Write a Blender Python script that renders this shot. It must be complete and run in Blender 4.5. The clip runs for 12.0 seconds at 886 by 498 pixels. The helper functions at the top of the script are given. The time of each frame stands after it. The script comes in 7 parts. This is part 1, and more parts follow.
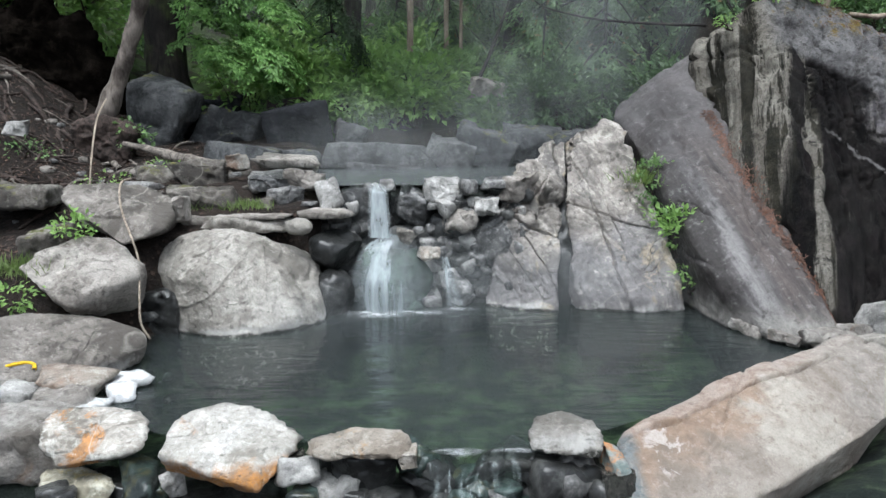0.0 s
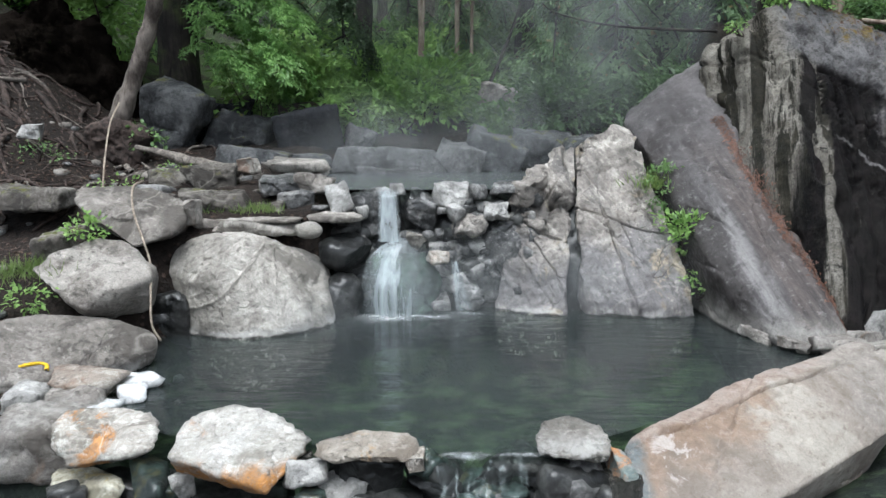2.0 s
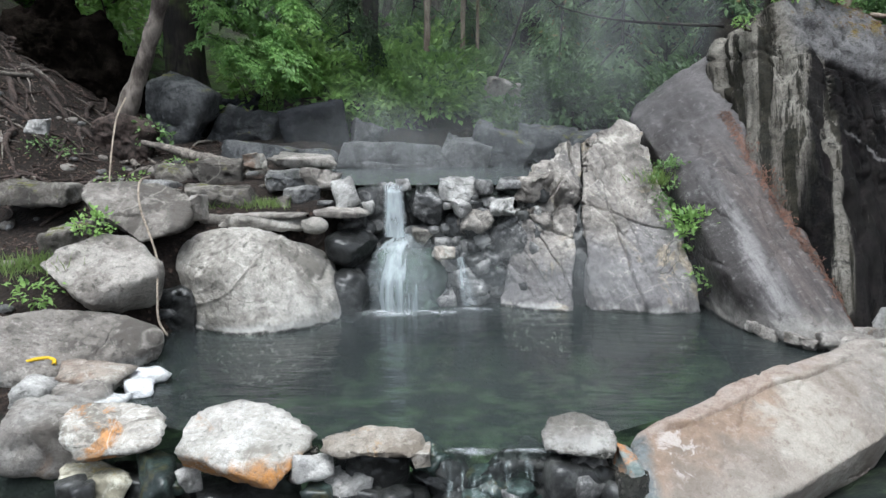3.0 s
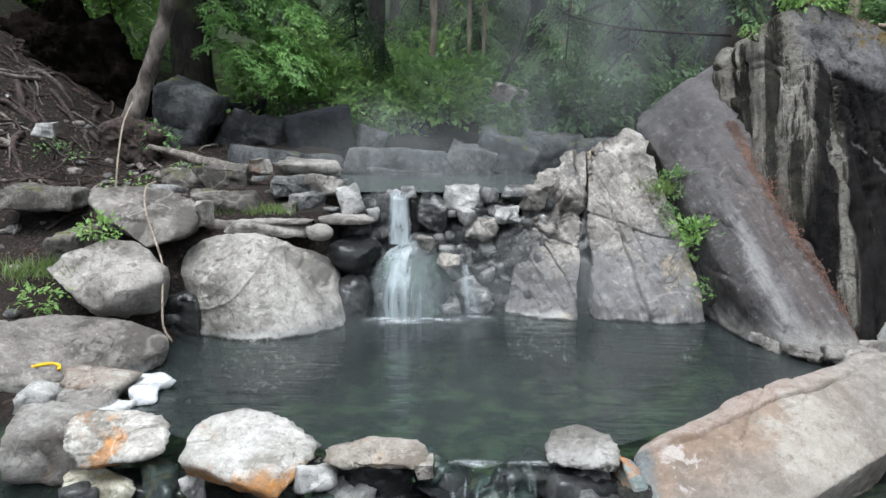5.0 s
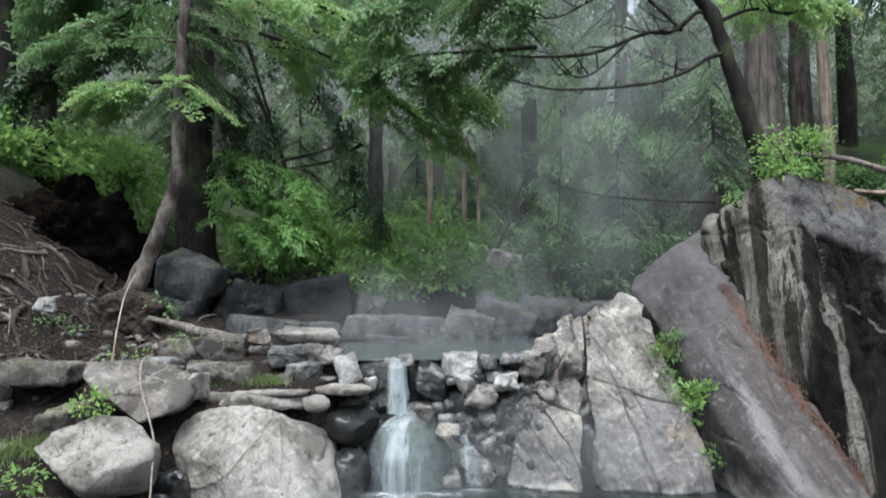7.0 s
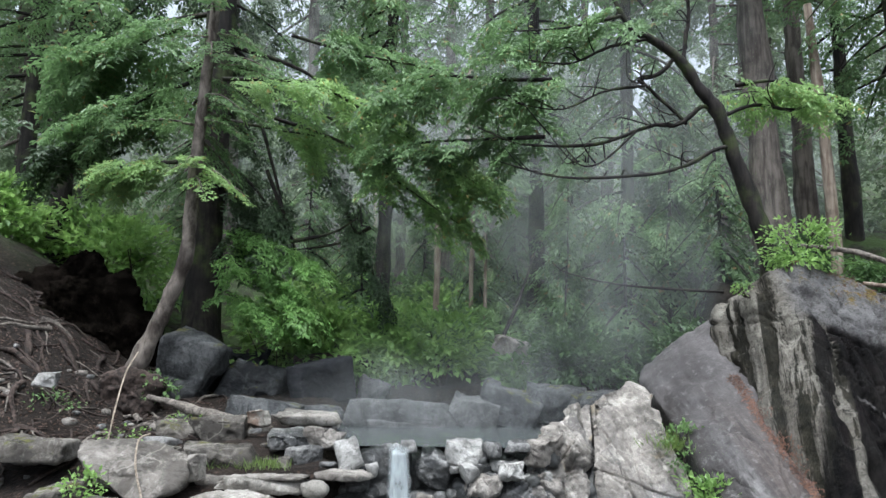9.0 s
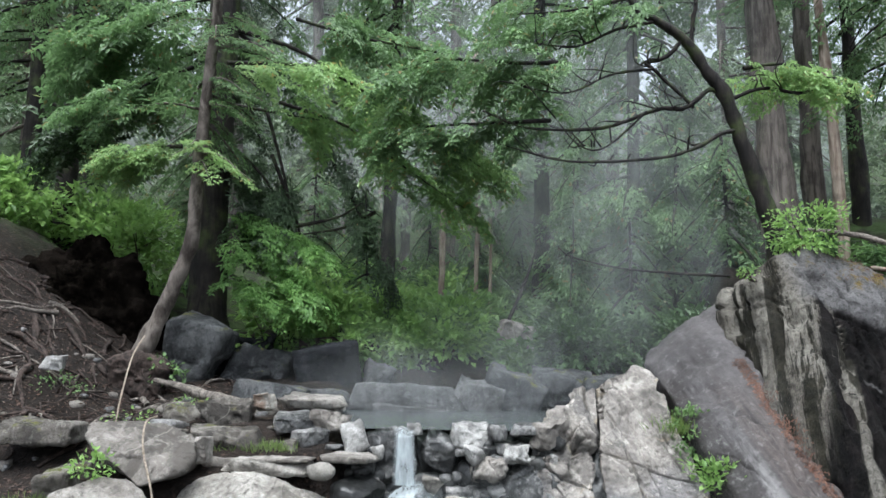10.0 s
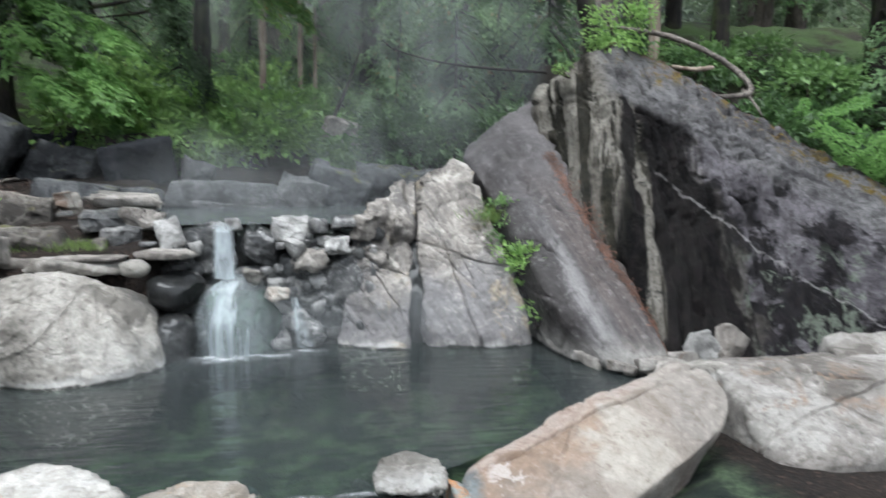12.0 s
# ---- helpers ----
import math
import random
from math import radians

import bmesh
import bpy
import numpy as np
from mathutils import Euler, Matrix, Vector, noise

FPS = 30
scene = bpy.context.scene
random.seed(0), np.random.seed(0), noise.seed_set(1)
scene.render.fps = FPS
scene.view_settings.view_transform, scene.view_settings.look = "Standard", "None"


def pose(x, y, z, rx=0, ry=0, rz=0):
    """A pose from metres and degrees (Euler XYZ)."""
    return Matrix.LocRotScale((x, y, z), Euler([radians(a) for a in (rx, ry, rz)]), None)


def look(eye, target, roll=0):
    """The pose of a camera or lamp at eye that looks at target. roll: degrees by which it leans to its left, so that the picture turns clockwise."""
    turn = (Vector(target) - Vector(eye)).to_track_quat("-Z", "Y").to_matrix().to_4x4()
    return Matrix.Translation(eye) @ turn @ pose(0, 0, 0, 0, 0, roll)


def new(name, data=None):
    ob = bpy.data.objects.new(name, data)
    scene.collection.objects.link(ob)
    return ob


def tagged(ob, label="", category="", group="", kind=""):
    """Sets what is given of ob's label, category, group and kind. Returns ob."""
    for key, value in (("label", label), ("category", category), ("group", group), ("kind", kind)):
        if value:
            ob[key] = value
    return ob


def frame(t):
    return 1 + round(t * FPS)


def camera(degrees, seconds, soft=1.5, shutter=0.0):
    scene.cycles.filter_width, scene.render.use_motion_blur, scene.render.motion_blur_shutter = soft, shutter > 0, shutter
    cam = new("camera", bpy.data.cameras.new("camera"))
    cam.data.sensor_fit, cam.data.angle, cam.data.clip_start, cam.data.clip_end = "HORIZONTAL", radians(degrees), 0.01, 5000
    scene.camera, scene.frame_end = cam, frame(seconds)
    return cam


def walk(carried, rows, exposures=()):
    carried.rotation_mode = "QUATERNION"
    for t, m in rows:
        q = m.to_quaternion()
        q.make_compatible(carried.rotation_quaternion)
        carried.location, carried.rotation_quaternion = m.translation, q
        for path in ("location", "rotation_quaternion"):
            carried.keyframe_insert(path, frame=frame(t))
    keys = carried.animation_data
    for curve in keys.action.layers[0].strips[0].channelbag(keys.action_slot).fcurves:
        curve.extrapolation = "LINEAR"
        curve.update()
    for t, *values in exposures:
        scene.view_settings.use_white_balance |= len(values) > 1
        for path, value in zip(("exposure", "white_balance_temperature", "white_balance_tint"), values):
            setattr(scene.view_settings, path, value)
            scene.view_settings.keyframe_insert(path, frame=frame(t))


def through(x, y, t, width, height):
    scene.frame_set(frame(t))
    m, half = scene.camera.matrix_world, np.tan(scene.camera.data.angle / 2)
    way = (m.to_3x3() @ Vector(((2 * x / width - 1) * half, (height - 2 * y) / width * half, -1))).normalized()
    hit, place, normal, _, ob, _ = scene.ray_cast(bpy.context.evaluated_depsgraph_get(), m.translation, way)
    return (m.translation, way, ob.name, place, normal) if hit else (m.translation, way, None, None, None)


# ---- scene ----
cam = camera(61.7, 12.0, shutter=0.5)
PATH = [
    (0, (0.026, 0.0, 1.601), (0.018, 1.966, 1.236), -0.4),
    (0.5, (0.034, -0.007, 1.604), (0.022, 1.962, 1.252), -0.1),
    (1, (0.037, -0.014, 1.605), (0.02, 1.956, 1.257), -0.2),
    (1.5, (0.036, -0.018, 1.604), (0.012, 1.951, 1.253), -0.1),
    (2, (0.033, -0.017, 1.603), (-0.002, 1.951, 1.25), -0.2),
    (2.5, (0.029, -0.015, 1.604), (-0.014, 1.952, 1.244), -0.1),
    (3, (0.028, -0.014, 1.606), (-0.021, 1.951, 1.24), -0.2),
    (5, (0.023, -0.01, 1.654), (-0.037, 1.956, 1.293), 0.3),
    (5.5, (0.027, -0.004, 1.671), (-0.03, 1.979, 1.412), 0.1),
    (6, (0.034, -0.005, 1.686), (-0.013, 1.987, 1.514), -0.2),
    (6.5, (0.036, -0.014, 1.699), (-0.012, 1.984, 1.63), -0.2),
    (7, (0.037, -0.026, 1.708), (-0.02, 1.972, 1.778), -0.7),
    (7.5, (0.035, -0.036, 1.711), (-0.022, 1.953, 1.914), -0.4),
    (7.7, (0.034, -0.036, 1.71), (-0.026, 1.946, 1.974), -0.2),
    (9.3, (0.027, 0.004, 1.666), (-0.047, 1.98, 1.97), 0.7),
    (9.5, (0.025, 0.008, 1.664), (-0.054, 1.986, 1.949), 0.6),
    (10, (0.021, 0.007, 1.651), (-0.064, 1.988, 1.918), 0.7),
    (10.5, (0.029, 0.015, 1.634), (-0.011, 2.007, 1.806), 1.2),
    (11, (0.053, 0.032, 1.615), (0.123, 2.031, 1.624), 1.1),
    (11.5, (0.092, 0.036, 1.597), (0.279, 2.02, 1.438), 0.4),
    (12, (0.141, 0.026, 1.586), (0.497, 1.977, 1.327), 0.4),
]
walk(cam, [(t, look(eye, goal, roll)) for t, eye, goal, roll in PATH],
     [(0.0, 1.15, 5800, 6), (7.0, 1.17, 5800, 6), (9.5, 1.3, 5800, 6), (12.0, 1.2, 5800, 6)])

# ---- world and sun: an overcast day, light from high behind the camera ----
SUN_UP, SUN_TURN = 72.0, 200.0
world = bpy.data.worlds.new("overcast_sky")
scene.world = world
world.use_nodes = True
_sky = world.node_tree.nodes.new("ShaderNodeTexSky")
_sky.sky_type, _sky.sun_disc = "NISHITA", False
_sky.sun_elevation, _sky.sun_rotation = radians(SUN_UP), radians(SUN_TURN)
_sky.air_density, _sky.dust_density, _sky.ozone_density = 1.0, 6.0, 1.0
_back = world.node_tree.nodes["Background"]
_pale = world.node_tree.nodes.new("ShaderNodeHueSaturation")
_pale.inputs["Saturation"].default_value = 0.25
world.node_tree.links.new(_sky.outputs["Color"], _pale.inputs["Color"])
world.node_tree.links.new(_pale.outputs["Color"], _back.inputs["Color"])
_back.inputs["Strength"].default_value = 0.15
sun = new("sun", bpy.data.lights.new("sun", "SUN"))
sun.data.energy, sun.data.angle, sun.data.color = 1.6, radians(40), (1.0, 0.96, 0.9)
_a, _e = radians(SUN_TURN), radians(SUN_UP)
sun.matrix_world = look(Vector((math.sin(_a) * math.cos(_e), math.cos(_a) * math.cos(_e), math.sin(_e))) * 40, (0, 0, 0))

# ---- node helpers ----


class Nodes:
    """A material's node tree with short calls."""

    def __init__(self, name):
        self.mat = bpy.data.materials.new(name)
        self.mat.use_nodes = True
        self.tree = self.mat.node_tree
        self.tree.nodes.clear()
        self.out = self.tree.nodes.new("ShaderNodeOutputMaterial")

    def put(self, kind, **given):
        node = self.tree.nodes.new(kind)
        for key, value in given.items():
            self.fill(node.inputs[key.replace("_", " ")], value)
        return node

    def fill(self, socket, value):
        if isinstance(value, bpy.types.NodeSocket):
            self.tree.links.new(value, socket)
        else:
            socket.default_value = value

    def math(self, op, a, b=0.0, c=0.0, clamp=False):
        node = self.tree.nodes.new("ShaderNodeMath")
        node.operation, node.use_clamp = op, clamp
        for i, value in enumerate((a, b, c)):
            self.fill(node.inputs[i], value)
        return node.outputs[0]

    def mix(self, fac, a, b, blend="MIX"):
        node = self.tree.nodes.new("ShaderNodeMix")
        node.data_type, node.blend_type = "RGBA", blend
        for i, value in ((0, fac), (6, a), (7, b)):
            if isinstance(value, tuple) and len(value) == 3:
                value = (*value, 1.0)
            self.fill(node.inputs[i], value)
        return node.outputs[2]

    def span(self, value, a, b, low=0.0, high=1.0):
        node = self.tree.nodes.new("ShaderNodeMapRange")
        node.interpolation_type = "SMOOTHSTEP"
        for i, v in enumerate((value, a, b, low, high)):
            self.fill(node.inputs[i], v)
        return node.outputs[0]

    def noise(self, at, scale, detail=5.0, rough=0.55, distort=0.0):
        node = self.put("ShaderNodeTexNoise", Vector=at, Scale=scale, Detail=detail, Roughness=rough, Distortion=distort)
        return node.outputs["Fac"]

    def place(self, stretch=(1, 1, 1), turn=(0, 0, 0), spread=30.0):
        """Object coordinates, shifted by a chance of each object's own."""
        info = self.put("ShaderNodeObjectInfo")
        shift = self.math("MULTIPLY", info.outputs["Random"], spread)
        at = self.put("ShaderNodeTexCoord").outputs["Object"]
        moved = self.tree.nodes.new("ShaderNodeVectorMath")
        self.fill(moved.inputs[0], at)
        self.fill(moved.inputs[1], shift)
        node = self.put("ShaderNodeMapping", Vector=moved.outputs[0], Scale=stretch, Rotation=tuple(radians(v) for v in turn))
        return node.outputs[0]

    def along(self, way, across, length):
        """Object coordinates drawn out along a direction: features are 1 / across wide and 1 / length long."""
        at = self.place()
        way = Vector(way).normalized()
        dot = self.tree.nodes.new("ShaderNodeVectorMath")
        dot.operation = "DOT_PRODUCT"
        self.fill(dot.inputs[0], at)
        dot.inputs[1].default_value = way
        back = self.tree.nodes.new("ShaderNodeVectorMath")
        back.operation = "SCALE"
        back.inputs[0].default_value = way
        self.fill(back.inputs["Scale"], self.math("MULTIPLY", dot.outputs["Value"], 1 - length / across))
        rest = self.tree.nodes.new("ShaderNodeVectorMath")
        rest.operation = "SUBTRACT"
        self.fill(rest.inputs[0], at)
        self.fill(rest.inputs[1], back.outputs[0])
        size = self.tree.nodes.new("ShaderNodeVectorMath")
        size.operation = "SCALE"
        self.fill(size.inputs[0], rest.outputs[0])
        size.inputs["Scale"].default_value = across
        return size.outputs[0]

    def bump(self, height, strength, distance, normal=None):
        node = self.put("ShaderNodeBump", Height=height, Strength=strength, Distance=distance)
        if normal is not None:
            self.fill(node.inputs["Normal"], normal)
        return node.outputs[0]

    def end(self, shader):
        self.tree.links.new(shader, self.out.inputs["Surface"])
        return self.mat


# ---- materials ----


def rock_material(name, dark, mid, light, grain=1.0, stripes=None, stain=None, stain_amount=0.5, moss=0.0, crust=1.0, rough=0.8,
                  veins=0.4, wet=0.0, band=None, shine=0.3, spec=0.3, joints=0.35, polished=None):
    """Weathered rock: patches, pits, grain, thin joints, pale veins, mineral crust at the waterline; stripes: (dark colour, amount, way)."""
    n = Nodes(name)
    if not wet:
        dark, mid, light = (tuple(min(0.72, 1.12 * v) for v in c) for c in (dark, mid, light))
    at = n.place()
    broad = n.noise(at, 1.5 * grain, 11, 0.68, 0.5)
    mid_noise = n.noise(at, 7 * grain, 9, 0.7, 0.3)
    pits = n.noise(at, 26 * grain, 6, 0.65)
    fine = n.noise(at, 90 * grain, 4, 0.7)
    colour = n.mix(n.span(broad, 0.42, 0.5), tuple(v * 0.85 for v in dark), mid)
    colour = n.mix(n.span(broad, 0.52, 0.585), colour, light)
    colour = n.mix(n.span(mid_noise, 0.52, 0.62, 0.0, 0.5), colour, tuple(v * 0.58 for v in mid))
    colour = n.mix(n.span(mid_noise, 0.46, 0.36, 0.0, 0.45), colour, tuple(min(0.75, v * 1.35) for v in light))
    if polished:
        place = n.put("ShaderNodeNewGeometry").outputs["Position"]
        height = n.math("ADD", n.put("ShaderNodeSeparateXYZ", Vector=place).outputs["Z"], n.math("MULTIPLY", n.math("SUBTRACT", n.noise(place, 1.7, 7, 0.62, 0.6), 0.5), 1.5))
        colour = n.mix(n.span(height, polished[0], polished[1], 0.85, 0.0), colour, n.mix(n.span(mid_noise, 0.4, 0.62), polished[2], tuple(q * 0.72 for q in polished[2])))
    if stripes:
        shade, amount, way = stripes
        long = n.along(way, 4.2, 0.14)
        both = n.math("ADD", n.math("MULTIPLY", n.noise(long, 1.0, 8, 0.65, 0.25), 0.7), n.math("MULTIPLY", n.noise(long, 3.1, 6, 0.65, 0.15), 0.3))
        colour = n.mix(n.span(both, 0.48 - 0.13 * amount, 0.6 - 0.13 * amount, 0.9, 0.0), colour, shade)
        colour = n.mix(n.span(both, 0.56, 0.64, 0.0, 0.5), colour, tuple(min(0.7, v * 1.15) for v in light))
    if stain:
        spot = n.noise(at, 2.6 * grain, 9, 0.68, 0.8)
        cover = n.span(spot, 0.6 - 0.16 * stain_amount, 0.68 - 0.14 * stain_amount, 0.0, 0.85)
        if band:
            rise = n.put("ShaderNodeSeparateXYZ", Vector=n.put("ShaderNodeTexCoord").outputs["Object"]).outputs["Z"]
            rise = n.math("ADD", rise, n.math("MULTIPLY", n.math("SUBTRACT", spot, 0.5), 0.22))
            low = n.math("MULTIPLY", n.span(rise, band[0], band[1], 0.95, 0.0), n.span(rise, band[0] - 0.12, band[0] - 0.03, 0.35, 1.0))
            cover = n.math("MAXIMUM", n.math("MULTIPLY", cover, 0.4), n.math("MULTIPLY", low, n.span(mid_noise, 0.3, 0.5, 0.5, 1.0)))
        colour = n.mix(cover, colour, n.mix(n.span(mid_noise, 0.4, 0.6), stain, tuple(min(0.75, q * 1.7) for q in stain)))
    if veins:
        v = n.math("ABSOLUTE", n.math("SUBTRACT", n.noise(at, 1.1 * grain, 1.5, 0.4, 0.15), 0.5))
        colour = n.mix(n.span(v, 0.0, 0.009, 0.9 * veins, 0.0), colour, tuple(min(0.7, q * 1.3) for q in light))
    bent = n.tree.nodes.new("ShaderNodeVectorMath")
    bent.operation = "MULTIPLY_ADD"
    warp = n.put("ShaderNodeTexNoise", Vector=at, Scale=3.0 * grain, Detail=4.0)
    n.fill(bent.inputs[0], warp.outputs["Color"])
    bent.inputs[1].default_value = (0.3 / grain,) * 3
    n.fill(bent.inputs[2], at)
    cell = n.put("ShaderNodeTexVoronoi", Vector=bent.outputs[0], Scale=2.6 * grain)
    cell.feature = "DISTANCE_TO_EDGE"
    broken = n.span(n.noise(at, 2.6 * grain, 4, 0.6), 0.5, 0.6)
    joint = n.math("MULTIPLY", n.span(cell.outputs["Distance"], 0.0, 0.014, 1.0, 0.0), broken)
    colour = n.mix(n.math("MULTIPLY", joint, joints), colour, tuple(q * 0.22 for q in dark))
    colour = n.mix(n.span(pits, 0.58, 0.68, 0.0, 0.55), colour, tuple(q * 0.35 for q in mid))
    colour = n.mix(n.span(fine, 0.3, 0.6, 0.4, 0.0), colour, tuple(q * 0.5 for q in mid))
    if moss:
        up = n.put("ShaderNodeSeparateXYZ", Vector=n.put("ShaderNodeNewGeometry").outputs["Normal"]).outputs["Z"]
        m = n.math("MULTIPLY", n.span(up, 0.2, 0.8), n.span(n.noise(at, 5, 8, 0.7), 0.6 - 0.15 * moss, 0.66 - 0.15 * moss))
        colour = n.mix(m, colour, n.mix(mid_noise, (0.04, 0.06, 0.012), (0.13, 0.11, 0.03)))
    glossy = n.span(mid_noise, 0.35, 0.65, rough - 0.12, min(1.0, rough + 0.1))
    if crust:
        world_at = n.put("ShaderNodeNewGeometry").outputs["Position"]
        z = n.put("ShaderNodeSeparateXYZ", Vector=world_at).outputs["Z"]
        level = n.math("ADD", z, n.math("MULTIPLY", n.math("SUBTRACT", n.noise(world_at, 4.5, 7, 0.7), 0.5), 0.18))
        pale = n.math("MULTIPLY", n.span(level, -0.03, -0.01), n.span(level, 0.0, 0.07, 1.0, 0.0))
        pale = n.math("MULTIPLY", pale, n.span(n.noise(world_at, 3.3, 6, 0.7), 0.42, 0.55))
        colour = n.mix(n.math("MULTIPLY", pale, 0.65 * crust), colour, (0.47, 0.455, 0.43))
        soaked = n.span(n.math("ADD", z, n.math("MULTIPLY", n.math("SUBTRACT", n.noise(world_at, 9, 5, 0.65), 0.5), 0.07)), -0.025, -0.005, 1.0, 0.0)
        colour = n.mix(n.math("MULTIPLY", soaked, 0.9), colour, (0.014, 0.015, 0.012))
        glossy = n.mix(soaked, glossy, (0.25, 0.25, 0.25))
    gritty = n.noise(at, 17 * grain, 12, 0.78, 0.2)
    colour = n.mix(n.span(gritty, 0.555, 0.62, 0.0, 0.4), colour, tuple(q * 0.4 for q in mid))
    colour = n.mix(n.math("MULTIPLY", n.span(gritty, 0.47, 0.4, 0.0, 0.6), n.span(broad, 0.42, 0.6)), colour, tuple(min(0.75, q * 1.3) for q in light))
    height = n.math("ADD", n.math("MULTIPLY", mid_noise, 0.9), n.math("ADD", n.math("MULTIPLY", gritty, 0.75), n.math("MULTIPLY", fine, 0.12)))
    height = n.math("SUBTRACT", n.math("SUBTRACT", height, n.math("MULTIPLY", n.span(pits, 0.55, 0.7), 0.35)), n.math("MULTIPLY", joint, 0.3))
    b = n.put("ShaderNodeBsdfPrincipled", Base_Color=colour, Roughness=glossy, Normal=n.bump(height, 0.95, 0.05 / grain))
    b.inputs["Specular IOR Level"].default_value = spec
    if wet:
        b.inputs["Coat Weight"].default_value = wet
        b.inputs["Coat Roughness"].default_value = shine
    return n.end(b.outputs[0])


def cliff_material():
    """Pale beige rock with dark seepage streaks, a black lichened face farther along, grey weathered crown, thin pale veins."""
    n = Nodes("streaked_cliff")
    geo = n.put("ShaderNodeNewGeometry")
    at = geo.outputs["Position"]
    part = n.put("ShaderNodeSeparateXYZ", Vector=at)
    x, z = part.outputs["X"], part.outputs["Z"]
    up = n.put("ShaderNodeSeparateXYZ", Vector=geo.outputs["Normal"]).outputs["Z"]

    def off(value, amount, middle=0.5):
        return n.math("MULTIPLY", n.math("SUBTRACT", value, middle), amount)

    broad = n.noise(at, 1.6, 11, 0.68, 0.6)
    mid = n.noise(at, 7, 10, 0.7, 0.3)
    fine = n.noise(at, 60, 4, 0.7)
    colour = n.mix(n.span(broad, 0.35, 0.65), (0.115, 0.103, 0.088), (0.26, 0.242, 0.21))
    colour = n.mix(n.span(mid, 0.4, 0.7, 0.0, 0.5), colour, (0.1, 0.09, 0.072))
    long = n.along((-0.1, -0.5, -0.86), 7.5, 0.3)
    run = n.math("ADD", n.math("MULTIPLY", n.noise(long, 0.8, 9, 0.66, 0.25), 0.75), n.math("MULTIPLY", n.noise(long, 3.3, 7, 0.68, 0.2), 0.25))
    streak = n.span(run, 0.45, 0.51, 0.95, 0.0)
    colour = n.mix(streak, colour, n.mix(n.span(mid, 0.4, 0.7), (0.008, 0.008, 0.006), (0.04, 0.036, 0.026)))
    # black face, with one pale streak widening towards its foot
    side = n.math("ADD", n.math("SUBTRACT", x, n.math("MULTIPLY", z, 0.3)), off(run, 0.5))
    black = n.math("MULTIPLY", n.span(side, 2.38, 2.44), n.span(n.math("ADD", x, off(broad, 1.2)), 3.62, 3.86, 1.0, 0.0))
    foot = n.math("ABSOLUTE", n.math("ADD", n.math("SUBTRACT", n.math("SUBTRACT", x, n.math("MULTIPLY", z, 0.22)), 2.72), off(run, 0.25)))
    wide = n.math("SUBTRACT", 0.09, n.math("MULTIPLY", z, 0.02))
    bare = n.math("MULTIPLY", n.span(n.math("DIVIDE", foot, wide), 0.6, 1.0, 1.0, 0.0), n.span(mid, 0.34, 0.46))
    spots = n.span(run, 0.57, 0.63)
    bare = n.math("MAXIMUM", bare, n.math("MULTIPLY", spots, n.span(broad, 0.5, 0.6)))
    dark = n.mix(n.span(mid, 0.42, 0.72), (0.003, 0.0027, 0.003), (0.014, 0.011, 0.012))
    colour = n.mix(n.math("MULTIPLY", n.math("MULTIPLY", black, 0.96), n.math("SUBTRACT", 1.0, n.math("MULTIPLY", bare, 0.85))), colour, dark)
    # grey purple face beyond, with black patches below a pale vein
    beyond = n.span(n.math("ADD", x, off(broad, 1.2)), 3.62, 3.86)
    grey = n.mix(n.span(n.math("ADD", n.math("MULTIPLY", mid, 0.5), n.math("MULTIPLY", broad, 0.5)), 0.4, 0.6), (0.05, 0.045, 0.05), (0.14, 0.13, 0.138))
    slant = n.math("ADD", n.math("ADD", n.math("MULTIPLY", x, 0.735), z), off(n.noise(at, 2.5, 5, 0.6), 0.35))
    low = n.span(n.math("ADD", slant, off(broad, 1.0)), 3.85, 3.6)
    patch = n.span(n.math("ADD", n.noise(at, 2.1, 8, 0.66, 0.5), n.math("MULTIPLY", low, 0.1)), 0.5, 0.58, 0.0, 0.9)
    grey = n.mix(patch, grey, dark)
    lichen = n.math("MULTIPLY", n.span(n.noise(at, 4.5, 7, 0.7, 0.4), 0.52, 0.6), n.span(z, 0.85, 0.6))
    grey = n.mix(n.math("MULTIPLY", lichen, 0.7), grey, (0.15, 0.17, 0.135))
    colour = n.mix(beyond, colour, grey)
    vein = n.math("ABSOLUTE", n.math("SUBTRACT", slant, 3.74))
    colour = n.mix(n.math("MULTIPLY", n.span(vein, 0.0, 0.022, 0.6, 0.0), n.math("MULTIPLY", n.span(x, 3.1, 3.3), n.span(mid, 0.38, 0.5))), colour, (0.28, 0.265, 0.26))
    shoulder = n.math("ADD", n.math("ADD", z, n.math("MULTIPLY", n.math("SUBTRACT", x, 3.0), 0.5)), off(broad, 0.5))
    crown = n.math("MULTIPLY", n.span(shoulder, 2.04, 2.2), n.span(x, 2.85, 3.05))
    pale = n.mix(n.span(n.math("ADD", n.math("MULTIPLY", mid, 0.5), n.math("MULTIPLY", broad, 0.5)), 0.38, 0.6), (0.045, 0.042, 0.043), (0.17, 0.164, 0.163))
    colour = n.mix(n.math("MULTIPLY", crown, 0.9), colour, pale)
    moss = n.math("MULTIPLY", n.span(up, 0.4, 0.8), n.span(n.noise(at, 5.0, 9, 0.72), 0.5, 0.58))
    colour = n.mix(n.math("MULTIPLY", moss, n.span(n.math("ADD", shoulder, off(mid, 0.4)), 2.5, 2.62)), colour, n.mix(mid, (0.05, 0.055, 0.013), (0.2, 0.12, 0.03)))
    colour = n.mix(n.span(fine, 0.35, 0.7, 0.4, 0.0), colour, (0.006, 0.006, 0.006))
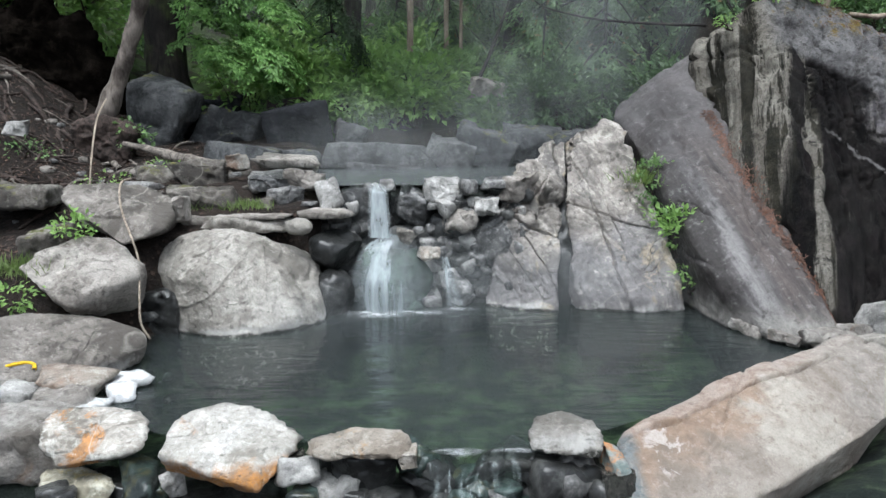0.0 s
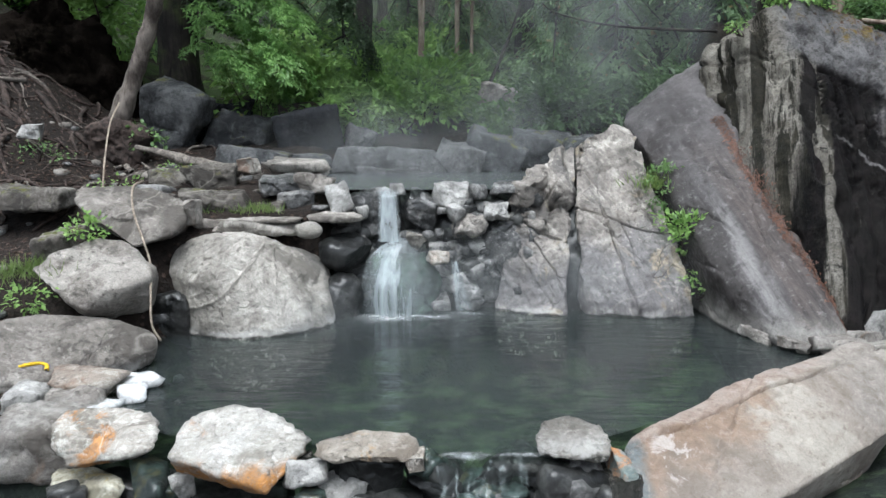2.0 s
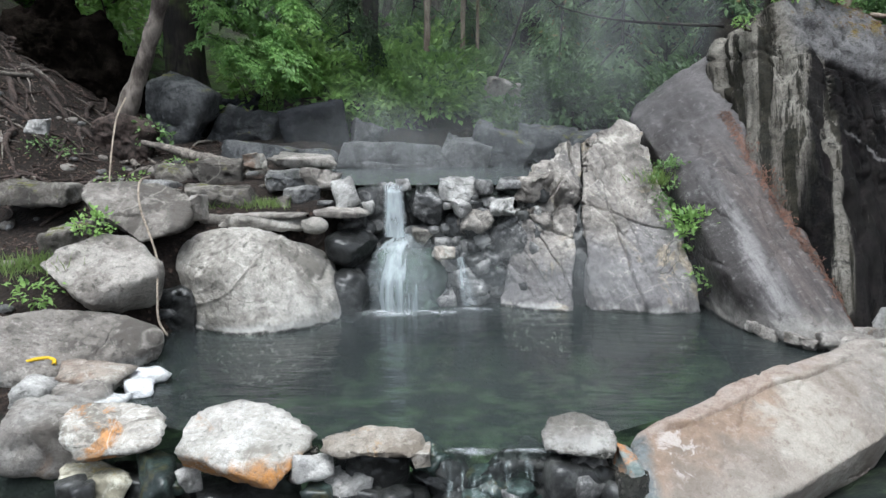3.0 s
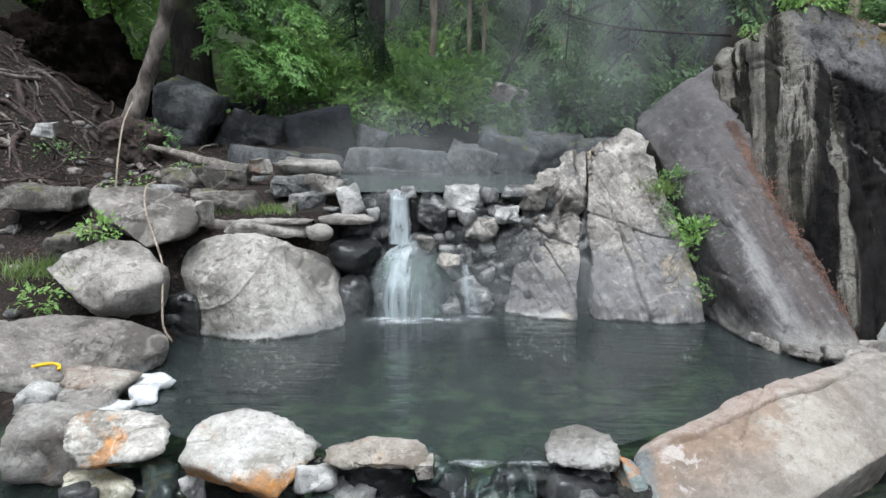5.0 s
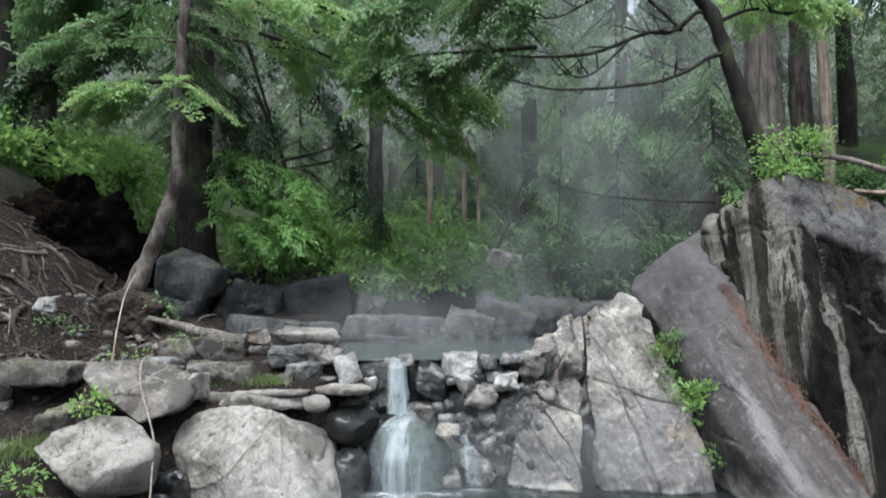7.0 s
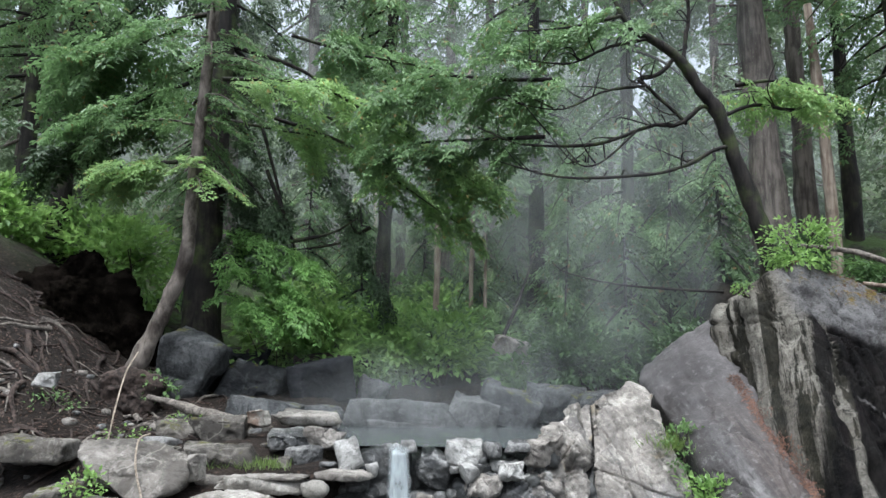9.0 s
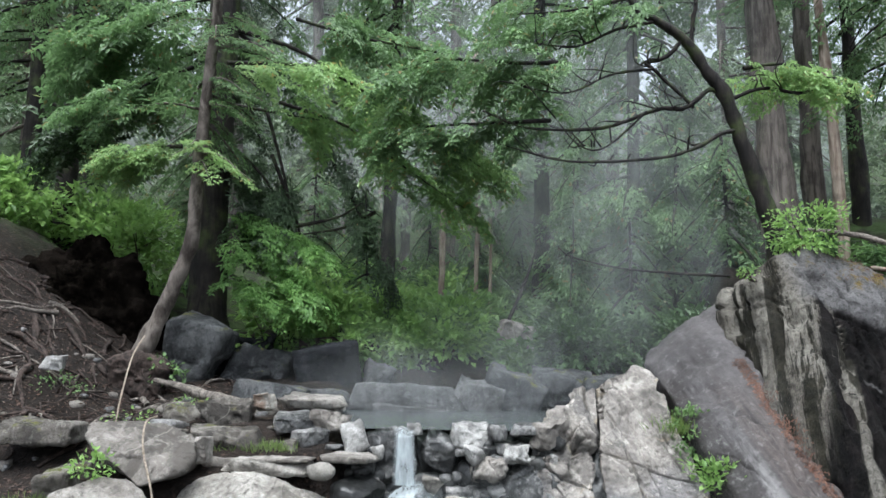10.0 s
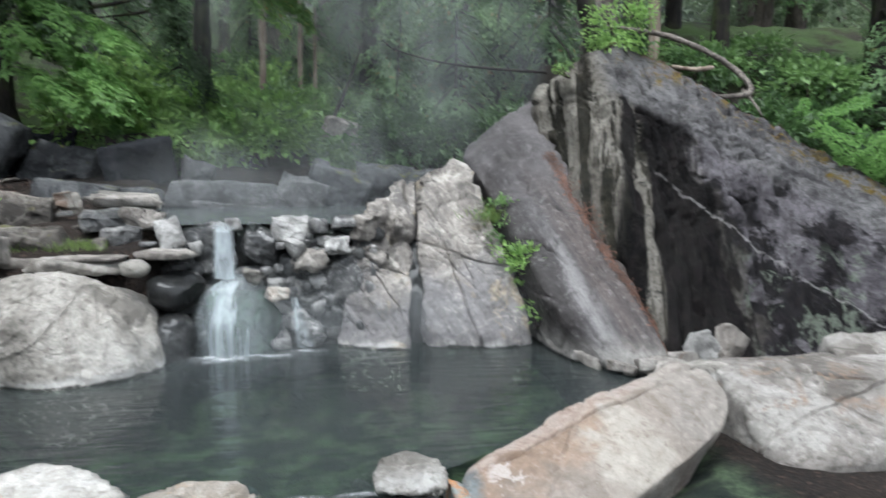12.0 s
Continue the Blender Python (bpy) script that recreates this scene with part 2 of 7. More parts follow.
    gritty = n.noise(at, 17, 12, 0.78, 0.2)
    colour = n.mix(n.span(gritty, 0.5, 0.62, 0.0, 0.65), colour, (0.018, 0.016, 0.014))
    height = n.math("ADD", n.math("ADD", n.math("MULTIPLY", mid, 0.6), n.math("MULTIPLY", run, 1.2)), n.math("MULTIPLY", gritty, 0.6))
    b = n.put("ShaderNodeBsdfPrincipled", Base_Color=colour, Roughness=n.span(mid, 0.3, 0.7, 0.6, 0.9), Normal=n.bump(height, 0.85, 0.06))
    b.inputs["Specular IOR Level"].default_value = 0.03
    return n.end(b.outputs[0])


def slope_material():
    """Water-worn rock: grey above, a left edge darkened for the undercut's shadow, one pale run down the middle, brown
    beyond it, pale crust at the foot.
    """
    n = Nodes("water_worn_rock")
    at = n.put("ShaderNodeNewGeometry").outputs["Position"]
    part = n.put("ShaderNodeSeparateXYZ", Vector=at)
    x, y, z = part.outputs["X"], part.outputs["Y"], part.outputs["Z"]
    broad = n.noise(at, 1.8, 9, 0.65, 0.5)
    mid = n.noise(at, 8, 9, 0.7, 0.3)
    fine = n.noise(at, 70, 4, 0.7)
    way = n.along((0.2, -0.8, -0.57), 9.0, 0.3)
    lines = n.math("ADD", n.math("MULTIPLY", n.noise(way, 1.0, 8, 0.66, 0.2), 0.6), n.math("MULTIPLY", n.noise(way, 3.4, 6, 0.66, 0.1), 0.4))
    left = n.math("ADD", 2.05, n.math("MULTIPLY", n.math("SUBTRACT", y, 5.5), -0.18))
    u = n.math("DIVIDE", n.math("SUBTRACT", x, left), 0.66)
    u = n.math("ADD", u, n.math("MULTIPLY", n.math("SUBTRACT", n.math("ADD", lines, broad), 1.0), 0.35))
    grey = n.mix(n.span(n.math("ADD", n.math("MULTIPLY", broad, 0.75), n.math("MULTIPLY", lines, 0.25)), 0.38, 0.62), (0.028, 0.0245, 0.0245), (0.085, 0.077, 0.077))
    brown = n.mix(n.span(lines, 0.42, 0.6), (0.01, 0.0075, 0.0065), (0.06, 0.047, 0.042))
    colour = n.mix(n.math("MULTIPLY", n.span(u, 0.38, 0.6), n.span(z, 1.6, 1.0)), grey, brown)
    pale = n.math("MULTIPLY", n.span(n.math("ABSOLUTE", n.math("SUBTRACT", u, 0.36)), 0.02, 0.13, 0.8, 0.0), n.span(z, 1.2, 0.6))
    colour = n.mix(n.math("MULTIPLY", pale, n.span(lines, 0.4, 0.52)), colour, n.mix(lines, (0.1, 0.095, 0.093), (0.21, 0.2, 0.193)))
    # shadow of the overhanging left edge, mixed into the colour
    colour = n.mix(n.math("MULTIPLY", n.span(u, 0.3, 0.14), n.span(z, 1.5, 1.2)), colour, (0.016, 0.013, 0.012))
    foot = n.span(n.math("ADD", z, n.math("MULTIPLY", n.math("SUBTRACT", broad, 0.5), 0.5)), 0.24, 0.04)
    colour = n.mix(n.math("MULTIPLY", foot, 0.8), colour, n.mix(n.span(mid, 0.4, 0.6), (0.14, 0.13, 0.116), (0.27, 0.255, 0.232)))
    colour = n.mix(n.span(z, 0.0, -0.025), colour, (0.014, 0.014, 0.012))
    colour = n.mix(n.span(mid, 0.5, 0.66, 0.0, 0.45), colour, (0.05, 0.044, 0.043))
    colour = n.mix(n.span(fine, 0.3, 0.6, 0.4, 0.0), colour, (0.04, 0.036, 0.035))
    gritty = n.noise(at, 15, 12, 0.78, 0.2)
    colour = n.mix(n.span(gritty, 0.53, 0.62, 0.0, 0.5), colour, (0.016, 0.013, 0.012))
    colour = n.mix(n.span(gritty, 0.46, 0.38, 0.0, 0.35), colour, (0.19, 0.18, 0.175))
    height = n.math("ADD", n.math("ADD", n.math("MULTIPLY", mid, 0.6), n.math("MULTIPLY", lines, 0.8)), n.math("MULTIPLY", n.noise(at, 19, 12, 0.78), 0.5))
    b = n.put("ShaderNodeBsdfPrincipled", Base_Color=colour, Roughness=n.span(mid, 0.3, 0.7, 0.5, 0.8), Normal=n.bump(height, 0.6, 0.03))
    b.inputs["Specular IOR Level"].default_value = 0.3
    return n.end(b.outputs[0])


def leaf_material(name, dark, bright, through=0.35, dry=None):
    """Leaves whose colour differs from leaf to leaf and clump to clump, partly let through by the light."""
    dark, bright = (tuple(0.84 * v + 0.16 * sum(c) / 3 for v in c) for c in (dark, bright))
    n = Nodes(name)
    geo = n.put("ShaderNodeNewGeometry")
    clump = n.noise(geo.outputs["Position"], 2.2, 3, 0.6)
    pick = n.math("ADD", n.math("MULTIPLY", geo.outputs["Random Per Island"], 0.55), n.span(clump, 0.35, 0.65, 0.0, 0.45))
    colour = n.mix(pick, dark, bright)
    if dry:
        colour = n.mix(n.span(geo.outputs["Random Per Island"], 0.965, 0.98), colour, dry)
    a = n.put("ShaderNodeBsdfPrincipled", Base_Color=colour, Roughness=0.5)
    a.inputs["Specular IOR Level"].default_value = 0.35
    b = n.put("ShaderNodeBsdfTranslucent", Color=n.mix(0.5, colour, tuple(min(1, v * 1.5) for v in bright)))
    return n.end(mixed(n, through, a.outputs[0], b.outputs[0]))


def mixed(n, fac, a, b):
    """Two shaders mixed."""
    node = n.tree.nodes.new("ShaderNodeMixShader")
    for i, v in enumerate((fac, a, b)):
        n.fill(node.inputs[i], v)
    return node.outputs[0]


def bark_material(name, dark, light, along=(14, 14, 2.0), moss=0.0):
    n = Nodes(name)
    at = n.place(stretch=along)
    ridges = n.noise(at, 1.0, 7, 0.65, 0.4)
    patch = n.noise(n.place(), 3.0, 5, 0.6)
    colour = n.mix(n.span(ridges, 0.33, 0.66), dark, light)
    colour = n.mix(n.span(patch, 0.45, 0.7, 0.0, 0.6), colour, tuple(v * 0.5 for v in dark))
    if moss:
        colour = n.mix(n.span(patch, 0.6 - 0.2 * moss, 0.3, 0.0, 0.7), colour, (0.05, 0.07, 0.02))
    b = n.put("ShaderNodeBsdfPrincipled", Base_Color=colour, Roughness=0.85, Normal=n.bump(ridges, 0.9, 0.03))
    b.inputs["Specular IOR Level"].default_value = 0.25
    return n.end(b.outputs[0])


def ground_material():
    """Forest soil with needle litter, gravel and a mossy green farther out; dark silt under the water."""
    n = Nodes("forest_soil")
    at = n.put("ShaderNodeTexCoord").outputs["Object"]
    broad = n.noise(at, 0.9, 6, 0.6)
    grit = n.noise(at, 26, 6, 0.7)
    bits = n.put("ShaderNodeTexVoronoi", Vector=at, Scale=38.0)
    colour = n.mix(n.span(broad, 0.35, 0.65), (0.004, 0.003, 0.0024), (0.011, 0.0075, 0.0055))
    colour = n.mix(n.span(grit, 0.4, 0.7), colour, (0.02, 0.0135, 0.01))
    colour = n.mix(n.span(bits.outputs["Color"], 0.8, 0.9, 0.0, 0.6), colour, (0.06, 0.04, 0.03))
    place = n.put("ShaderNodeSeparateXYZ", Vector=at)
    green = n.math("MULTIPLY", n.span(place.outputs["Y"], 9.2, 11.5), n.span(n.noise(at, 1.6, 5, 0.6), 0.35, 0.6))
    colour = n.mix(n.math("MULTIPLY", green, 0.75), colour, n.mix(grit, (0.02, 0.04, 0.01), (0.06, 0.1, 0.025)))
    inside = n.math("MULTIPLY", n.math("MULTIPLY", n.span(place.outputs["Z"], -0.06, -0.12), n.span(place.outputs["Y"], 3.42, 3.5)), n.span(place.outputs["X"], 2.9, 2.6))
    silt = n.mix(n.span(n.noise(at, 3.2, 6, 0.65), 0.42, 0.68), (0.006, 0.009, 0.007), (0.06, 0.085, 0.045))
    colour = n.mix(inside, colour, silt)
    height = n.math("ADD", grit, n.math("MULTIPLY", bits.outputs["Distance"], 0.5))
    b = n.put("ShaderNodeBsdfPrincipled", Base_Color=colour, Roughness=0.9, Normal=n.bump(height, 0.8, 0.03))
    b.inputs["Specular IOR Level"].default_value = 0.2
    return n.end(b.outputs[0])


def water_material(name, tint, rough, ripple, scale=(2.2, 5.0, 1), murk=0.13):
    n = Nodes(name)
    at = n.put("ShaderNodeMapping", Vector=n.put("ShaderNodeTexCoord").outputs["Object"], Scale=scale).outputs[0]
    waves = n.math("ADD", n.noise(at, 1.6, 3, 0.5, 0.5), n.math("MULTIPLY", n.noise(at, 6.0, 2, 0.5, 0.3), 0.25))
    normal = n.bump(waves, ripple, 0.05)
    fres = n.put("ShaderNodeFresnel", IOR=1.36, Normal=normal).outputs[0]
    clear = n.put("ShaderNodeBsdfTransparent", Color=(*tint, 1)).outputs[0]
    clear = mixed(n, murk, clear, n.put("ShaderNodeBsdfDiffuse", Color=(0.11, 0.128, 0.13, 1)).outputs[0])
    gloss = n.put("ShaderNodeBsdfGlossy", Color=(1, 1, 1, 1), Roughness=rough, Normal=normal).outputs[0]
    return n.end(mixed(n, fres, clear, gloss))


def falling_material(name, white, streak=(30, 30, 1.6), low=0.42, high=0.62, most=0.85, least=0.03):
    """Water that falls: streaks of white froth between clear threads."""
    n = Nodes(name)
    at = n.put("ShaderNodeMapping", Vector=n.put("ShaderNodeTexCoord").outputs["Object"], Scale=streak).outputs[0]
    run = n.noise(at, 1.0, 4, 0.6, 0.3)
    edge = n.put("ShaderNodeAttribute")
    edge.attribute_name = "froth"
    cover = n.math("MULTIPLY", n.span(run, low, high, least, most), edge.outputs["Fac"])
    body = n.put("ShaderNodeBsdfPrincipled", Base_Color=(*white, 1), Roughness=0.35)
    body.inputs["Specular IOR Level"].default_value = 0.6
    glow = mixed(n, 0.35, body.outputs[0], n.put("ShaderNodeBsdfTranslucent", Color=(*white, 1)).outputs[0])
    return n.end(mixed(n, cover, n.put("ShaderNodeBsdfTransparent").outputs[0], glow))


GRANITE = rock_material("pale_granite", (0.165, 0.15, 0.13), (0.26, 0.24, 0.212), (0.37, 0.345, 0.31), veins=0.12)
GREY = rock_material("grey_rock", (0.1, 0.088, 0.076), (0.19, 0.17, 0.15), (0.3, 0.275, 0.247))
BANKROCK = rock_material("brown_bank_rock", (0.035, 0.03, 0.025), (0.085, 0.075, 0.064), (0.18, 0.165, 0.145), moss=0.35, crust=0, grain=1.4)
SLATE = rock_material("dark_wet_rock", (0.006, 0.0065, 0.006), (0.016, 0.016, 0.0155), (0.06, 0.06, 0.056), rough=0.45, wet=0.35, shine=0.2, veins=0.15, crust=0, grain=2.0)
MIXED = rock_material("wet_wall_rock", (0.04, 0.04, 0.04), (0.09, 0.088, 0.085), (0.26, 0.25, 0.24), rough=0.45, wet=0.35, shine=0.15, veins=0.3, crust=0, grain=1.6)
LEDGE = rock_material("grey_ledge_rock", (0.04, 0.04, 0.04), (0.08, 0.08, 0.08), (0.13, 0.13, 0.128), veins=0.1, crust=0, joints=0.5)
# next two: shade behind the upper pool put into the rock colour
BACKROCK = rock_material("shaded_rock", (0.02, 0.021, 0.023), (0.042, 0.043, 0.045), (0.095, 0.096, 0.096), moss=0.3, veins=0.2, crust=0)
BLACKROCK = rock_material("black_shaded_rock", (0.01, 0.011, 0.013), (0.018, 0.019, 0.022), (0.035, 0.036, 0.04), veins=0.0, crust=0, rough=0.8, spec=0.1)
RUSTY = rock_material("rust_stained_rock", (0.2, 0.18, 0.15), (0.38, 0.35, 0.31), (0.52, 0.5, 0.46), stain=(0.34, 0.15, 0.035), stain_amount=0.55, grain=1.6, crust=0)
ORANGE = rock_material("chalky_rock_with_orange_edge", (0.25, 0.23, 0.195), (0.37, 0.35, 0.315), (0.45, 0.435, 0.405), stain=(0.29, 0.125, 0.024), stain_amount=0.1, grain=1.6, crust=0, veins=0.1, band=(0.12, 0.2))
TANSLAB = rock_material("smooth_tan_rock", (0.2, 0.165, 0.13), (0.29, 0.255, 0.215), (0.36, 0.33, 0.29), stain=(0.34, 0.2, 0.08), stain_amount=0.15, veins=0.0, crust=0, grain=1.2)
WHITE = rock_material("chalky_rock", (0.165, 0.158, 0.148), (0.28, 0.27, 0.255), (0.38, 0.368, 0.348), grain=1.5, veins=0.2, crust=0)
CRUST = rock_material("white_mineral_crust", (0.4, 0.4, 0.39), (0.58, 0.58, 0.57), (0.68, 0.68, 0.67), grain=1.5, veins=0.0, crust=0)
CREAM = rock_material("cream_rock", (0.24, 0.22, 0.16), (0.4, 0.37, 0.29), (0.52, 0.5, 0.43), grain=1.6, veins=0.2, crust=0, stain=(0.3, 0.24, 0.1))
def tan_boulder_material():
    """Granite with a pinkish rim above the crack, rusty brown under it, a bare cream face, white flecks and a blue grey wet end."""
    n = Nodes("tan_granite_boulder")
    at = n.put("ShaderNodeNewGeometry").outputs["Position"]
    part = n.put("ShaderNodeSeparateXYZ", Vector=at)
    x, y, z = part.outputs["X"], part.outputs["Y"], part.outputs["Z"]
    broad, mid, fine = n.noise(at, 2.4, 10, 0.66, 0.5), n.noise(at, 10, 9, 0.7, 0.3), n.noise(at, 95, 4, 0.75)

    def away(px, py, wobble):
        d = n.math("SQRT", n.math("ADD", n.math("POWER", n.math("SUBTRACT", x, px), 2.0), n.math("POWER", n.math("SUBTRACT", y, py), 2.0)))
        return n.math("ADD", d, n.math("MULTIPLY", n.math("SUBTRACT", broad, 0.5), wobble))

    over = n.math("ADD", n.math("MULTIPLY", n.math("SUBTRACT", x, 1.0), -0.5), n.math("MULTIPLY", n.math("SUBTRACT", y, 3.55), 0.866))
    colour = n.mix(n.span(broad, 0.36, 0.62), (0.16, 0.132, 0.108), (0.27, 0.24, 0.207))
    rust = n.math("MULTIPLY", n.span(n.math("ADD", over, n.math("MULTIPLY", n.math("SUBTRACT", broad, 0.5), 0.9)), -0.34, -0.1), n.span(x, 2.1, 1.7))
    colour = n.mix(n.math("MULTIPLY", rust, 0.75), colour, n.mix(n.span(mid, 0.35, 0.65), (0.26, 0.18, 0.125), (0.18, 0.115, 0.075)))
    bare = n.span(away(1.9, 3.72, 1.1), 0.2, 0.34, 0.85, 0.0)
    colour = n.mix(bare, colour, n.mix(n.span(mid, 0.35, 0.65), (0.36, 0.33, 0.285), (0.29, 0.26, 0.222)))
    colour = n.mix(n.span(over, -0.02, 0.02, 0.0, 0.7), colour, n.mix(n.span(mid, 0.4, 0.62), (0.31, 0.265, 0.235), (0.235, 0.175, 0.145)))
    fleck = n.math("MULTIPLY", n.span(away(1.12, 3.47, 0.5), 0.07, 0.13, 1.0, 0.0), n.span(n.noise(at, 6, 6, 0.65, 0.5), 0.5, 0.55))
    colour = n.mix(n.math("MULTIPLY", fleck, 0.7), colour, (0.45, 0.41, 0.38))
    end = n.math("MULTIPLY", n.span(n.math("ADD", x, n.math("MULTIPLY", n.math("SUBTRACT", mid, 0.5), 0.12)), 1.0, 0.94), n.span(z, 0.0, -0.05))
    colour = n.mix(n.math("MULTIPLY", end, 0.9), colour, n.mix(n.span(mid, 0.35, 0.65), (0.075, 0.088, 0.095), (0.17, 0.2, 0.205)))
    grey = n.span(n.math("ADD", x, n.math("MULTIPLY", n.math("SUBTRACT", broad, 0.5), 1.2)), 2.2, 2.45, 0.0, 0.7)
    colour = n.mix(grey, colour, n.mix(n.span(mid, 0.4, 0.62), (0.23, 0.21, 0.186), (0.15, 0.135, 0.12)))
    colour = n.mix(n.span(mid, 0.54, 0.66, 0.0, 0.4), colour, (0.13, 0.1, 0.08))
    colour = n.mix(n.span(fine, 0.34, 0.58, 0.3, 0.0), colour, (0.12, 0.1, 0.085))
    gritty = n.noise(at, 19, 12, 0.78, 0.2)
    colour = n.mix(n.span(gritty, 0.55, 0.62, 0.0, 0.5), colour, (0.12, 0.092, 0.072))
    colour = n.mix(n.span(gritty, 0.47, 0.4, 0.0, 0.25), colour, (0.42, 0.37, 0.33))
    colour = n.mix(1.0, colour, (1.1, 1.1, 1.1), "MULTIPLY")
    height = n.math("ADD", n.math("MULTIPLY", mid, 0.9), n.math("MULTIPLY", gritty, 0.8))
    b = n.put("ShaderNodeBsdfPrincipled", Base_Color=colour, Roughness=n.span(mid, 0.3, 0.7, 0.7, 0.9), Normal=n.bump(height, 0.9, 0.04))
    b.inputs["Specular IOR Level"].default_value = 0.25
    return n.end(b.outputs[0])


TANBOULDER = tan_boulder_material()
TAN = rock_material("pinkish_granite", (0.19, 0.145, 0.115), (0.29, 0.245, 0.205), (0.41, 0.38, 0.335), stain=(0.17, 0.112, 0.08), stain_amount=0.45, veins=0.0, crust=0, grain=0.9)
SHELF = rock_material("pale_shelf_rock", (0.12, 0.105, 0.09), (0.2, 0.182, 0.163), (0.28, 0.262, 0.24), stain=(0.16, 0.115, 0.085), stain_amount=0.2, veins=0.0, crust=0, grain=1.1)
CRACKED = rock_material("fractured_granite", (0.11, 0.1, 0.088), (0.235, 0.212, 0.19), (0.385, 0.355, 0.315), stain=(0.24, 0.2, 0.145), stain_amount=0.2, veins=0.25, joints=0.7,
                        stripes=((0.1, 0.092, 0.088), 0.75, (0.45, -0.5, -0.75)), polished=(0.42, 0.72, (0.2, 0.188, 0.19)))
SLOPE = slope_material()
# earth blackened to give the mound its backlit shade by colour
SHADED_EARTH = rock_material("shaded_earth", (0.003, 0.0025, 0.002), (0.006, 0.005, 0.004), (0.014, 0.011, 0.009), veins=0.0, crust=0, rough=0.9, spec=0.0)
MOSSY = rock_material("mossy_wet_rock", (0.004, 0.011, 0.006), (0.011, 0.026, 0.015), (0.035, 0.065, 0.04), wet=0.2, shine=0.1, veins=0.0, crust=0, grain=2.0)
ALGAE = rock_material("algae_covered_rock", (0.006, 0.012, 0.01), (0.014, 0.028, 0.023), (0.05, 0.075, 0.066), stain=(0.03, 0.028, 0.01), wet=0.35, shine=0.15, veins=0.0, crust=0, grain=2.0)
ORANGE_ALGAE = rock_material("orange_algae_rock", (0.06, 0.08, 0.075), (0.13, 0.16, 0.15), (0.22, 0.24, 0.23), stain=(0.36, 0.14, 0.03), stain_amount=0.9, wet=0.3, veins=0.0, crust=0, grain=3.0)
CLIFF = cliff_material()
SOIL = ground_material()
POOL = water_material("pool_water", (0.6, 0.7, 0.62), 0.13, 0.24, (1.7, 5.0, 1), murk=0.14)
UPPER = water_material("upper_pool_water", (0.4, 0.45, 0.42), 0.2, 0.2, murk=0.5)
FALL = falling_material("falling_water", (0.62, 0.68, 0.7), streak=(11, 11, 0.8), low=0.15, high=0.8, most=0.8, least=0.08)
OUTLET = falling_material("thin_outflow", (0.5, 0.58, 0.58), streak=(22, 9, 1.6), low=0.52, high=0.72, most=0.6, least=0.02)
FOAM = falling_material("foam", (0.85, 0.88, 0.9), streak=(9, 9, 9), low=0.3, high=0.7, most=0.7)
PALETRUNK = bark_material("pale_flaking_bark", (0.035, 0.027, 0.022), (0.17, 0.145, 0.125), along=(9, 9, 4))
BARK = bark_material("grey_brown_bark", (0.035, 0.027, 0.022), (0.13, 0.11, 0.095))
GREYWOOD = bark_material("grey_driftwood", (0.05, 0.042, 0.036), (0.2, 0.175, 0.15), along=(25, 25, 25))
DARKBARK = bark_material("dark_cedar_bark", (0.006, 0.005, 0.0045), (0.025, 0.02, 0.017), moss=0.4)
PALEBARK = bark_material("bleached_dead_wood", (0.12, 0.085, 0.065), (0.3, 0.25, 0.2))
ROOT = bark_material("weathered_root", (0.01, 0.007, 0.0055), (0.065, 0.046, 0.038), along=(20, 20, 20))
ROPE = bark_material("worn_rope", (0.2, 0.16, 0.12), (0.42, 0.35, 0.28), along=(60, 60, 60))
# plain, lit and shaded copies of conifer foliage: light and shade are in the colour
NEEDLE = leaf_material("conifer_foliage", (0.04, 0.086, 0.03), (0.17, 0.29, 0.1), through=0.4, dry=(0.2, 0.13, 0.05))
NEEDLE_LIT = leaf_material("lit_conifer_foliage", (0.085, 0.175, 0.045), (0.3, 0.46, 0.14), through=0.45, dry=(0.32, 0.2, 0.06))
CEDAR_LIT = leaf_material("lit_cedar_foliage", (0.04, 0.11, 0.018), (0.2, 0.38, 0.075), through=0.42)
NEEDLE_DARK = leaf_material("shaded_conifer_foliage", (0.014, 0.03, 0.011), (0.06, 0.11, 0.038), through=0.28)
# far needles, greyed: haze put into the leaf colour
NEEDLE_FAR = leaf_material("hazed_far_foliage", (0.05, 0.082, 0.04), (0.17, 0.235, 0.115), through=0.4)
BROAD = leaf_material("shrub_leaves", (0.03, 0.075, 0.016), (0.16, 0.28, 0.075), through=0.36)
# brighter copy of the shrub leaves, with light put into the colour
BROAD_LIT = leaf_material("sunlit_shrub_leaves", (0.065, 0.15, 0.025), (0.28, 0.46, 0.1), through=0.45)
# the same shrub leaves darkened: forest shade put into the colour
BROAD_SHADED = leaf_material("shaded_shrub_leaves", (0.018, 0.045, 0.014), (0.075, 0.145, 0.04), through=0.35)
FERN = leaf_material("fern_fronds", (0.08, 0.18, 0.03), (0.2, 0.38, 0.09), through=0.45)
GRASS = leaf_material("grass_blades", (0.06, 0.1, 0.02), (0.17, 0.25, 0.05))
# white translucent sheet colour, used for steam and for forest haze
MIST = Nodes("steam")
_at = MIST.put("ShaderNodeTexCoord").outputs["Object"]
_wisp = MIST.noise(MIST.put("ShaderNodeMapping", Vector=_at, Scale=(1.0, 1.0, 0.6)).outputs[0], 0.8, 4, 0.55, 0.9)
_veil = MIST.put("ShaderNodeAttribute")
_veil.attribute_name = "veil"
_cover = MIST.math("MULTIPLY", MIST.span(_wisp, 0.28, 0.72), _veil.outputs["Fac"])
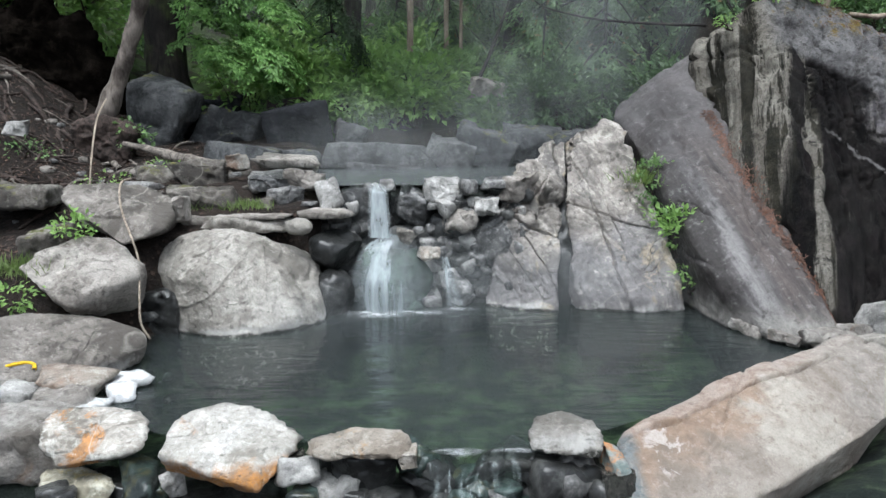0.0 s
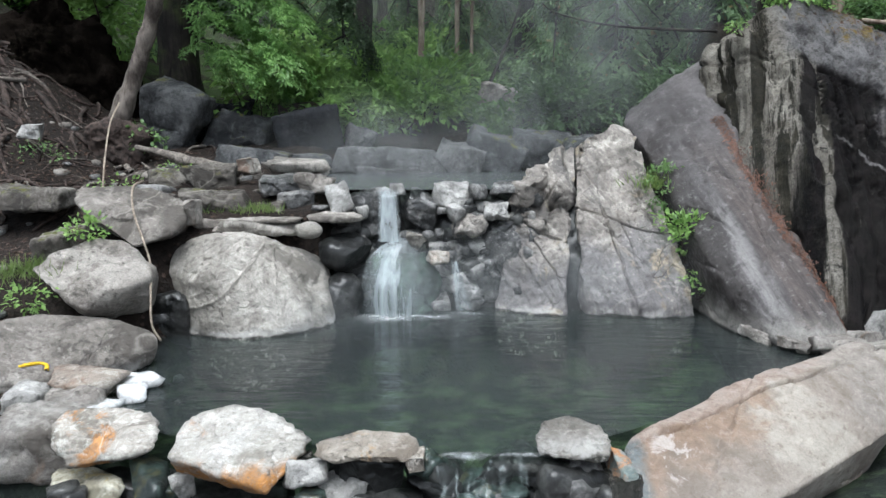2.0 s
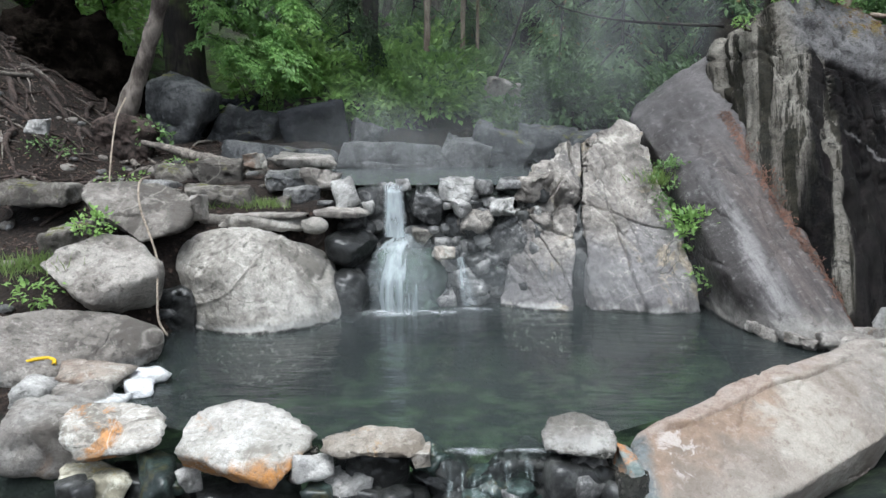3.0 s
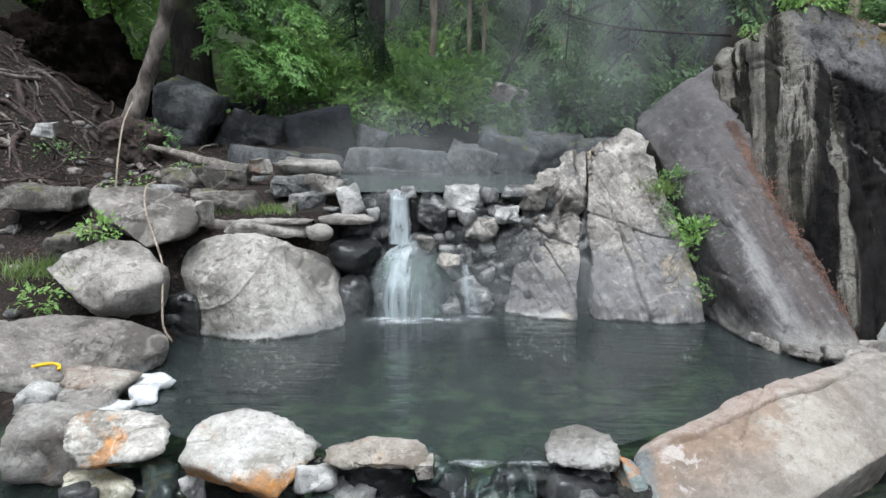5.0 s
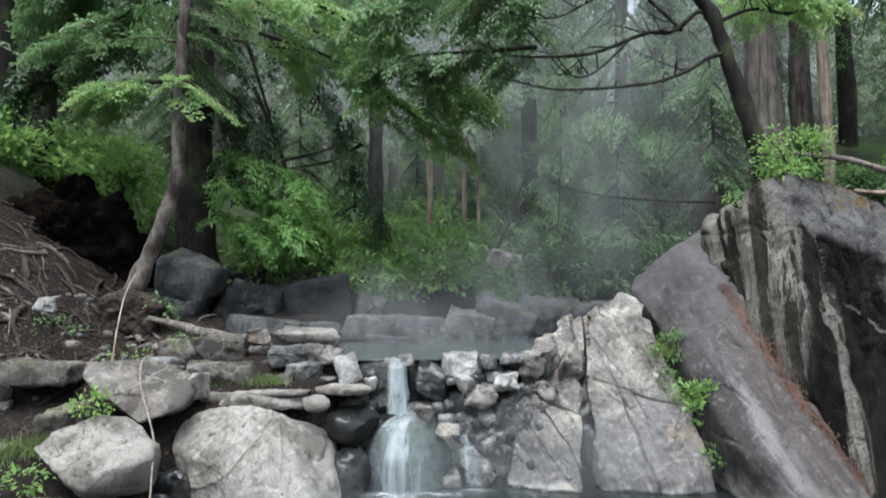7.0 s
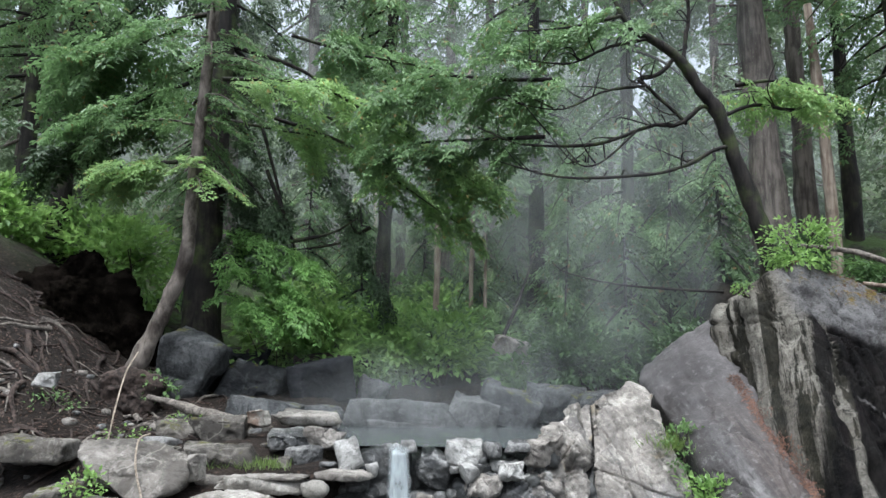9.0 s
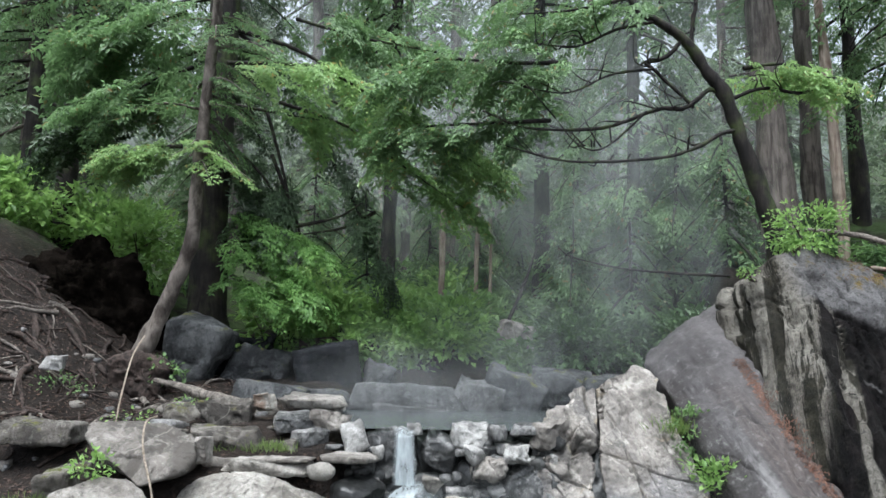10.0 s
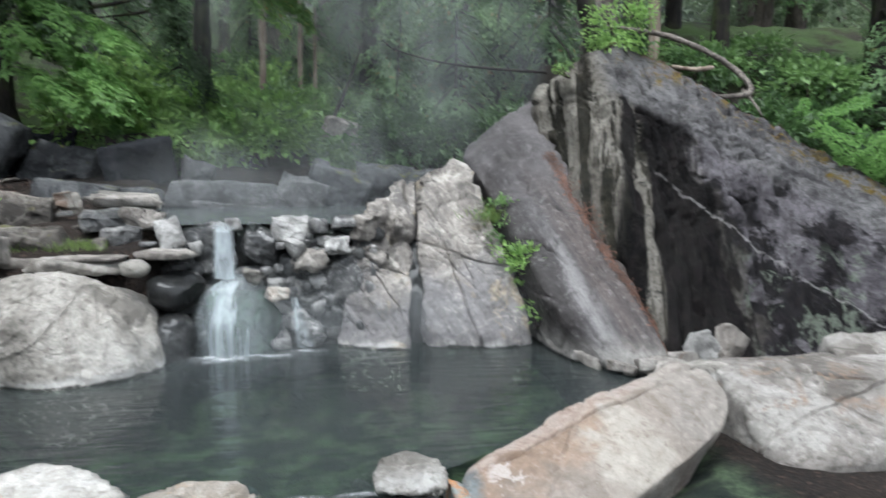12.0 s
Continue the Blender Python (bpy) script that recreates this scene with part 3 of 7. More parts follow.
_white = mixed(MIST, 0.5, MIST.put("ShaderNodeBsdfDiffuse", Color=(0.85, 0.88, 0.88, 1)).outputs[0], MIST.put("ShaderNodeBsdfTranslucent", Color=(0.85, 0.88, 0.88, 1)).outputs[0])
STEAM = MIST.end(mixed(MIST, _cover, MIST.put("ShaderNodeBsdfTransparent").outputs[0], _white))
STRAP = bark_material("yellow_webbing", (0.5, 0.3, 0.01), (0.75, 0.5, 0.03), along=(40, 40, 40))
LITTER = leaf_material("fallen_leaves", (0.014, 0.008, 0.005), (0.085, 0.042, 0.024), through=0.1)
RUSTLEAF = leaf_material("rust_brown_leaves", (0.03, 0.014, 0.008), (0.15, 0.062, 0.032), through=0.1)

# ---- geometry helpers ----


def value_noise(p, seed=0):
    """Smooth noise between -1 and 1 at the rows of p."""
    i = np.floor(p).astype(np.int64)
    f = p - i
    u = f * f * f * (f * (f * 6 - 15) + 10)
    total = np.zeros(len(p))
    for dx in (0, 1):
        for dy in (0, 1):
            for dz in (0, 1):
                h = (i[:, 0] + dx) * 374761393 + (i[:, 1] + dy) * 668265263 + (i[:, 2] + dz) * 1442695041 + seed * 974711
                h = (h ^ (h >> 13)) * 1274126177
                h = (h ^ (h >> 16)) & 0xFFFF
                w = (u[:, 0] if dx else 1 - u[:, 0]) * (u[:, 1] if dy else 1 - u[:, 1]) * (u[:, 2] if dz else 1 - u[:, 2])
                total += w * (h / 32767.5 - 1)
    return total


def fbm(p, freq, octaves=5, seed=0, gain=0.5):
    total, amp = np.zeros(len(p)), 1.0
    for k in range(octaves):
        total += amp * value_noise(p * freq + 17.3 * k, seed + k)
        freq, amp = freq * 2.03, amp * gain
    return total


def chance(i, seed, k):
    h = i[:, 0] * 374761393 + i[:, 1] * 668265263 + i[:, 2] * 1442695041 + seed * 974711 + k * 7919
    h = (h ^ (h >> 13)) * 1274126177
    return ((h ^ (h >> 16)) & 0xFFFF) / 65535.0


def shatter(p, seed):
    """Splits space into uneven blocks: each row's gap to the next block, and its own block's chance offset and tilt."""
    base = np.floor(p).astype(np.int64)
    best = np.full(len(p), 9.0)
    second = np.full(len(p), 9.0)
    lift, slope = np.zeros(len(p)), np.zeros(len(p))
    for dx in (-1, 0, 1):
        for dy in (-1, 0, 1):
            for dz in (-1, 0, 1):
                i = base + np.array([dx, dy, dz])
                gap = p - (i + np.stack([chance(i, seed, k) for k in (1, 2, 3)], 1))
                d = np.abs(gap).sum(axis=1) * 0.5 + np.abs(gap).max(axis=1) * 0.5
                near = d < best
                second = np.where(near, best, np.minimum(second, d))
                best = np.where(near, d, best)
                lift = np.where(near, 2 * chance(i, seed, 4) - 1, lift)
                slope = np.where(near, (gap * (2 * np.stack([chance(i, seed, k) for k in (5, 6, 7)], 1) - 1)).sum(axis=1), slope)
    return second - best, lift, slope


def mesh_of(name, verts, faces, smooth=True):
    """A mesh from arrays: verts n x 3, faces m x 3 or m x 4."""
    verts, faces = np.asarray(verts, np.float32), np.asarray(faces, np.int32)
    k = faces.shape[1]
    me = bpy.data.meshes.new(name)
    me.vertices.add(len(verts))
    me.vertices.foreach_set("co", verts.ravel())
    me.loops.add(faces.size)
    me.loops.foreach_set("vertex_index", faces.ravel())
    me.polygons.add(len(faces))
    me.polygons.foreach_set("loop_start", np.arange(0, faces.size, k, dtype=np.int32))
    me.polygons.foreach_set("use_smooth", np.full(len(faces), smooth))
    me.update(calc_edges=True)
    return me


def thing(name, me, material, label="", category="", group="", kind="", at=(0, 0, 0), parent=None):
    ob = new(name, me)
    if me is not None:
        me.materials.append(material)
    ob.location = at
    if parent is not None:
        ob.parent = parent
    return tagged(ob, label, category, group, kind)


BALLS = {}


def ball(level):
    """The unit icosphere of that fineness."""
    if level not in BALLS:
        bm = bmesh.new()
        bmesh.ops.create_icosphere(bm, subdivisions=level, radius=1.0)
        bm.verts.index_update()
        BALLS[level] = (np.array([v.co[:] for v in bm.verts]), np.array([[v.index for v in f.verts] for f in bm.faces]))
        bm.free()
    return BALLS[level]


def hull_planes(corners):
    bm = bmesh.new()
    for c in corners:
        bm.verts.new(c)
    bmesh.ops.convex_hull(bm, input=bm.verts)
    mid = np.mean(corners, axis=0)
    found = {}
    for f in bm.faces:
        f.normal_update()
        nrm = np.array(f.normal[:])
        d = float(nrm @ (np.array(f.calc_center_median()[:]) - mid))
        if d < 0:
            nrm, d = -nrm, -d
        if d > 1e-3:
            found[tuple(np.round(nrm, 2))] = (nrm, d)
    bm.free()
    return mid, np.array([v[0] for v in found.values()]), np.array([v[1] for v in found.values()])


def rock_mesh(name, corners, edge=24.0, rough=0.03, freq=2.2, level=5, seed=0, cracks=(), broken=None, ribs=None):
    """A rock: the block between the corners, its edges worn round (edge: the higher the sharper), broken by noise, by cracks
    (point, normal, width, depth), into blocks (broken: block size, step, depth of the joints) and into ribs
    that run one way (ribs: way, width, depth). Returns the mesh and its base point."""
    corners = np.array(corners, float)
    mid, nrm, d = hull_planes(corners)
    dirs, faces = ball(level)
    s = np.maximum(dirs @ nrm.T / d, 1e-6)
    big = s.max(axis=1, keepdims=True)
    total = ((s / big) ** edge).sum(axis=1)
    r = 1 / (big[:, 0] * total ** (1 / edge))
    p = mid + dirs * r[:, None]
    weight = (s / big) ** (edge - 1) / d
    out = weight @ nrm
    out /= np.linalg.norm(out, axis=1, keepdims=True) + 1e-9
    swell = fbm(p, freq, 6, seed, 0.55)
    sharp = 1 - 2 * np.abs(fbm(p, freq * 0.8, 4, seed + 50, 0.5))
    chips = np.abs(fbm(p, freq * 3.5, 4, seed + 70, 0.55))
    move = rough * (0.8 * swell + 0.5 * np.minimum(sharp, 0.4) - 0.35 * np.minimum(chips, 0.6))
    if broken:
        size, step, joint = broken[:3]
        bent = p + 0.12 * np.array(size) * np.stack([fbm(p, 1.2 / np.min(size), 2, seed + k) for k in (61, 62, 63)], 1)
        gap, lift, slope = shatter(bent / np.array(size), seed)
        worn = smooth_step(-0.45, 0.45, fbm(p, 0.45 / np.max(size), 2, seed + 33))
        if len(broken) > 3:
            worn = worn * smooth_step(broken[3][0], broken[3][1], p[:, 2] + 0.2 * fbm(p, 2.0, 2, seed + 35))
        move += worn * (step * (lift + 1.1 * slope) - joint * np.exp(-(gap / 0.06) ** 2))
    if ribs:
        way, wide, deep = np.array(ribs[0], float) / np.linalg.norm(ribs[0]), ribs[1], ribs[2]
        q = p - (p @ way)[:, None] * way * 0.93
        folds = fbm(q, 1 / wide, 3, seed + 41, 0.6)
        steps = np.round(2.2 * fbm(q, 0.45 / wide, 2, seed + 43)) / 2.2
        move += deep * (0.8 * steps - np.exp(-(folds / 0.16) ** 2) + 0.3 * folds)
    for point, normal, width, depth in cracks:
        normal = np.array(normal, float) / np.linalg.norm(normal)
        far = (p - np.array(point)) @ normal + 0.025 * fbm(p, 4.0, 3, seed + 7)
        move -= depth * np.exp(-(far / width) ** 4)
    p = p + out * move[:, None]
    base = np.array([mid[0], mid[1], p[:, 2].min()])
    return mesh_of(name, p - base, faces), base


def boulder(name, label, material, corners, group="", **shape):
    me, base = rock_mesh(name, corners, **shape)
    return thing(name, me, material, label, "rock", group, at=base)


def stone(name, label, material, centre, size, seed, turn=0.0, lean=(0, 0), edge=45.0, rough=0.05, level=4, group="", plain=False, **shape):
    """A loose stone of that size: width, depth, height."""
    rnd = np.random.default_rng(seed)
    c = rnd.normal(size=(6, 3))
    c /= (np.abs(c) ** 5).sum(axis=1, keepdims=True) ** (1 / 5)
    box = np.array([[x, y, z] for x in (-1, 1) for y in (-1, 1) for z in (-1, 1)]) * rnd.uniform(0.42 if plain else 0.3, 1.0, (8, 3))
    c = box if plain else np.vstack([c, box])
    c /= np.abs(c).max(axis=0)
    c *= np.array(size) / 2
    m = np.array(Euler((radians(lean[0]), radians(lean[1]), radians(turn))).to_matrix())
    c = c @ m.T + np.array(centre)
    small = min(size)
    shape.setdefault("broken", (np.array([0.62, 0.62, 0.5]) * small, 0.05 * small, 0.025 * small))
    rough *= 1.9 if plain else 1.0
    return boulder(name, label, material, c, group, edge=edge, rough=rough * small, freq=0.9 / small, level=level, seed=seed, **shape)


def tube(points, radii, sides=8, knobs=0.0, seed=0):
    """Verts and quads of a round limb along points, smoothed between them."""
    points, radii = np.array(points, float), np.array(radii, float)
    if len(points) > 2:
        n = (len(points) - 1) * 6 + 1
        t = np.linspace(0, len(points) - 1, n)
        i = np.clip(np.floor(t).astype(int), 0, len(points) - 2)
        f = (t - i)[:, None]
        ext = np.vstack([2 * points[0] - points[1], points, 2 * points[-1] - points[-2]])
        a, b, c, d = ext[i], ext[i + 1], ext[i + 2], ext[i + 3]
        path = 0.5 * (2 * b + (c - a) * f + (2 * a - 5 * b + 4 * c - d) * f ** 2 + (3 * b - a - 3 * c + d) * f ** 3)
        rad = np.interp(t, np.arange(len(points)), radii)
    else:
        f = np.linspace(0, 1, 9)[:, None]
        path, rad = points[0] * (1 - f) + points[1] * f, radii[0] * (1 - f[:, 0]) + radii[1] * f[:, 0]
    way = np.gradient(path, axis=0)
    way /= np.linalg.norm(way, axis=1, keepdims=True) + 1e-9
    side = np.cross(way, [0.31, 0.17, 0.93])
    side /= np.linalg.norm(side, axis=1, keepdims=True) + 1e-9
    over = np.cross(way, side)
    ang = np.linspace(0, 2 * np.pi, sides, endpoint=False)
    ring = side[:, None] * np.cos(ang)[None, :, None] + over[:, None] * np.sin(ang)[None, :, None]
    v = path[:, None] + ring * rad[:, None, None]
    v = v.reshape(-1, 3)
    if knobs:
        move = knobs * np.repeat(rad, sides) * fbm(v, 0.5 / max(0.02, rad.mean()), 3, seed)
        v = v + ring.reshape(-1, 3) * move[:, None]
    m = len(path)
    j = np.arange(sides)
    q = [np.stack([k * sides + j, k * sides + (j + 1) % sides, (k + 1) * sides + (j + 1) % sides, (k + 1) * sides + j], 1) for k in range(m - 1)]
    faces = np.vstack(q)
    if sides % 2 == 0:
        v = np.vstack([v, path[-1]])
        e = j[::2]
        faces = np.vstack([faces, np.stack([np.full(len(e), len(v) - 1), (m - 1) * sides + e, (m - 1) * sides + e + 1, (m - 1) * sides + (e + 2) % sides], 1)])
    return v, faces


def joined(pieces):
    verts, faces, k = [], [], 0
    for v, f in pieces:
        verts.append(v)
        faces.append(f + k)
        k += len(v)
    return np.vstack(verts), np.vstack(faces)


def limb(name, points, radii, material, parent=None, label="", sides=8, knobs=0.25, seed=0, at=None, **tags):
    v, f = tube(points, radii, sides, knobs, seed)
    at = np.zeros(3) if at is None else np.array(at, float)
    return thing(name, mesh_of(name, v - at, f), material, label, parent=parent, at=at if parent is None else (0, 0, 0), **tags)


def kites(base, way, normal, length, width):
    """Leaves: one four-cornered, slightly folded blade for each row."""
    way = way / (np.linalg.norm(way, axis=1, keepdims=True) + 1e-9)
    side = np.cross(way, normal)
    side /= np.linalg.norm(side, axis=1, keepdims=True) + 1e-9
    up = np.cross(side, way)
    length, width = np.asarray(length)[:, None], np.asarray(width)[:, None]
    mid = base + way * length * 0.45 + up * width * 0.12
    v = np.stack([base, mid + side * width * 0.5, base + way * length - up * length * 0.12, mid - side * width * 0.5], 1)
    return v.reshape(-1, 3), np.arange(len(base) * 4).reshape(-1, 4)


def bough(length, leaf, step, seed, droop=0.35, flat=0.5):
    """Leaves of a conifer's flat, drooping bough along +x: base, way, normal, length and width of each."""
    rnd = np.random.default_rng(seed)
    rows = []
    s = 0.12 * length
    while s < length:
        k = s / length
        for sign in (-1, 1):
            reach = flat * length * (0.25 + 0.75 * (1 - k)) * min(1, 0.35 + 2.2 * k) * rnd.uniform(0.6, 1.1)
            a = radians(rnd.uniform(42, 68)) * sign
            root = np.array([s, 0, -droop * length * k ** 1.8])
            m = max(2, int(reach / (leaf * 0.5)))
            t = (np.arange(m) + rnd.uniform(0, 0.6)) / m * reach
            line = root + np.stack([t * math.cos(a), t * math.sin(a), -droop * 0.9 * t ** 2 / max(length * 0.5, 0.1) + rnd.normal(0, leaf * 0.25, m)], 1)
            for turn in (-1, 1):
                b = a + turn * radians(48)
                way = np.stack([np.full(m, math.cos(b)), np.full(m, math.sin(b)), rnd.normal(-0.35, 0.22, m)], 1)
                nrm = np.stack([rnd.normal(0, 0.3, m), rnd.normal(0, 0.3, m), np.ones(m)], 1)
                rows.append((line, way, nrm, leaf * rnd.uniform(0.7, 1.25, m), leaf * rnd.uniform(0.36, 0.5, m)))
        s += step * rnd.uniform(0.75, 1.25)
    return tuple(np.concatenate(c) for c in zip(*rows))


def limb_leaves(length, leaf, step, seed, droop=0.3):
    """A long limb's foliage: small boughs set alternately along it, hanging in layers."""
    r = np.random.default_rng(seed)
    sets, s, side = [], 0.2 * length, 1
    while s < length:
        k = s / length
        part = length * (0.36 - 0.16 * k) * r.uniform(0.75, 1.15)
        sets.append(place_leaves(bough(1.0, leaf / part, step / part, int(r.integers(1e6)), 0.5, 0.55), (s, 0, -droop * length * k ** 1.8), side * r.uniform(25, 75), r.uniform(-30, 5), part, r.uniform(-25, 25)))
        s += 0.085 * length * r.uniform(0.7, 1.3)
        side = -side
    sets.append(place_leaves(bough(1.0, leaf / (0.25 * length), step / (0.25 * length), seed, 0.5, 0.55), (length * 0.9, 0, -droop * length * 0.82), 0, -25, 0.25 * length))
    return tuple(np.concatenate(c) for c in zip(*sets))


def place_leaves(leaves, at, heading, tilt, scale, roll=0.0):
    """Leaf rows turned to a heading (degrees) and tilt, and moved to at."""
    m = np.array(Euler((radians(roll), radians(-tilt), radians(heading))).to_matrix())
    base, way, nrm, length, width = leaves
    return base @ m.T * scale + np.array(at), way @ m.T, nrm @ m.T, length * scale, width * scale


def crown_mesh(sets):
    return kites(*[np.concatenate(c) for c in zip(*sets)])


def conifer(label, base, top, radius, boughs, material, bark, seed, reach=1.6, leaf=0.05, step=0.1, start=0.25, headings=(0, 360), tilt=(-25, 15),
            bend=(0, 0), group="forest trees", taper=0.45, droop=0.35, kinds=3, flat=0.5, extra=(), bole=None, young=None):
    """A conifer: trunk, limbs and a crown of flat boughs between start and the top."""
    rnd = np.random.default_rng(seed)
    base, top = np.array(base, float), np.array(top, float)
    tree = tagged(new("conifer_tree"), label, "tree", group)
    tree.location = base
    t = np.linspace(0, 1, 6)
    sway = np.stack([bend[0] * np.sin(t * np.pi), bend[1] * np.sin(t * np.pi), 0 * t], 1)
    path = (top - base) * t[:, None] + sway
    if bole is not None:
        path = np.array(bole, float) - base
        t = np.linspace(0, 1, len(path))
    rad = radius * (1 - taper * t)
    rad[0] *= 1.25
    limb("trunk", path, rad, bark, tree, sides=14, knobs=0.22, seed=seed)
    make = limb_leaves if reach > 1.8 else bough
    shapes = [make(1.0, leaf / reach, step / reach, seed + 31 * k, droop) for k in range(kinds)]
    sets, fresh, sticks = [], [], []
    for k in range(boughs + len(extra)):
        u = start + (1 - start) * (k + rnd.uniform(0, 1)) / boughs
        h = rnd.uniform(*headings)
        tip = rnd.uniform(*tilt)
        size = reach * rnd.uniform(0.6, 1.15) * (1.0 - 0.35 * u)
        if k >= boughs:
            u, h, tip, size = extra[k - boughs]
        at = np.array([np.interp(u, t, path[:, i]) for i in range(3)])
        (fresh if k >= boughs else sets).append(place_leaves(shapes[k % kinds], at, h, tip, size, rnd.uniform(-20, 20)))
        way = np.array([math.cos(radians(h)) * math.cos(radians(tip)), math.sin(radians(h)) * math.cos(radians(tip)), math.sin(radians(tip))])
        line = [at, at + way * size * 0.5 + np.array([0, 0, -0.06 * size]), at + way * size * 0.95 + np.array([0, 0, -droop * size * 0.8])]
        sticks.append(tube(line, [0.016 * size + 0.006, 0.01 * size + 0.004, 0.003], 5))
    tagged(thing("twig_work", mesh_of("twig_work", *joined(sticks)), bark, parent=tree), kind="stuff")
    thing("crown", mesh_of("crown", *crown_mesh(sets), smooth=False), material, parent=tree)
    # extra boughs: young is the copy with more light in its colour
    if fresh:
        thing("bough_layer", mesh_of("bough_layer", *crown_mesh(fresh), smooth=False), young or material, parent=tree)
    return tree


def shrub(name, label, material, centre, size, leaves, leaf, seed, clumps=26, category="shrub", group="", stems=7, upright=0.6, rise=0.0):
    """A bush: stems and leaves in layered clumps over an ellipsoid that stands on centre."""
    rnd = np.random.default_rng(seed)
    centre, size = np.array(centre, float), np.array(size, float)
    top = tagged(new(name), label, category, group)
    top.location = centre
    c = rnd.normal(size=(clumps, 3))
    c /= np.linalg.norm(c, axis=1, keepdims=True)
    c *= rnd.uniform(0.35, 1.0, (clumps, 1)) ** 0.5
    c = c * size / 2 * np.array([1, 1, 0.95]) + np.array([0, 0, size[2] / 2 + rise])
    pick = rnd.integers(0, clumps, leaves)
    spread = size.mean() * 0.42 / clumps ** 0.42
    p = c[pick] + rnd.normal(size=(leaves, 3)) * spread * np.array([1, 1, 0.5])
    p[:, 2] = np.maximum(p[:, 2], 0.01)
    away = p - np.array([0, 0, size[2] * 0.3 + rise])
    way = away / (np.linalg.norm(away, axis=1, keepdims=True) + 1e-6) + rnd.normal(size=(leaves, 3)) * 0.6
    way[:, 2] -= 0.25
    nrm = rnd.normal(size=(leaves, 3)) * (1 - upright) + np.array([0, 0, 1.0])
    v, f = kites(p, way, nrm, leaf * rnd.uniform(0.6, 1.3, leaves), leaf * rnd.uniform(0.4, 0.7, leaves))
    thing("leaves", mesh_of("leaves", v, f, smooth=False), material, parent=top)
    pieces = []
    for k in range(stems):
        goal = c[rnd.integers(0, clumps)]
        mid = goal * np.array([0.45, 0.45, 0.55]) + rnd.normal(size=3) * 0.02
        pieces.append(tube([np.array([0.1, 0.1, 0]) * rnd.normal(size=3) * size[0] * 0.4, mid, goal], [0.012, 0.008, 0.003], 5))
    tagged(thing("stem_work", mesh_of("stem_work", *joined(pieces)), ROOT, parent=top), kind="stuff")
    return top


def smooth_step(a, b, x):
    t = np.clip((x - a) / (b - a), 0, 1)
    return t * t * (3 - 2 * t)


def drop_tree():
    """All solid surfaces so far as one searchable mesh, to set things down on."""
    from mathutils.bvhtree import BVHTree
    verts, faces, k = [], [], 0
    for ob in list(scene.collection.objects):
        if ob.type == "MESH" and (ob.parent is None or ob.name.startswith("rock_face")) and not ob.name.startswith("water"):
            n = len(ob.data.vertices)
            co = np.empty(n * 3, np.float32)
            ob.data.vertices.foreach_get("co", co)
            co = co.reshape(-1, 3) + np.array(ob.location) + (np.array(ob.parent.location) if ob.parent else 0)
            fs = np.empty(len(ob.data.loops), np.int32)
            ob.data.loops.foreach_get("vertex_index", fs)
            size = len(fs) // len(ob.data.polygons)
            verts.extend(map(tuple, co.tolist()))
            faces.extend((fs.reshape(-1, size) + k).tolist())
            k += n
    return BVHTree.FromPolygons(verts, faces)


def surface(x, y, top=9.0):
    """Height and normal of what lies uppermost at x, y."""
    hit, nrm, _, _ = SOLID.ray_cast(Vector((x, y, top)), Vector((0, 0, -1)))
    return (hit.z, nrm) if hit is not None else (0.0, Vector((0, 0, 1)))

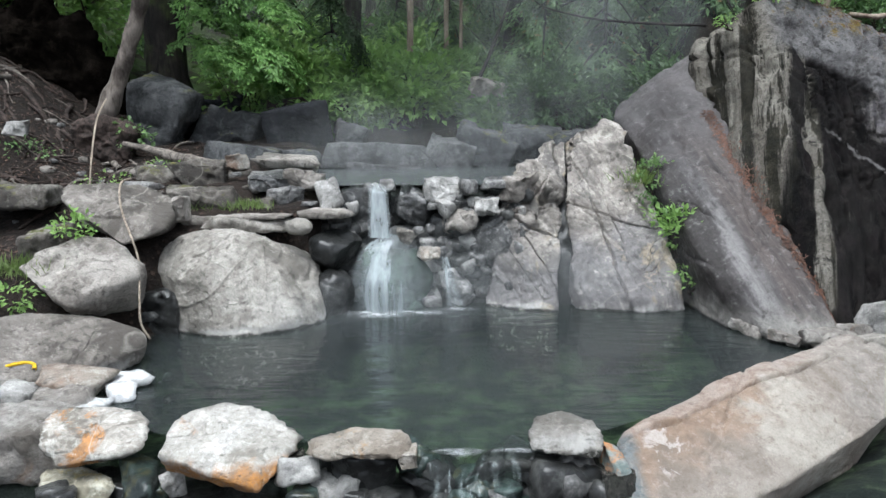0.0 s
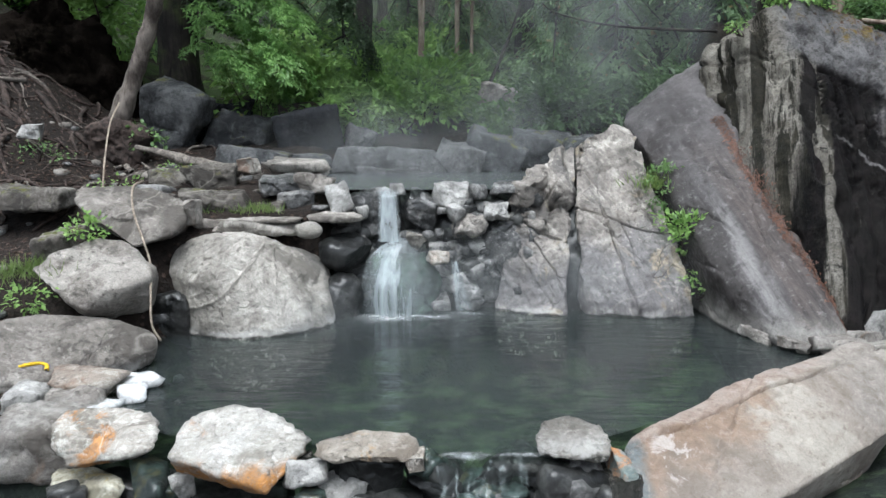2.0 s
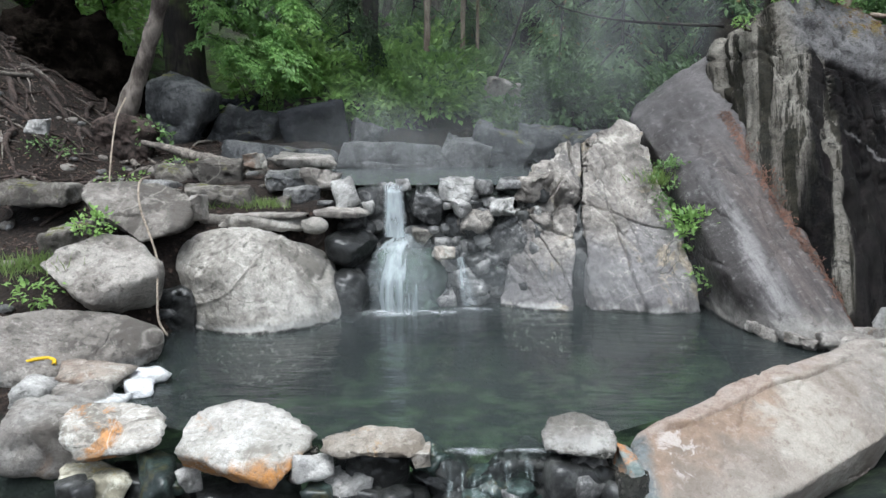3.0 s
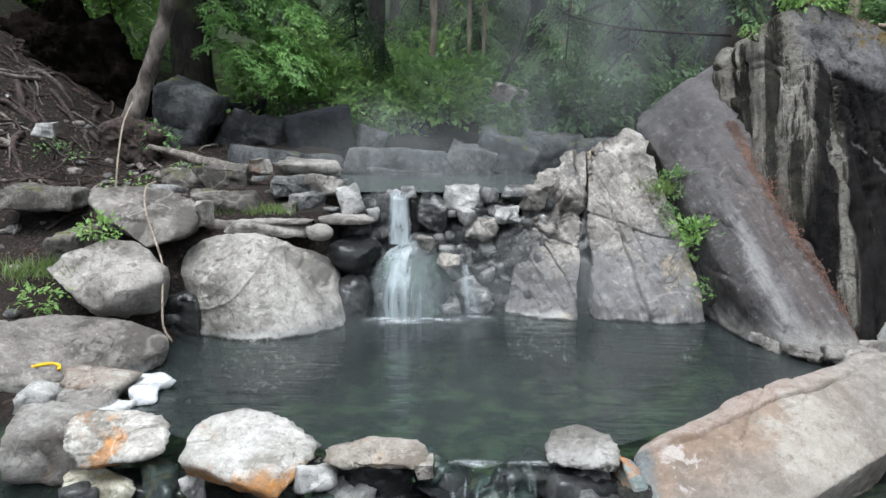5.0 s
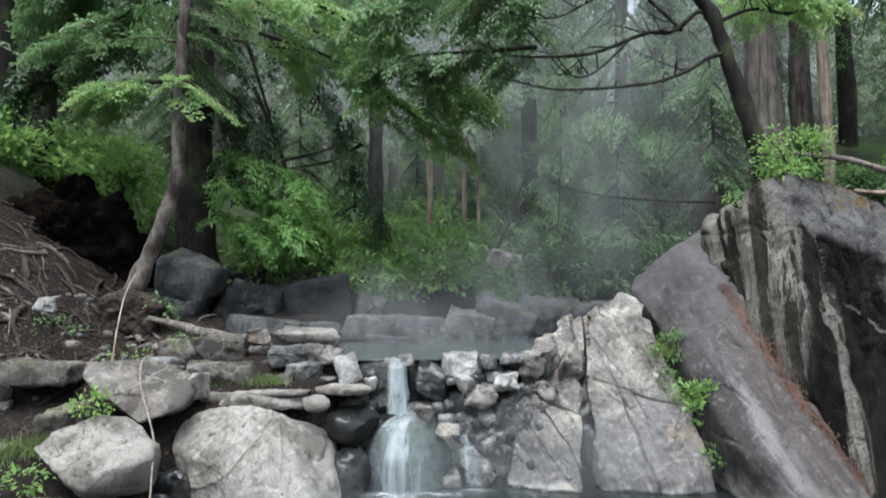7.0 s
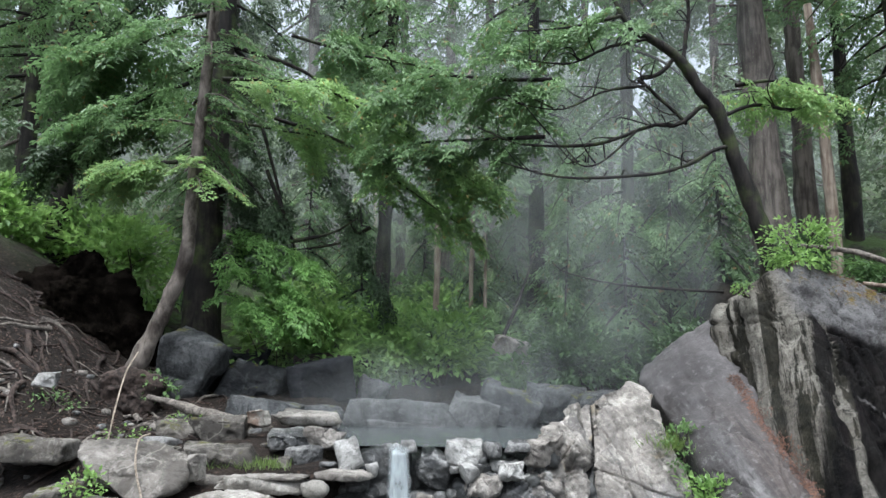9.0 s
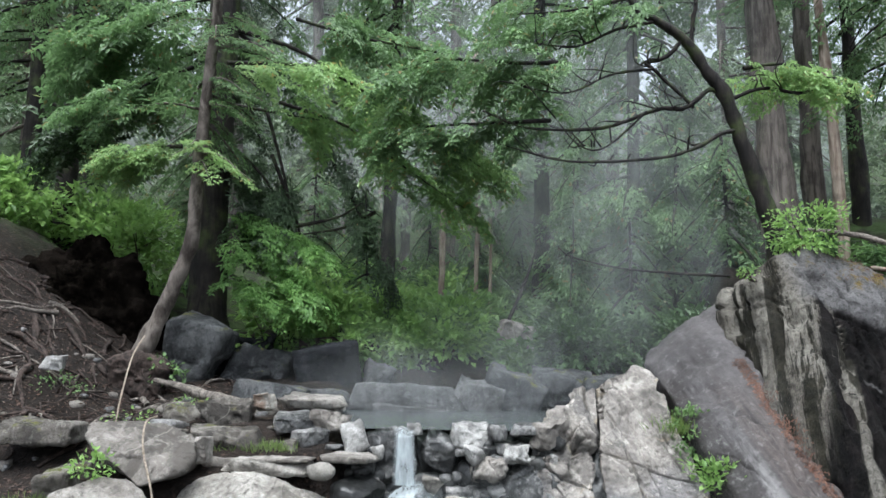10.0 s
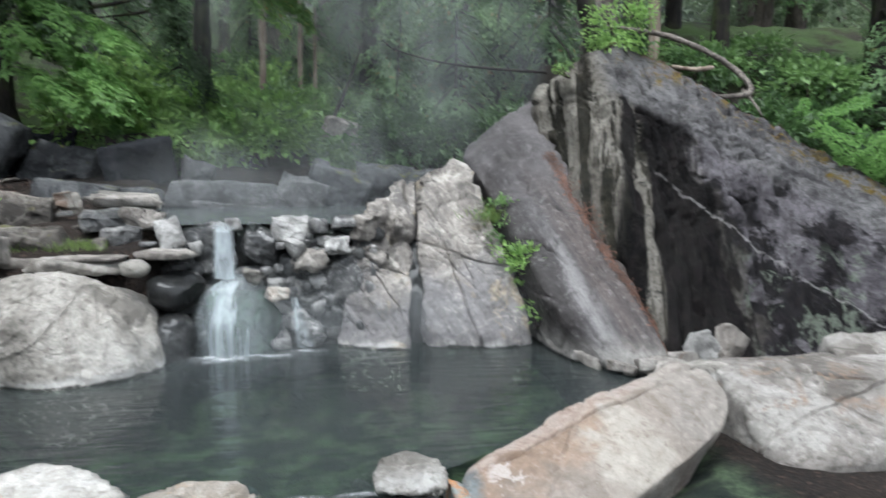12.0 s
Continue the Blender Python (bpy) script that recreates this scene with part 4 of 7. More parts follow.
# ---- ground: one sheet, with the two basins sunk into it ----


def ground_height(x, y):
    x, y = np.asarray(x, float), np.asarray(y, float)
    p = np.stack([x.ravel(), y.ravel(), np.zeros(x.size)], 1)
    rise = np.interp(y, [-40, 2.0, 3.2, 4.0, 4.8, 5.4, 6.2, 8.0, 9.5, 11.0, 16.0, 26.0, 60.0, 200.0, 900.0],
                     [-0.6, -0.55, -0.5, 0.0, 0.25, 0.5, 0.82, 1.12, 1.35, 1.62, 2.75, 5.5, 19.0, 70.0, 130.0])
    left = np.clip(-3.5 - x, 0, 3.2) * 0.62 * smooth_step(5.6, 8.2, y) * (1 - smooth_step(9.5, 14, y) * 0.6)
    near_left = np.clip(-2.6 - x, 0, 4) * 0.22 * (1 - smooth_step(4.5, 6, y)) * smooth_step(2, 4, y)
    z = rise + left + near_left
    shelf = np.interp(x, [2.4, 3.2, 3.8, 4.9, 6.2, 9], [1.7, 2.2, 1.95, 1.7, 1.2, 1.3]) + np.clip(y - 7.2, 0, 6) * np.interp(x, [2, 3.2, 6], [0.05, 0.22, 0.45])
    over = smooth_step(2.85, 3.3, x) * smooth_step(6.9, 7.5, y)
    z = z * (1 - over) + over * np.maximum(z, shelf)
    right = smooth_step(0.3, 0.7, x) * (1 - smooth_step(6.9, 7.6, y))
    z = z * (1 - right) + right * np.minimum(z, -0.35)
    pool = smooth_step(1.12, 0.85, np.sqrt(((x - 0.15) / 2.55) ** 2 + ((y - 4.75) / 1.5) ** 2))
    z = z * (1 - pool) + pool * -0.62
    front = smooth_step(3.55, 3.3, y) * smooth_step(-3.2, -2.4, x) * smooth_step(4.5, 3.2, x)
    z = z * (1 - front) + front * -0.6
    bowl = smooth_step(1.15, 0.85, np.sqrt(((x + 0.3) / 1.5) ** 2 + ((y - 7.75) / 1.35) ** 2))
    z = z * (1 - bowl) + bowl * 0.55
    notch = smooth_step(-1.1, -0.9, x) * smooth_step(1.0, 0.8, x) * smooth_step(5.6, 5.8, y) * smooth_step(6.75, 6.6, y)
    z = z * (1 - notch) + notch * np.minimum(z, -0.4)
    bumps = 0.06 * fbm(p, 1.3, 4, 3).reshape(x.shape) + 0.02 * fbm(p, 6.0, 3, 9).reshape(x.shape)
    return z + bumps * (0.35 + 0.65 * smooth_step(5, 7, y))


def axis(low, high, fine, reach):
    mid = list(np.arange(low, high, fine))
    out, step, a = [], fine, high
    while a < reach:
        out.append(a)
        step *= 1.22
        a += step
    head, step, a = [], fine, low
    while a > -reach:
        step *= 1.22
        a -= step
        head.append(a)
    return np.array(head[::-1] + mid + out)


gx, gy = np.meshgrid(axis(-7.5, 8.0, 0.07, 900), axis(2.2, 12.5, 0.07, 900))
gz = ground_height(gx, gy)
_r, _c = gx.shape
_i = (np.arange(_r - 1)[:, None] * _c + np.arange(_c - 1)[None]).ravel()
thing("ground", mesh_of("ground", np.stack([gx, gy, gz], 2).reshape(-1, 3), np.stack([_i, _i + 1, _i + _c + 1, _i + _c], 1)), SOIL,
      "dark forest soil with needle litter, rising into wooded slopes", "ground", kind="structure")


def sheet(name, x0, x1, y0, y1, z, material, label, nx=60, ny=30, near=None):
    xs, ys = np.meshgrid(np.linspace(x0, x1, nx), np.linspace(y0, y1, ny))
    i = (np.arange(ny - 1)[:, None] * nx + np.arange(nx - 1)[None]).ravel()
    if near is not None:
        ys = np.interp(xs, near[0], near[1]) + (ys - y0) / (y1 - y0) * (y1 - np.interp(xs, near[0], near[1]))
    v = np.stack([xs, ys, np.full(xs.shape, z)], 2).reshape(-1, 3)
    return thing(name, mesh_of(name, v, np.stack([i, i + 1, i + nx + 1, i + nx], 1)), material, label, "water", kind="structure")


sheet("water_pool", -2.6, 3.0, 3.42, 6.5, -0.03, POOL, "dark green steaming hot spring pool with soft ripples",
      near=([-2.6, -2.1, -1.5, -0.8, -0.2, 0.45, 0.75, 1.45, 2.05, 2.5, 3.0], [4.3, 4.05, 3.6, 3.5, 3.4, 3.4, 3.55, 4.0, 4.3, 4.6, 4.9]))
sheet("water_upper_pool", -1.7, 1.3, 6.36, 9.1, 0.98, UPPER, "grey shallow upper hot pool behind the stone dam",
      near=([-1.7, -1.1, -0.9, 0.45, 0.7, 1.3], [6.9, 6.7, 6.36, 6.36, 6.75, 7.4]))

# ---- boulders round the pool ----
boulder("boulder", "large rounded pale grey granite boulder at the water's edge", GRANITE,
        [(-2.25, 5.55, 0.46), (-2.14, 5.75, 0.71), (-1.83, 5.9, 0.74), (-1.39, 5.95, 0.67), (-1.09, 5.9, 0.5), (-0.96, 5.85, 0.25), (-0.91, 5.72, 0.05), (-2.12, 5.43, 0.0),
         (-1.94, 5.28, 0.0), (-1.58, 5.2, 0.0), (-1.13, 5.4, 0.0), (-2.18, 5.45, 0.17), (-1.87, 5.3, 0.44), (-1.3, 5.48, 0.44), (-1.57, 5.6, 0.64),
         (-2.1, 5.5, -0.5), (-1.6, 5.25, -0.5), (-1.0, 5.7, -0.5), (-2.0, 6.5, 0.3), (-1.0, 6.4, 0.3), (-1.5, 6.4, -0.5)],
        edge=16, rough=0.03, freq=1.9, level=7, seed=3, broken=((0.5, 0.5, 0.4), 0.012, 0.012),
        cracks=[((-1.6, 5.4, 0.42), (0.45, 0.3, -0.8), 0.009, -0.009), ((-1.33, 5.4, 0.3), (0.97, 0.1, 0.12), 0.008, -0.008), ((-1.6, 5.4, 0.55), (0.5, 0.3, -0.75), 0.007, -0.006),
                ((-1.2, 5.5, 0.3), (0.7, -0.3, 0.6), 0.008, 0.014)])
boulder("boulder", "angular brownish grey block resting on smaller boulders", GREY,
        [(-2.93, 5.6, 1.0), (-2.93, 5.75, 1.06), (-2.71, 5.9, 1.07), (-2.38, 5.95, 1.04), (-2.14, 5.85, 0.95), (-2.05, 5.6, 0.82), (-2.07, 5.45, 0.74), (-2.38, 5.4, 0.64),
         (-2.58, 5.45, 0.76), (-2.74, 5.5, 0.87), (-2.3, 5.85, 0.6), (-2.88, 6.0, 0.7), (-2.2, 6.1, 0.7)], edge=32, rough=0.03, freq=2.5, level=6, seed=5, broken=((0.4, 0.4, 0.25), 0.015, 0.01))
boulder("boulder", "grey brown boulder on the bank with a shadowed underside", GREY,
        [(-2.92, 4.9, 0.6), (-2.86, 5.1, 0.66), (-2.57, 5.25, 0.75), (-2.37, 5.25, 0.72), (-2.14, 5.15, 0.56), (-2.08, 4.95, 0.5), (-2.32, 4.8, 0.46), (-2.44, 4.75, 0.32),
         (-2.72, 4.8, 0.46), (-2.2, 5.2, 0.2), (-2.67, 5.1, 0.1), (-2.2, 5.5, 0.4), (-2.8, 5.5, 0.4)], edge=26, rough=0.035, freq=2.2, level=6, seed=8, broken=((0.4, 0.4, 0.25), 0.02, 0.01))
boulder("boulder", "smooth grey boulder lying low at the water's edge", GREY,
        [(-2.85, 4.2, 0.39), (-2.64, 4.45, 0.4), (-2.37, 4.6, 0.39), (-2.13, 4.75, 0.29), (-1.96, 4.82, 0.18), (-1.9, 4.7, 0.12), (-2.0, 4.52, 0.06), (-2.21, 4.28, 0.1),
         (-2.4, 4.08, 0.08), (-2.8, 3.95, 0.1), (-3.1, 4.0, 0.3), (-2.1, 4.95, -0.1), (-2.99, 4.9, 0.2), (-2.1, 4.5, -0.3), (-2.9, 4.1, -0.3), (-2.7, 4.9, -0.3)],
        edge=13, rough=0.03, freq=1.8, level=6, seed=11)
outcrop = tagged(new("rock_outcrop"), "fractured pale granite outcrop with a dark wet seam", "rock")
outcrop.location = (1.2, 6.4, -0.4)
for name, material, corners, shape in (
        ("rock_face", CRACKED,
         [(0.36, 6.1, -0.4), (0.55, 5.98, -0.4), (0.93, 5.9, -0.4), (0.36, 6.14, 0.02), (0.6, 6.02, 0.05), (0.9, 5.96, 0.06), (0.44, 6.16, 0.32), (0.5, 6.28, 0.66), (0.58, 6.42, 0.96), (0.72, 6.58, 1.1), (0.88, 6.72, 1.24),
          (1.02, 6.85, 1.36), (0.96, 6.03, 0.24), (0.99, 6.12, 0.45), (1.01, 6.5, 0.98), (0.6, 7.6, 0.5), (1.05, 7.6, 0.5), (0.45, 7.0, -0.4), (1.05, 7.0, -0.4)],
         dict(edge=60, rough=0.035, freq=2.4, level=7, seed=14, broken=((0.22, 0.26, 0.19), 0.065, 0.035, (0.4, 0.7)),
              ribs=((0.5, -0.4, -0.75), 0.16, 0.014),
              cracks=[((0.8, 6.3, 0.62), (0.35, 0.1, 0.9), 0.012, 0.04), ((0.75, 6.3, 0.8), (-0.45, 0.1, 0.85), 0.01, 0.035), ((0.8, 6.5, 1.0), (0.5, 0.2, 0.8), 0.01, 0.035), ((0.65, 6.3, 0.7), (0.9, 0.1, 0.4), 0.008, 0.03)])),
        ("rock_face", CRACKED,
         [(1.16, 5.88, -0.4), (1.5, 5.83, -0.4), (2.0, 5.84, -0.4), (1.14, 5.95, 0.06), (1.55, 5.88, 0.08), (2.02, 5.9, 0.04), (1.97, 6.02, 0.26), (1.07, 6.03, 0.24), (1.08, 6.5, 0.98), (1.1, 6.85, 1.38), (1.3, 6.98, 1.46),
          (1.44, 7.05, 1.52), (1.56, 7.05, 1.5), (1.7, 6.95, 1.34), (1.87, 6.42, 0.76), (1.61, 6.18, 0.52), (1.2, 7.6, 0.6), (1.8, 7.8, 0.9), (1.1, 7.0, -0.4), (2.05, 7.5, -0.4)],
         dict(edge=60, rough=0.035, freq=2.4, level=7, seed=15, broken=((0.2, 0.28, 0.25), 0.065, 0.035, (0.4, 0.75)),
              ribs=((0.5, -0.4, -0.75), 0.16, 0.014),
              cracks=[((1.22, 6.6, 1.1), (0.95, 0.1, 0.2), 0.012, 0.05), ((1.3, 6.4, 0.74), (0.25, 0.2, 0.92), 0.01, 0.03), ((1.52, 6.3, 0.5), (0.96, 0.0, 0.25), 0.008, 0.02), ((1.35, 6.7, 1.15), (-0.3, 0.3, 0.9), 0.01, 0.035), ((1.5, 6.7, 1.2), (0.8, 0.1, 0.5), 0.009, 0.03), ((1.65, 6.5, 0.9), (0.85, 0.1, 0.45), 0.008, 0.025)])),
        ("wet_seam", SLATE, [(0.9, 6.1, -0.4), (1.2, 6.08, -0.4), (0.95, 6.2, 0.3), (1.14, 6.17, 0.3), (0.98, 6.64, 0.98), (1.13, 6.64, 0.98), (0.9, 7.2, -0.4), (1.2, 7.2, 0.9)], dict(edge=20, rough=0.03, level=5, seed=16)),
        ("rock_slab", CRACKED, [(1.03, 6.55, 1.0), (1.09, 6.55, 1.02), (1.02, 6.76, 1.3), (1.1, 6.78, 1.34), (1.0, 6.8, 1.0), (1.1, 6.9, 1.1)], dict(edge=40, rough=0.015, freq=5, level=4, seed=17)),
        ("rock_slab", CRACKED, [(1.16, 6.36, 0.7), (1.36, 6.35, 0.66), (1.12, 6.46, 0.92), (1.24, 6.52, 1.02), (1.36, 6.42, 0.85), (1.2, 6.8, 0.9)], dict(edge=50, rough=0.015, freq=5, level=5, seed=18)),
        ("rock_slab", CRACKED, [(0.66, 6.33, 0.8), (0.82, 6.27, 0.7), (0.7, 6.4, 0.92), (0.82, 6.38, 0.86), (0.8, 6.6, 0.8)], dict(edge=50, rough=0.012, freq=5, level=5, seed=19)),
        ("rock_slab", CRACKED, [(0.6, 6.38, 0.9), (0.78, 6.45, 0.98), (0.66, 6.5, 1.08), (0.84, 6.6, 1.2), (0.9, 6.55, 1.04), (0.8, 6.9, 0.9)], dict(edge=50, rough=0.015, freq=5, level=5, seed=20))):
    me, base = rock_mesh(name, corners, **shape)
    piece = thing(name, me, material, parent=outcrop)
    piece.location = Vector(base) - outcrop.location
rock_slope = tagged(new("rock_slope"), "long smooth water-worn rock slope stained grey and brown", "rock")
me, base = rock_mesh(
    "rock_face", [(1.74, 7.8, 1.65), (2.08, 7.9, 1.93), (2.36, 7.9, 2.11), (2.59, 7.9, 2.27), (1.71, 7.5, 1.52), (1.77, 7.1, 1.34), (2.46, 7.0, 1.44), (1.9, 6.5, 1.02), (2.13, 6.4, 0.99), (2.5, 6.45, 1.04),
         (2.0, 5.95, 0.66), (2.18, 5.8, 0.63), (2.62, 5.85, 0.66), (2.03, 5.55, 0.37), (2.22, 5.35, 0.36), (2.7, 5.4, 0.4), (2.72, 5.0, 0.16), (2.15, 5.75, -0.05), (2.2, 5.36, -0.05), (2.36, 4.98, -0.05),
         (2.47, 4.9, -0.05), (2.84, 4.95, 0.0), (2.2, 5.5, -0.5), (2.5, 4.95, -0.5), (2.95, 5.1, -0.5), (1.9, 8.2, 0.0), (2.8, 8.2, 0.5)],
        edge=34, rough=0.022, freq=1.7, level=7, seed=17, broken=((0.3, 1.2, 0.6), 0.014, 0.012), ribs=((0.2, -0.8, -0.57), 0.13, 0.005))
rock_slope.location = base
thing("rock_face", me, SLOPE, parent=rock_slope)
for k, (x, y, z, size, turn) in enumerate(((2.27, 5.3, 0.0, (0.34, 0.2, 0.12), -60), (2.42, 5.04, 0.01, (0.3, 0.24, 0.1), -40), (2.62, 4.98, 0.03, (0.36, 0.26, 0.12), 10), (2.86, 5.06, 0.05, (0.34, 0.26, 0.12), 20))):
    c = np.array([[a, b, q] for a in (-1, 1) for b in (-1, 1) for q in (-1, 1)]) * np.random.default_rng(80 + k).uniform(0.5, 1.0, (8, 3)) * np.array(size) / 2
    c = c @ np.array(Euler((radians(-16), radians(6), radians(turn))).to_matrix()).T + np.array((x, y, z))
    me, low = rock_mesh("crusted_ledge", c, edge=40, rough=0.012, freq=6.0, level=5, seed=81 + k, broken=((0.1, 0.1, 0.06), 0.008, 0.006))
    thing("crusted_ledge", me, SHELF, "pale crusted ledge at the waterline", parent=rock_slope).location = Vector(low) - Vector(base)
boulder("cliff", "huge dark cliff face with pale vertical streaks and a mossy crown", CLIFF,
        [(2.48, 7.45, 2.22), (2.73, 7.2, 2.46), (3.05, 7.2, 2.6), (3.27, 7.3, 2.67), (3.95, 7.3, 2.24), (4.71, 7.3, 1.92), (5.6, 7.3, 1.68), (6.6, 7.3, 1.25), (2.7, 6.95, 2.3), (3.04, 6.75, 2.14), (3.4, 6.6, 1.88),
         (3.76, 6.5, 1.72), (4.28, 6.35, 1.33), (4.9, 6.25, 0.97), (6.2, 6.1, 0.55), (2.47, 7.0, 1.5), (2.5, 6.45, 1.02), (2.62, 5.85, 0.62), (2.74, 5.4, 0.36), (2.86, 5.12, 0.05), (3.04, 5.1, -0.5),
         (4.04, 5.0, -0.5), (6.2, 5.2, -0.5), (2.7, 8.6, 2.2), (6.6, 8.6, 1.2), (2.6, 8.4, 0.0), (6.6, 8.4, -0.5)],
        edge=75, rough=0.035, freq=1.8, level=7, seed=21, broken=((0.3, 0.5, 0.9), 0.035, 0.022), ribs=((-0.1, -0.5, -0.86), 0.2, 0.07),
        cracks=[((3.3, 6.6, 1.98), (0.35, 0.2, 1.0), 0.02, 0.035), ((2.86, 6.6, 1.6), (0.97, 0.2, 0.0), 0.02, 0.06), ((3.13, 6.4, 1.5), (0.97, 0.2, -0.1), 0.022, 0.05),
                ((4.2, 6.2, 1.1), (0.56, 0.1, 0.83), 0.014, 0.03), ((4.5, 6.5, 1.5), (0.5, 0.1, 0.83), 0.014, 0.03)])
boulder("boulder", "long tan and pink granite boulder with a crack along its crest", TANBOULDER,
        [(0.84, 3.5, -0.01), (0.98, 3.63, 0.01), (1.44, 3.99, 0.06), (2.04, 4.27, 0.09), (2.55, 4.58, 0.21), (2.76, 4.47, 0.2), (2.85, 4.3, 0.05), (2.7, 4.08, -0.08), (2.46, 3.88, -0.14),
         (1.98, 3.6, -0.19), (1.6, 3.38, -0.22), (1.3, 3.15, -0.27), (0.8, 3.15, -0.24), (0.9, 3.15, -0.8), (1.5, 3.6, -0.8), (2.2, 4.0, -0.7), (2.6, 4.4, -0.6), (1.4, 4.15, -0.5), (2.5, 4.7, -0.3)],
        edge=26, rough=0.016, freq=1.7, level=7, seed=25, broken=((0.5, 0.5, 0.35), 0.01, 0.01), cracks=[((1.44, 3.78, 0.0), (-0.5, 0.866, 0.1), 0.009, 0.05), ((1.45, 3.6, -0.1), (0.85, -0.5, 0.1), 0.009, 0.018)])
boulder("boulder", "broad pale rock shelf sloping down beside the tan boulder", SHELF,
        [(2.92, 4.72, 0.1), (3.27, 4.6, 0.09), (3.96, 4.62, 0.06), (5.3, 4.7, 0.08), (5.3, 5.2, 0.06), (3.1, 5.1, 0.04), (3.04, 4.3, -0.1), (3.02, 4.02, -0.3), (3.37, 3.84, -0.28), (4.4, 3.9, -0.2), (5.3, 4.0, -0.15),
         (3.0, 4.0, -0.8), (5.3, 3.9, -0.8), (5.3, 5.2, -0.8), (3.0, 5.0, -0.8)], "rocks beside the outlet", edge=24, rough=0.025, freq=1.9, level=7, seed=28, broken=((0.6, 0.5, 0.3), 0.03, 0.02),
        cracks=[((3.6, 4.3, 0.0), (0.8, 0.6, 0.1), 0.012, 0.03), ((3.35, 4.2, -0.1), (-0.3, 0.9, 0.3), 0.012, 0.03), ((4.1, 4.4, 0.0), (0.3, 0.9, 0.1), 0.012, 0.03)])
for label, centre, size, seed, turn, lean in (
        ("pale sloping slab below the shelf", (3.75, 3.5, -0.55), (1.2, 0.8, 0.5), 222, 8, (10, -4)),
        ("grey rock beside the tan boulder", (2.85, 3.55, -0.62), (0.8, 0.7, 0.4), 223, 0, (0, 0)),
        ("pale rock at the foot of the cliff", (4.6, 5.05, 0.0), (1.1, 0.5, 0.3), 224, 0, (0, 0))):
    stone("boulder", label, SHELF, centre, size, seed, turn, lean, group="rocks beside the outlet", level=5, edge=30, rough=0.05, plain=True)
for label, material, centre, size, seed, turn, lean in (
        ("white pointed rock against the dark cliff", WHITE, (3.05, 5.08, 0.08), (0.24, 0.2, 0.38), 226, 0, (0, 24)),
        ("grey pointed rock against the dark cliff", GREY, (3.3, 5.1, 0.12), (0.22, 0.24, 0.36), 227, 20, (0, 18)),
        ("grey rock in the corner of the pool", GREY, (2.72, 4.95, 0.03), (0.4, 0.3, 0.18), 228, 10, (0, 0)),
        ("pale rock in the corner of the pool", GRANITE, (2.95, 4.8, 0.02), (0.36, 0.3, 0.16), 229, 10, (0, 0))):
    stone("stone", label, material, centre, size, seed, turn, lean, group="rocks at the foot of the cliff", level=5)

# ---- stones of the near dam ----
DAM = "stones of the near dam"
for label, material, corners, seed in (
        ("chalky white slab with an orange stained front edge", ORANGE,
         [(-1.39, 3.55, 0.06), (-1.28, 3.63, 0.10), (-1.14, 3.70, 0.11), (-0.89, 3.65, 0.07), (-0.69, 3.50, 0.01), (-0.83, 3.27, -0.01), (-1.34, 3.27, 0.02), (-1.34, 3.27, -0.02), (-0.92, 3.15, -0.08),
          (-0.84, 3.16, -0.14), (-0.72, 3.34, -0.04), (-1.36, 3.44, -0.17), (-1.10, 3.68, -0.21)], 2),
        ("thin curved tan slab with a hollow underside", TANSLAB,
         [(-0.66, 3.3, -0.01), (-0.64, 3.44, 0.03), (-0.5, 3.22, 0.035), (-0.4, 3.45, 0.075), (-0.25, 3.2, 0.045), (-0.17, 3.42, 0.055), (-0.12, 3.28, 0.015), (-0.2, 3.2, 0.0), (-0.5, 3.22, 0.0), (-0.15, 3.4, -0.05), (-0.64, 3.4, -0.05)], 12),
        ("tan end of the curved slab", TANSLAB,
         [(-0.22, 3.22, 0.03), (-0.12, 3.24, 0.02), (-0.11, 3.26, -0.06), (-0.19, 3.22, -0.06), (-0.12, 3.38, 0.02), (-0.12, 3.38, -0.08), (-0.24, 3.36, 0.0)], 13),
        ("pale grey capstone beside the outlet", GRANITE,
         [(0.40, 3.41, 0.04), (0.47, 3.53, 0.08), (0.63, 3.59, 0.09), (0.77, 3.56, 0.06), (0.80, 3.41, 0.02), (0.77, 3.33, -0.04), (0.59, 3.30, -0.02), (0.42, 3.33, -0.01), (0.63, 3.61, -0.12)], 19),
        ("angular grey stone with orange stains", RUSTY,
         [(-2.02, 3.47, 0.07), (-2.04, 3.67, 0.08), (-1.77, 3.72, 0.08), (-1.54, 3.63, 0.06), (-1.45, 3.47, 0.03), (-1.46, 3.38, -0.02), (-1.74, 3.34, -0.07), (-1.89, 3.36, -0.10), (-1.97, 3.38, 0.01), (-1.75, 3.67, -0.19)], 31),
        ("cream coloured angular stone low on the bank", CREAM,
         [(-1.99, 3.35, -0.20), (-2.04, 3.50, -0.19), (-1.90, 3.56, -0.18), (-1.70, 3.46, -0.18), (-1.60, 3.35, -0.18), (-1.65, 3.28, -0.34), (-1.92, 3.28, -0.35), (-1.90, 3.60, -0.42)], 37)):
    boulder("stone", label, material, corners, DAM, edge=45, rough=0.014, freq=5.0, level=5, seed=seed, broken=((0.13, 0.13, 0.09), 0.008, 0.004))
